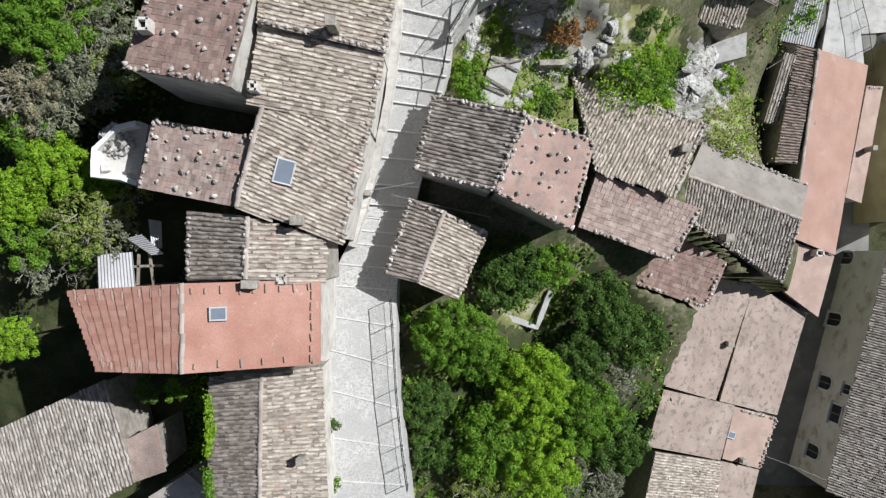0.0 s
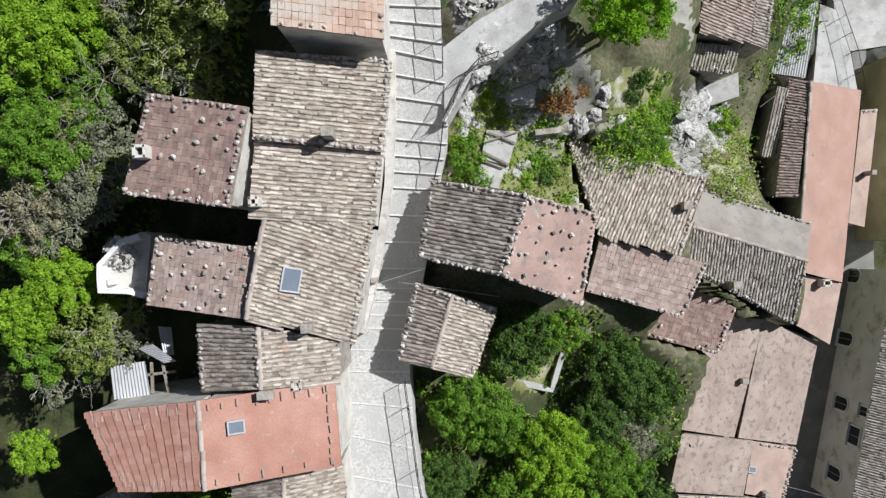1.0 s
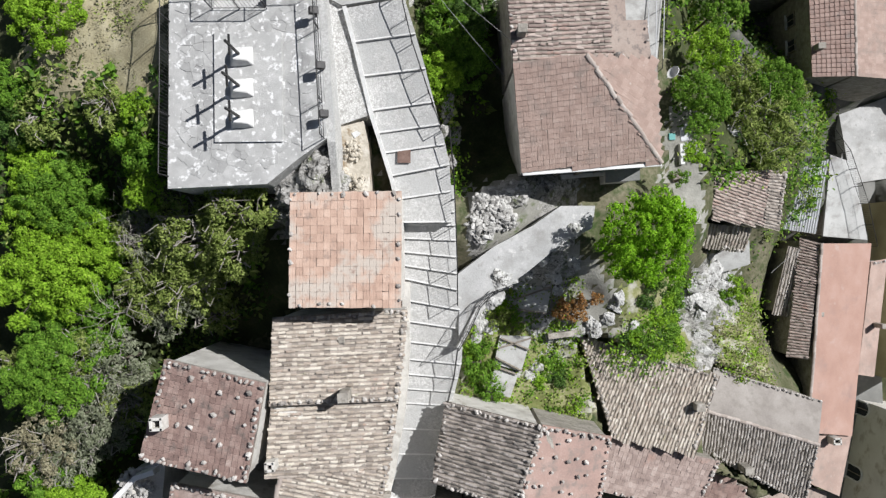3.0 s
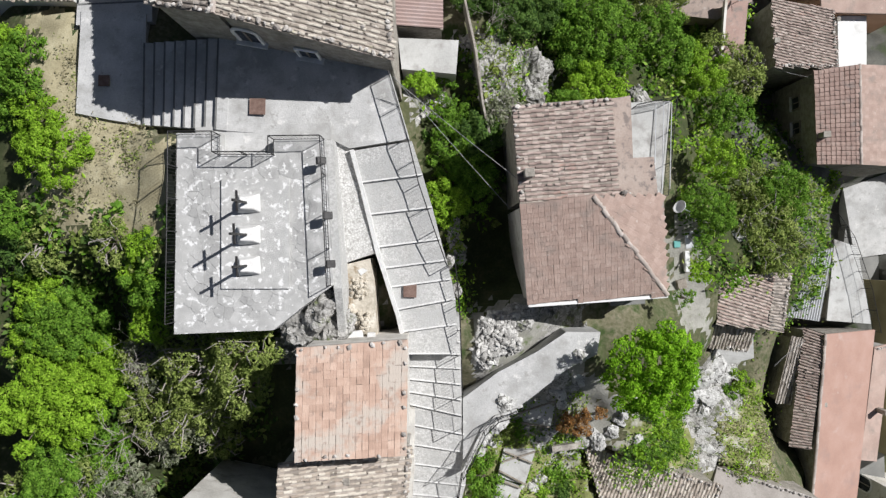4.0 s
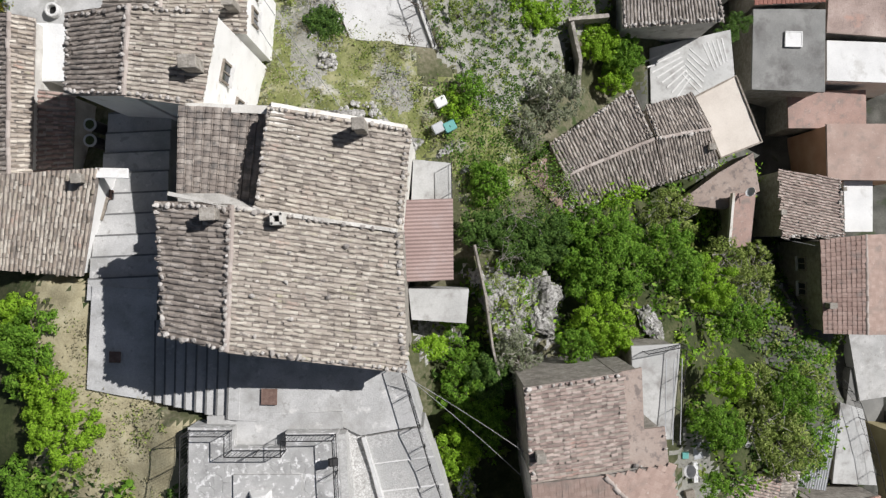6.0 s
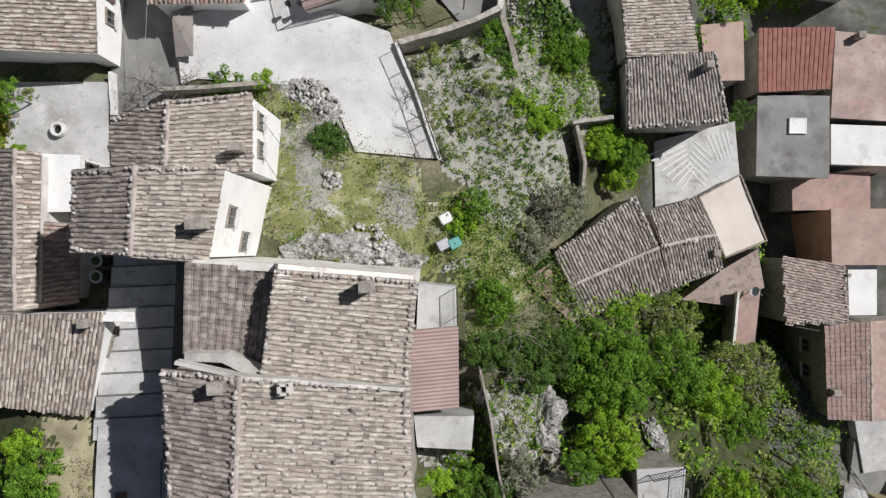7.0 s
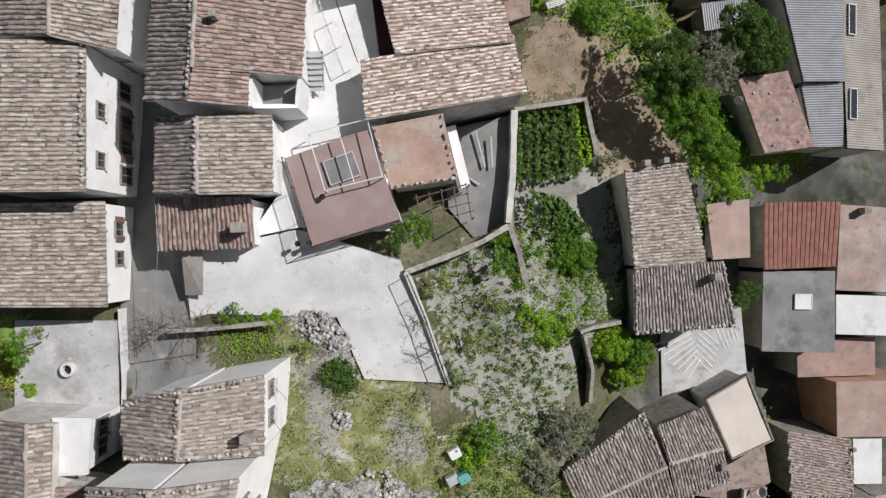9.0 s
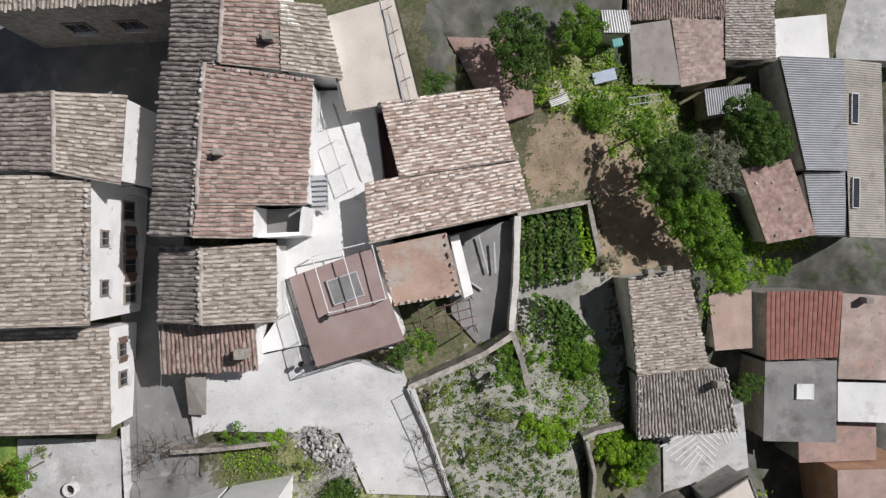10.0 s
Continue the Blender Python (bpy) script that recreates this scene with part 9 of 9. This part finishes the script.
boulder(-20.3, 44.14, -4.32, 0.27, 0.6, 1, 0)
boulder(-4.76, 36.9, -2.95, 0.94, 0.6, 1.6, 0)
boulder(-6.08, 36.83, -2.99, 0.68, 0.6, 1.4, 20)
boulder(-2.97, 36.9, -3.65, 0.70, 0.6, 1.5, -10)
boulder(-1.71, 36.14, -4.75, 0.61, 0.5, 1.5, 0)
boulder(13.54, 46.85, -13.35, 0.34, 0.4, 1, 0)
boulder(9.01, 23.67, -6.29, 0.29, 0.5, 1, 0)
tagged(part('crate', box(bmesh.new(), (0.5, 0.9, 0.25), pose(12.82, 19.64, -7.77, 6, 4, 5), 0.02), zinc, None), 'pale fibre board leaning in the yard', 'crate')
tagged(part('crate', box(bmesh.new(), (0.9, 0.35, 0.25), pose(12.29, 20.58, -7.69, 6, 4, 20), 0.02), wood, None), 'broken wooden crate in the yard', 'crate')
tagged(part('crate', box(bmesh.new(), (0.6, 0.4, 0.25), pose(13.11, 20.45, -7.87, 6, 4, -10), 0.02), zinc, None), 'grey plastic crate in the yard', 'crate')
tagged(part('crate', box(bmesh.new(), (0.35, 0.35, 0.25), pose(12.13, 19.44, -7.71, 6, 4, 0), 0.02), leaf_bin, None), 'blue plastic tub in the yard', 'crate')
tagged(part('crate', box(bmesh.new(), (0.25, 1.1, 0.25), pose(12.64, 18.5, -7.75, 6, 4, 2), 0.02), sheet_of["white"], None), 'white plank on the ground', 'crate')
tagged(part('crate', box(bmesh.new(), (0.5, 0.5, 0.25), pose(12.31, 17.31, -7.75, 6, 4, 12), 0.02), wood, None), 'old timber box in the yard', 'crate')
beam((3.29, 17.18, -0.45), (9.32, 17.28, -0.65), 0.07, 'gutter', 'white metal gutter along the eave', 'gutter', sheet_of['white'])
ridge('C', 1, 0)
ridge('W', 1, 0)
ridge('W2', 1, 0)
ridge('P0', 1, 0)
ridge('M', 1, 0)
ridge('I', 1, 0)
ridge('J', 1, 0)
ridge('L2b', 1, 0)
ridge('R7', 1, 0)
ridge('L6', 1, 0)
ridge('L4', 1, 0)
ridge('H1', 0, 1)
ridge('R8', 0, 0)
ridge('L5', 1, 0)
ridge('E1', 1, 0)
ridge('E2', 1, 0)
ridge('R5', 1, 0)
ridge('G', 1, 0)
ridge('K2', 1, 0)
edge_bars('L5', 0, 1, 9, True, sheet_of['pink'], 0.06, 0.95, (0.34, 0.08, 0.06))
edge_bars('L5', 0, 3, 9, True, sheet_of['pink'], 0.06, 0.95, (0.34, 0.08, 0.06))
edge_bars('L5', 0, 2, 8, False, sheet_of['pink'], 0.05, 0.95, (0.34, 0.08, 0.06))
edge_bars('L5', 1, 2, 8, False, sheet_of['pink'], 0.05, 0.95, (0.34, 0.08, 0.06))
edge_bars('L5', 1, 1, 9, True, sheet_of['pink'], 0.08, 0.92, (0.34, 0.08, 0.06))
edge_bars('L5', 1, 3, 6, True, sheet_of['pink'], 0.08, 0.92, (0.34, 0.08, 0.06))
tagged(part('block', box(bmesh.new(), (0.75, 0.4, 0.3), pose(-4.05, 16.41, 0.95, 5, 4, 8), 0.03), nosing, None), 'white dressed stone block beside the open dig', 'block')
tagged(part('block', box(bmesh.new(), (0.35, 0.55, 0.3), pose(-3.36, 16.24, 0.95, 5, 4, -5), 0.03), nosing, None), 'white dressed stone block beside the open dig', 'block')
tagged(part('block', box(bmesh.new(), (0.3, 0.45, 0.3), pose(-2.38, 16.05, 0.95, 5, 4, 0), 0.03), nosing, None), 'white dressed stone block beside the open dig', 'block')
tagged(part('block', box(bmesh.new(), (0.4, 0.25, 0.3), pose(-3.55, 19.07, 0.95, 5, 4, 30), 0.03), nosing, None), 'white dressed stone block beside the open dig', 'block')
rubble('heap of sandy stones in the dig', -3.78, 18.38, 0.9, 0.42, 60, 0.1, 51, 0.3, sand)
rubble('heap of sandy stones in the dig', -3.61, 16.98, 0.9, 0.37, 50, 0.1, 52, 0.3, sand)
rubble('heap of sandy stones in the dig', -4.17, 17.47, 0.9, 0.23, 30, 0.1, 53, 0.3, sand)
# window shapes stand in for the dark garage recess under the eave
window('H1', 5.12, 17.36, -2.66, -89.5, 1.9, 1.9)
window('H1', 6.97, 17.38, -2.72, -89.5, 1.5, 1.5)
boulder(-5.08, 17.81, 2.09, 0.70, 0.7, 1.5, 40)
boulder(-5.84, 17, 1.33, 0.90, 0.7, 1.4, 20)
boulder(-4.84, 16.86, 1.46, 0.80, 0.6, 1.5, 70)
boulder(-6.39, 16.18, 0.86, 0.80, 0.6, 1.4, 0)
boulder(-4.8, 16.02, 0.82, 0.60, 0.6, 1.3, 10)
boulder(-5.49, 16.05, 0.79, 0.70, 0.6, 1.5, 50)
boulder(0.3, 17.95, -0.975, 0.25, 0.8, 1.4, 70)
boulder(0.06, 19.22, -0.566, 0.22, 0.8, 1.6, 70)
weed_patch('weeds beside the ramp', [(-0.12, 21.44), (0.35, 21.42), (0.75, 16.7), (-0.03, 16.77)], 60, ('lime', 'green'), 61, 0.3, 0.06)
rubble('heap of fallen roof tiles and stones', 23.52, 23.92, -18.73, 0.78, 120, 0.12, 71, 0.4, tile_many['red'])
rubble('heap of fallen roof tiles and stones', 23.97, 22.12, -18.13, 0.84, 120, 0.12, 72, 0.4, tile_many['faded'])
rubble('heap of fallen roof tiles and stones', 23.63, 25.65, -19.74, 0.63, 80, 0.12, 73, 0.4, None)
rubble('heap of fallen roof tiles and stones', 24.62, 20.15, -18.23, 0.69, 80, 0.12, 74, 0.4, tile_many['red'])
rubble('heap of fallen roof tiles and stones', 23.69, 26.98, -21.24, 0.57, 60, 0.12, 75, 0.4, None)
beam((23.96, 26.94, -20.78), (24.45, 24.5, -18.97), 0.07, label='fallen grey timber among the roof debris')
beam((23.56, 25.31, -18.87), (24.31, 21.69, -17.83), 0.07, label='fallen grey timber among the roof debris')
beam((23.74, 23.2, -17.87), (23.73, 25.64, -19.39), 0.07, label='fallen grey timber among the roof debris')
beam((24.08, 21.05, -17.26), (29.24, 21.21, -25.09), 0.07, label='fallen grey timber among the roof debris')
weed_patch('weeds over the roof debris', [(22.14, 28.27), (24.85, 27.94), (24.73, 23.04), (27.67, 17.76), (20.37, 20.33), (20.17, 23.44)], 160, ('green', 'dark', 'olive'), 76, 0.6, 0.1)
def ivy(label, pts, count, kind, seed=1, spread=0.22, leaf=0.07):
    """Leaves that hang along a line of points."""
    rng = random.Random(seed)
    pts = [Vector(p) for p in pts]
    verts, faces = [], []
    for _ in range(count):
        i = rng.randrange(len(pts) - 1)
        c = pts[i].lerp(pts[i + 1], rng.random())
        thick = 0.4 + 0.9 * abs(noise.noise(c * 0.9))
        p = c + Vector((rng.gauss(0, spread), rng.gauss(0, spread), rng.gauss(0, spread * 0.6))) * thick
        out = Vector((rng.gauss(0, 0.6), rng.gauss(0, 0.6), 1)).normalized()
        side = out.orthogonal().normalized()
        side.rotate(Matrix.Rotation(rng.uniform(0, 6.28), 3, out))
        up, s, k = out.cross(side), leaf * rng.uniform(0.5, 1.4), len(verts)
        verts += [p - side * s, p - up * s * 0.6, p + side * s, p + up * s * 0.6]
        faces.append((k, k + 1, k + 2, k + 3))
    return tagged(part_data("ivy", verts, faces, leaf_mat[kind], None), label, "ivy", kind="stuff")


ivy('green ivy creeping over the eave of the long house', [(-10.35, -6.6, -1.75), (-10.2, -8.2, -1.7), (-10.35, -9.4, -1.8)], 700, 'lime', 3)
ivy('green ivy creeping over the eave of the long house', [(-10.3, -10.0, -1.75), (-10.15, -11.4, -1.7), (-10.4, -13.0, -1.8)], 900, 'green', 4)
ivy('creeper hanging over the tiles of the old house', [(8.3, 32.9, -7.1), (9.6, 33.3, -7.4), (10.4, 33.6, -7.5)], 600, 'lime', 5, 0.4)
pot = thing('planter', 'round dark planter with a pale rim beside the steps', 'planter', at=(-14.62, 36.89, 0.0))
part('tub', bar(bmesh.new(), (0, 0, -1.0), (0, 0, 0.3), 0.24, 14), iron, pot)
part('rim', bar(bmesh.new(), (0, 0, 0.3), (0, 0, 0.34), 0.28, 14), concrete, pot)
part('earth', bar(bmesh.new(), (0, 0, 0.34), (0, 0, 0.35), 0.19, 14), wood_floor_and_shade, pot)
pot = thing('planter', 'round dark planter with a pale rim beside the steps', 'planter', at=(-14.65, 36.23, 0.0))
part('tub', bar(bmesh.new(), (0, 0, -1.0), (0, 0, 0.3), 0.24, 14), iron, pot)
part('rim', bar(bmesh.new(), (0, 0, 0.3), (0, 0, 0.34), 0.28, 14), concrete, pot)
part('earth', bar(bmesh.new(), (0, 0, 0.34), (0, 0, 0.35), 0.19, 14), wood_floor_and_shade, pot)
railing('white railing beside the white yard', [(-4.75, 61.01, -4), (-3.68, 57.4, -4.1)], 0.9)
railing('iron railing on the roof edge', [(-1.62, 65.78, -3.3), (-0.72, 61.21, -3.45)], 0.4)
beam((-2.4, 65.96, -3.72), (-1.48, 61.08, -3.72), 0.035, 'pipe', 'thin grey pipe laid along the flat roof', 'pipe', zinc)
beam((-5.26, 65.04, -3.4), (-4.25, 60.71, -3.4), 0.035, 'pipe', 'thin grey pipe laid along the flat roof', 'pipe', zinc)
railing('white pipe railing above the lane', [(26.27, 20.91, -18.6), (27.4, 19.23, -18.7), (28.45, 15.68, -18.8), (28.95, 12.73, -18.9)], 1)
flat_panel('lean_to_roof', 'flat grey-brown sheet roof beside the lane', 'roof sheet', [(-12.51, 48.58, -3.9), (-11.47, 48.96, -3.9), (-11.65, 46.53, -4.1), (-12.54, 46.55, -4.3)], sheet_of['ash'], 0.08)
wall_line('stone pier under the sheet roof', [(-12.51, 48.58, -4.05), (-12.54, 46.55, -4.4)], 0.2, 1.6)
bare_shrub(-12.45, 44.91, -4.27, 1.25, 1, bark)
bare_shrub(-13.64, 45.18, -4.19, 1.09, 2, bark)
bare_shrub(-11.78, 45.09, -4.32, 0.82, 3, bark)
bare_shrub(-14.59, 44.42, -4.11, 0.71, 4, bark)
bare_shrub(-1.33, 44.54, -5.83, 0.63, 5, bark)
bare_shrub(20.13, 60.26, -18.68, 2.32, 6, bark)
bare_shrub(18.73, 59.18, -18.72, 1.55, 7, bark)
bare_shrub(-1.3, 41.3, -4.31, 0.55, 8, bark)
bare_shrub(-0.79, 43.09, -5.49, 0.56, 9, bark)
bare_shrub(-16.98, 9.61, -1.79, 1.17, 10, None, 'pale leafless branches reaching out of the foliage')
bare_shrub(-14.61, 12.15, -1.19, 1.15, 11, None, 'pale leafless branches reaching out of the foliage')
bare_shrub(-18.55, 5.9, -2.15, 0.99, 12, None, 'pale leafless branches reaching out of the foliage')
bare_shrub(-15.64, 1.18, -3.36, 1.02, 13, None, 'pale leafless branches reaching out of the foliage')
bare_shrub(-17.72, -0.92, -3.68, 1.14, 14, None, 'pale leafless branches reaching out of the foliage')
bare_shrub(-13.6, 16.29, -1.19, 1.15, 15, None, 'pale leafless branches reaching out of the foliage')
bare_shrub(-11.23, 16.61, -0.86, 1.04, 16, None, 'pale leafless branches reaching out of the foliage')
bare_shrub(-9.08, 16.01, -0.98, 1.14, 17, None, 'pale leafless branches reaching out of the foliage')
bare_shrub(-8, 16.91, -0.81, 0.85, 18, None, 'pale leafless branches reaching out of the foliage')
bare_shrub(-13.27, 15.3, -1.44, 0.96, 19, None, 'pale leafless branches reaching out of the foliage')
bare_shrub(-11.79, 18.09, -0.63, 0.94, 20, None, 'pale leafless branches reaching out of the foliage')
bare_shrub(2.6, 30.39, -3.71, 0.83, 21, None, 'pale leafless branches reaching out of the foliage')
bare_shrub(6.22, 33.52, -5.17, 1.08, 22, None, 'pale leafless branches reaching out of the foliage')
bare_shrub(3.19, 32.39, -4.14, 0.95, 23, None, 'pale leafless branches reaching out of the foliage')
weed_patch('tufts of dry grass', [(5.11, 59.97), (10.37, 61.55), (14.78, 54.87), (14.98, 52.37), (10.46, 51.93), (10.04, 57.44), (5.4, 56.62)], 110, ('beige', 'beige', 'olive'), 21, 0.1, 0.04)
weed_patch('tufts of dry grass', [(-16.41, 29.27), (-14.74, 28.71), (-14.98, 25.93), (-11.53, 25.06), (-12.08, 21.22), (-16.64, 21.51), (-14.6, 24.29)], 70, ('beige', 'beige', 'olive'), 22, 0.12, 0.04)
weed_patch('ivy and weeds along the wall', [(-13.28, -6.86), (-12.58, -6.84), (-12.57, -13.23), (-13.25, -13.24)], 60, ('lime', 'green'), 23, 0.5, 0.08)
weed_patch('weeds on the lane edge', [(-11.33, 45.05), (-8.62, 45.19), (-8.31, 43.52), (-10.77, 43.1)], 90, ('olive', 'lime'), 24, 0.2, 0.05)
weed_patch('yellow flowers by the yard wall', [(-21.4, 44.6), (-20.56, 44.56), (-20.64, 42.65), (-21.47, 42.69)], 50, ('yellow', 'green'), 25, 0.35, 0.07)
weed_patch('weeds in the alleys', [(20.11, 54.41), (27.21, 54.43), (27.26, 53.18), (21.48, 52.49)], 90, ('green', 'lime'), 26, 0.5, 0.09)
weed_patch('weeds under the hedge', [(13.44, 59.02), (17.87, 59.07), (22.73, 50.87), (19.78, 50.57)], 200, ('green', 'lime'), 27, 0.6, 0.09)
weed_patch('overgrown garden plants', [(6.15, 65.45), (11.01, 67.7), (13.44, 63.87), (17.3, 63.74), (14.56, 60), (9.5, 60.79), (6.45, 61.92)], 260, ('green', 'olive', 'lime', 'dark'), 28, 0.5, 0.09)
crop_bed('rows of dark vegetables across the slope', [(4.92, 51.31, -10.2), (6.93, 50.66, -10.5), (8.33, 48.97, -10.6), (7.12, 48.17, -10.4)], 4, leaf_mat['dark'], 0.5, 29, 0.14)


def garden_seat(x, y, z, turn):
    """A slatted white garden seat."""
    ob = thing("garden_bench", "white painted slatted bench on the overgrown grass", "bench", at=(x, y, z))
    ob.rotation_euler = (0, 0, radians(turn))
    for k in range(4):
        part("slat", box(bmesh.new(), (1.15, 0.09, 0.03), pose(0, -0.16 + 0.12 * k, 0.42), 0.008), sheet_of["white"], ob)
    for k in range(2):
        part("back_slat", box(bmesh.new(), (1.15, 0.03, 0.09), pose(0, 0.27, 0.6 + 0.16 * k), 0.008), sheet_of["white"], ob)
    for sx in (-1, 1):
        for sy in (-0.18, 0.27):
            part("leg", box(bmesh.new(), (0.05, 0.05, 0.42 if sy < 0 else 0.85), pose(sx * 0.52, sy, 0.21 if sy < 0 else 0.42)), sheet_of["white"], ob)


def garden_table(x, y, z, turn, top):
    """A table with a covered top."""
    ob = thing("garden_table", "garden table covered with a pale blue sheet", "table", at=(x, y, z))
    ob.rotation_euler = (0, 0, radians(turn))
    part("tabletop", box(bmesh.new(), (1.5, 0.75, 0.04), pose(0, 0, 0.74), 0.01), top, ob)
    for sx in (-1, 1):
        for sy in (-1, 1):
            part("leg", box(bmesh.new(), (0.05, 0.05, 0.72), pose(sx * 0.66, sy * 0.3, 0.36)), wood, ob)


def ladder(a, b, wide=0.42):
    """A ladder lying from a to b."""
    a, b = Vector(a), Vector(b)
    ob = thing("ladder", "grey wooden ladder lying on the weeds", "ladder")
    side = (b - a).cross(Vector((0, 0, 1))).normalized() * wide / 2
    for s in (-1, 1):
        part("rail", bar(bmesh.new(), a + side * s, b + side * s, 0.03, 5), zinc, ob)
    n = int((b - a).length / 0.3)
    for k in range(1, n):
        p = a.lerp(b, k / n)
        part("rung", bar(bmesh.new(), p - side, p + side, 0.018, 5), zinc, ob)


pale_blue = material("pale_blue_sheet", [(0.1, (0.34, 0.40, 0.50)), (0.9, (0.50, 0.56, 0.66))], 3.0, 0.8, 0.1, 20)
garden_seat(7.43, 62.54, ground_z(7.43, 62.54), 18)
garden_table(11.04, 64.69, ground_z(11.04, 64.69), 12, pale_blue)
ladder((11.7, 62.41, -12.9), (13.77, 62.6, -12.9))
house('wr', 'small shed with a white metal roof', 'plaster', -19,
      ('corrugated_white', (10.44, 68.25, -13.6), (12, 68.18, -13.6), (12.3, 66.87, -13.9), (10.63, 66.94, -13.9)), single=12)
tagged(part('tarpaulin', box(bmesh.new(), (0.7, 0.55, 0.3), pose(11.55, 66.4, -14.4, 4, 3, 12), 0.06), leaf_bin, None), 'folded turquoise tarpaulin in the yard', 'tarpaulin')


# ---- crazy paving of the terrace: each stone a piece of its own ----
def clip_half(poly, p, n):
    """The part of a polygon on the side of p away from n."""
    out = []
    for a, b in zip(poly, poly[1:] + poly[:1]):
        da, db = (a - p).dot(n), (b - p).dot(n)
        if da <= 0:
            out.append(a)
        if da * db < 0:
            out.append(a.lerp(b, da / (da - db)))
    return out


def crazy_paving(parent, outline, z, count, mat, seed=2, gap=0.008):
    rng = random.Random(seed)
    xs, ys = [p[0] for p in outline], [p[1] for p in outline]
    seeds = []
    while len(seeds) < count:
        p = Vector((rng.uniform(min(xs), max(xs)), rng.uniform(min(ys), max(ys))))
        if inside(p.x, p.y, outline) and all((p - s).length > 0.2 for s in seeds):
            seeds.append(p)
    for s in seeds:
        cell = [s + Vector(d) for d in ((-0.9, -0.9), (0.9, -0.9), (0.9, 0.9), (-0.9, 0.9))]
        for t in seeds:
            d = t - s
            if 0 < d.length < 1.6 and cell:
                cell = clip_half(cell, s + d / 2 - d.normalized() * gap, d)
        if len(cell) < 3 or not all(inside(c.x, c.y, outline) for c in cell):
            continue
        high = z + rng.uniform(0.0, 0.012)
        n = len(cell)
        verts = [(c.x, c.y, high) for c in cell] + [(c.x, c.y, z - 0.05) for c in cell]
        faces = [tuple(range(n))] + [(i, n + i, n + (i + 1) % n, (i + 1) % n) for i in range(n)]
        part_data("paving_stone", verts, faces, mat, parent)


crazy_paving(bpy.data.objects["terrace"], [(-10.0, 24.5), (-8.6, 24.4), (-8.6, 23.7), (-6.4, 23.6), (-6.3, 24.1), (-4.7, 24.0), (-4.65, 18.7), (-5.8, 18.0), (-6.9, 17.2), (-10.4, 17.2)], 3.012, 290, paver)
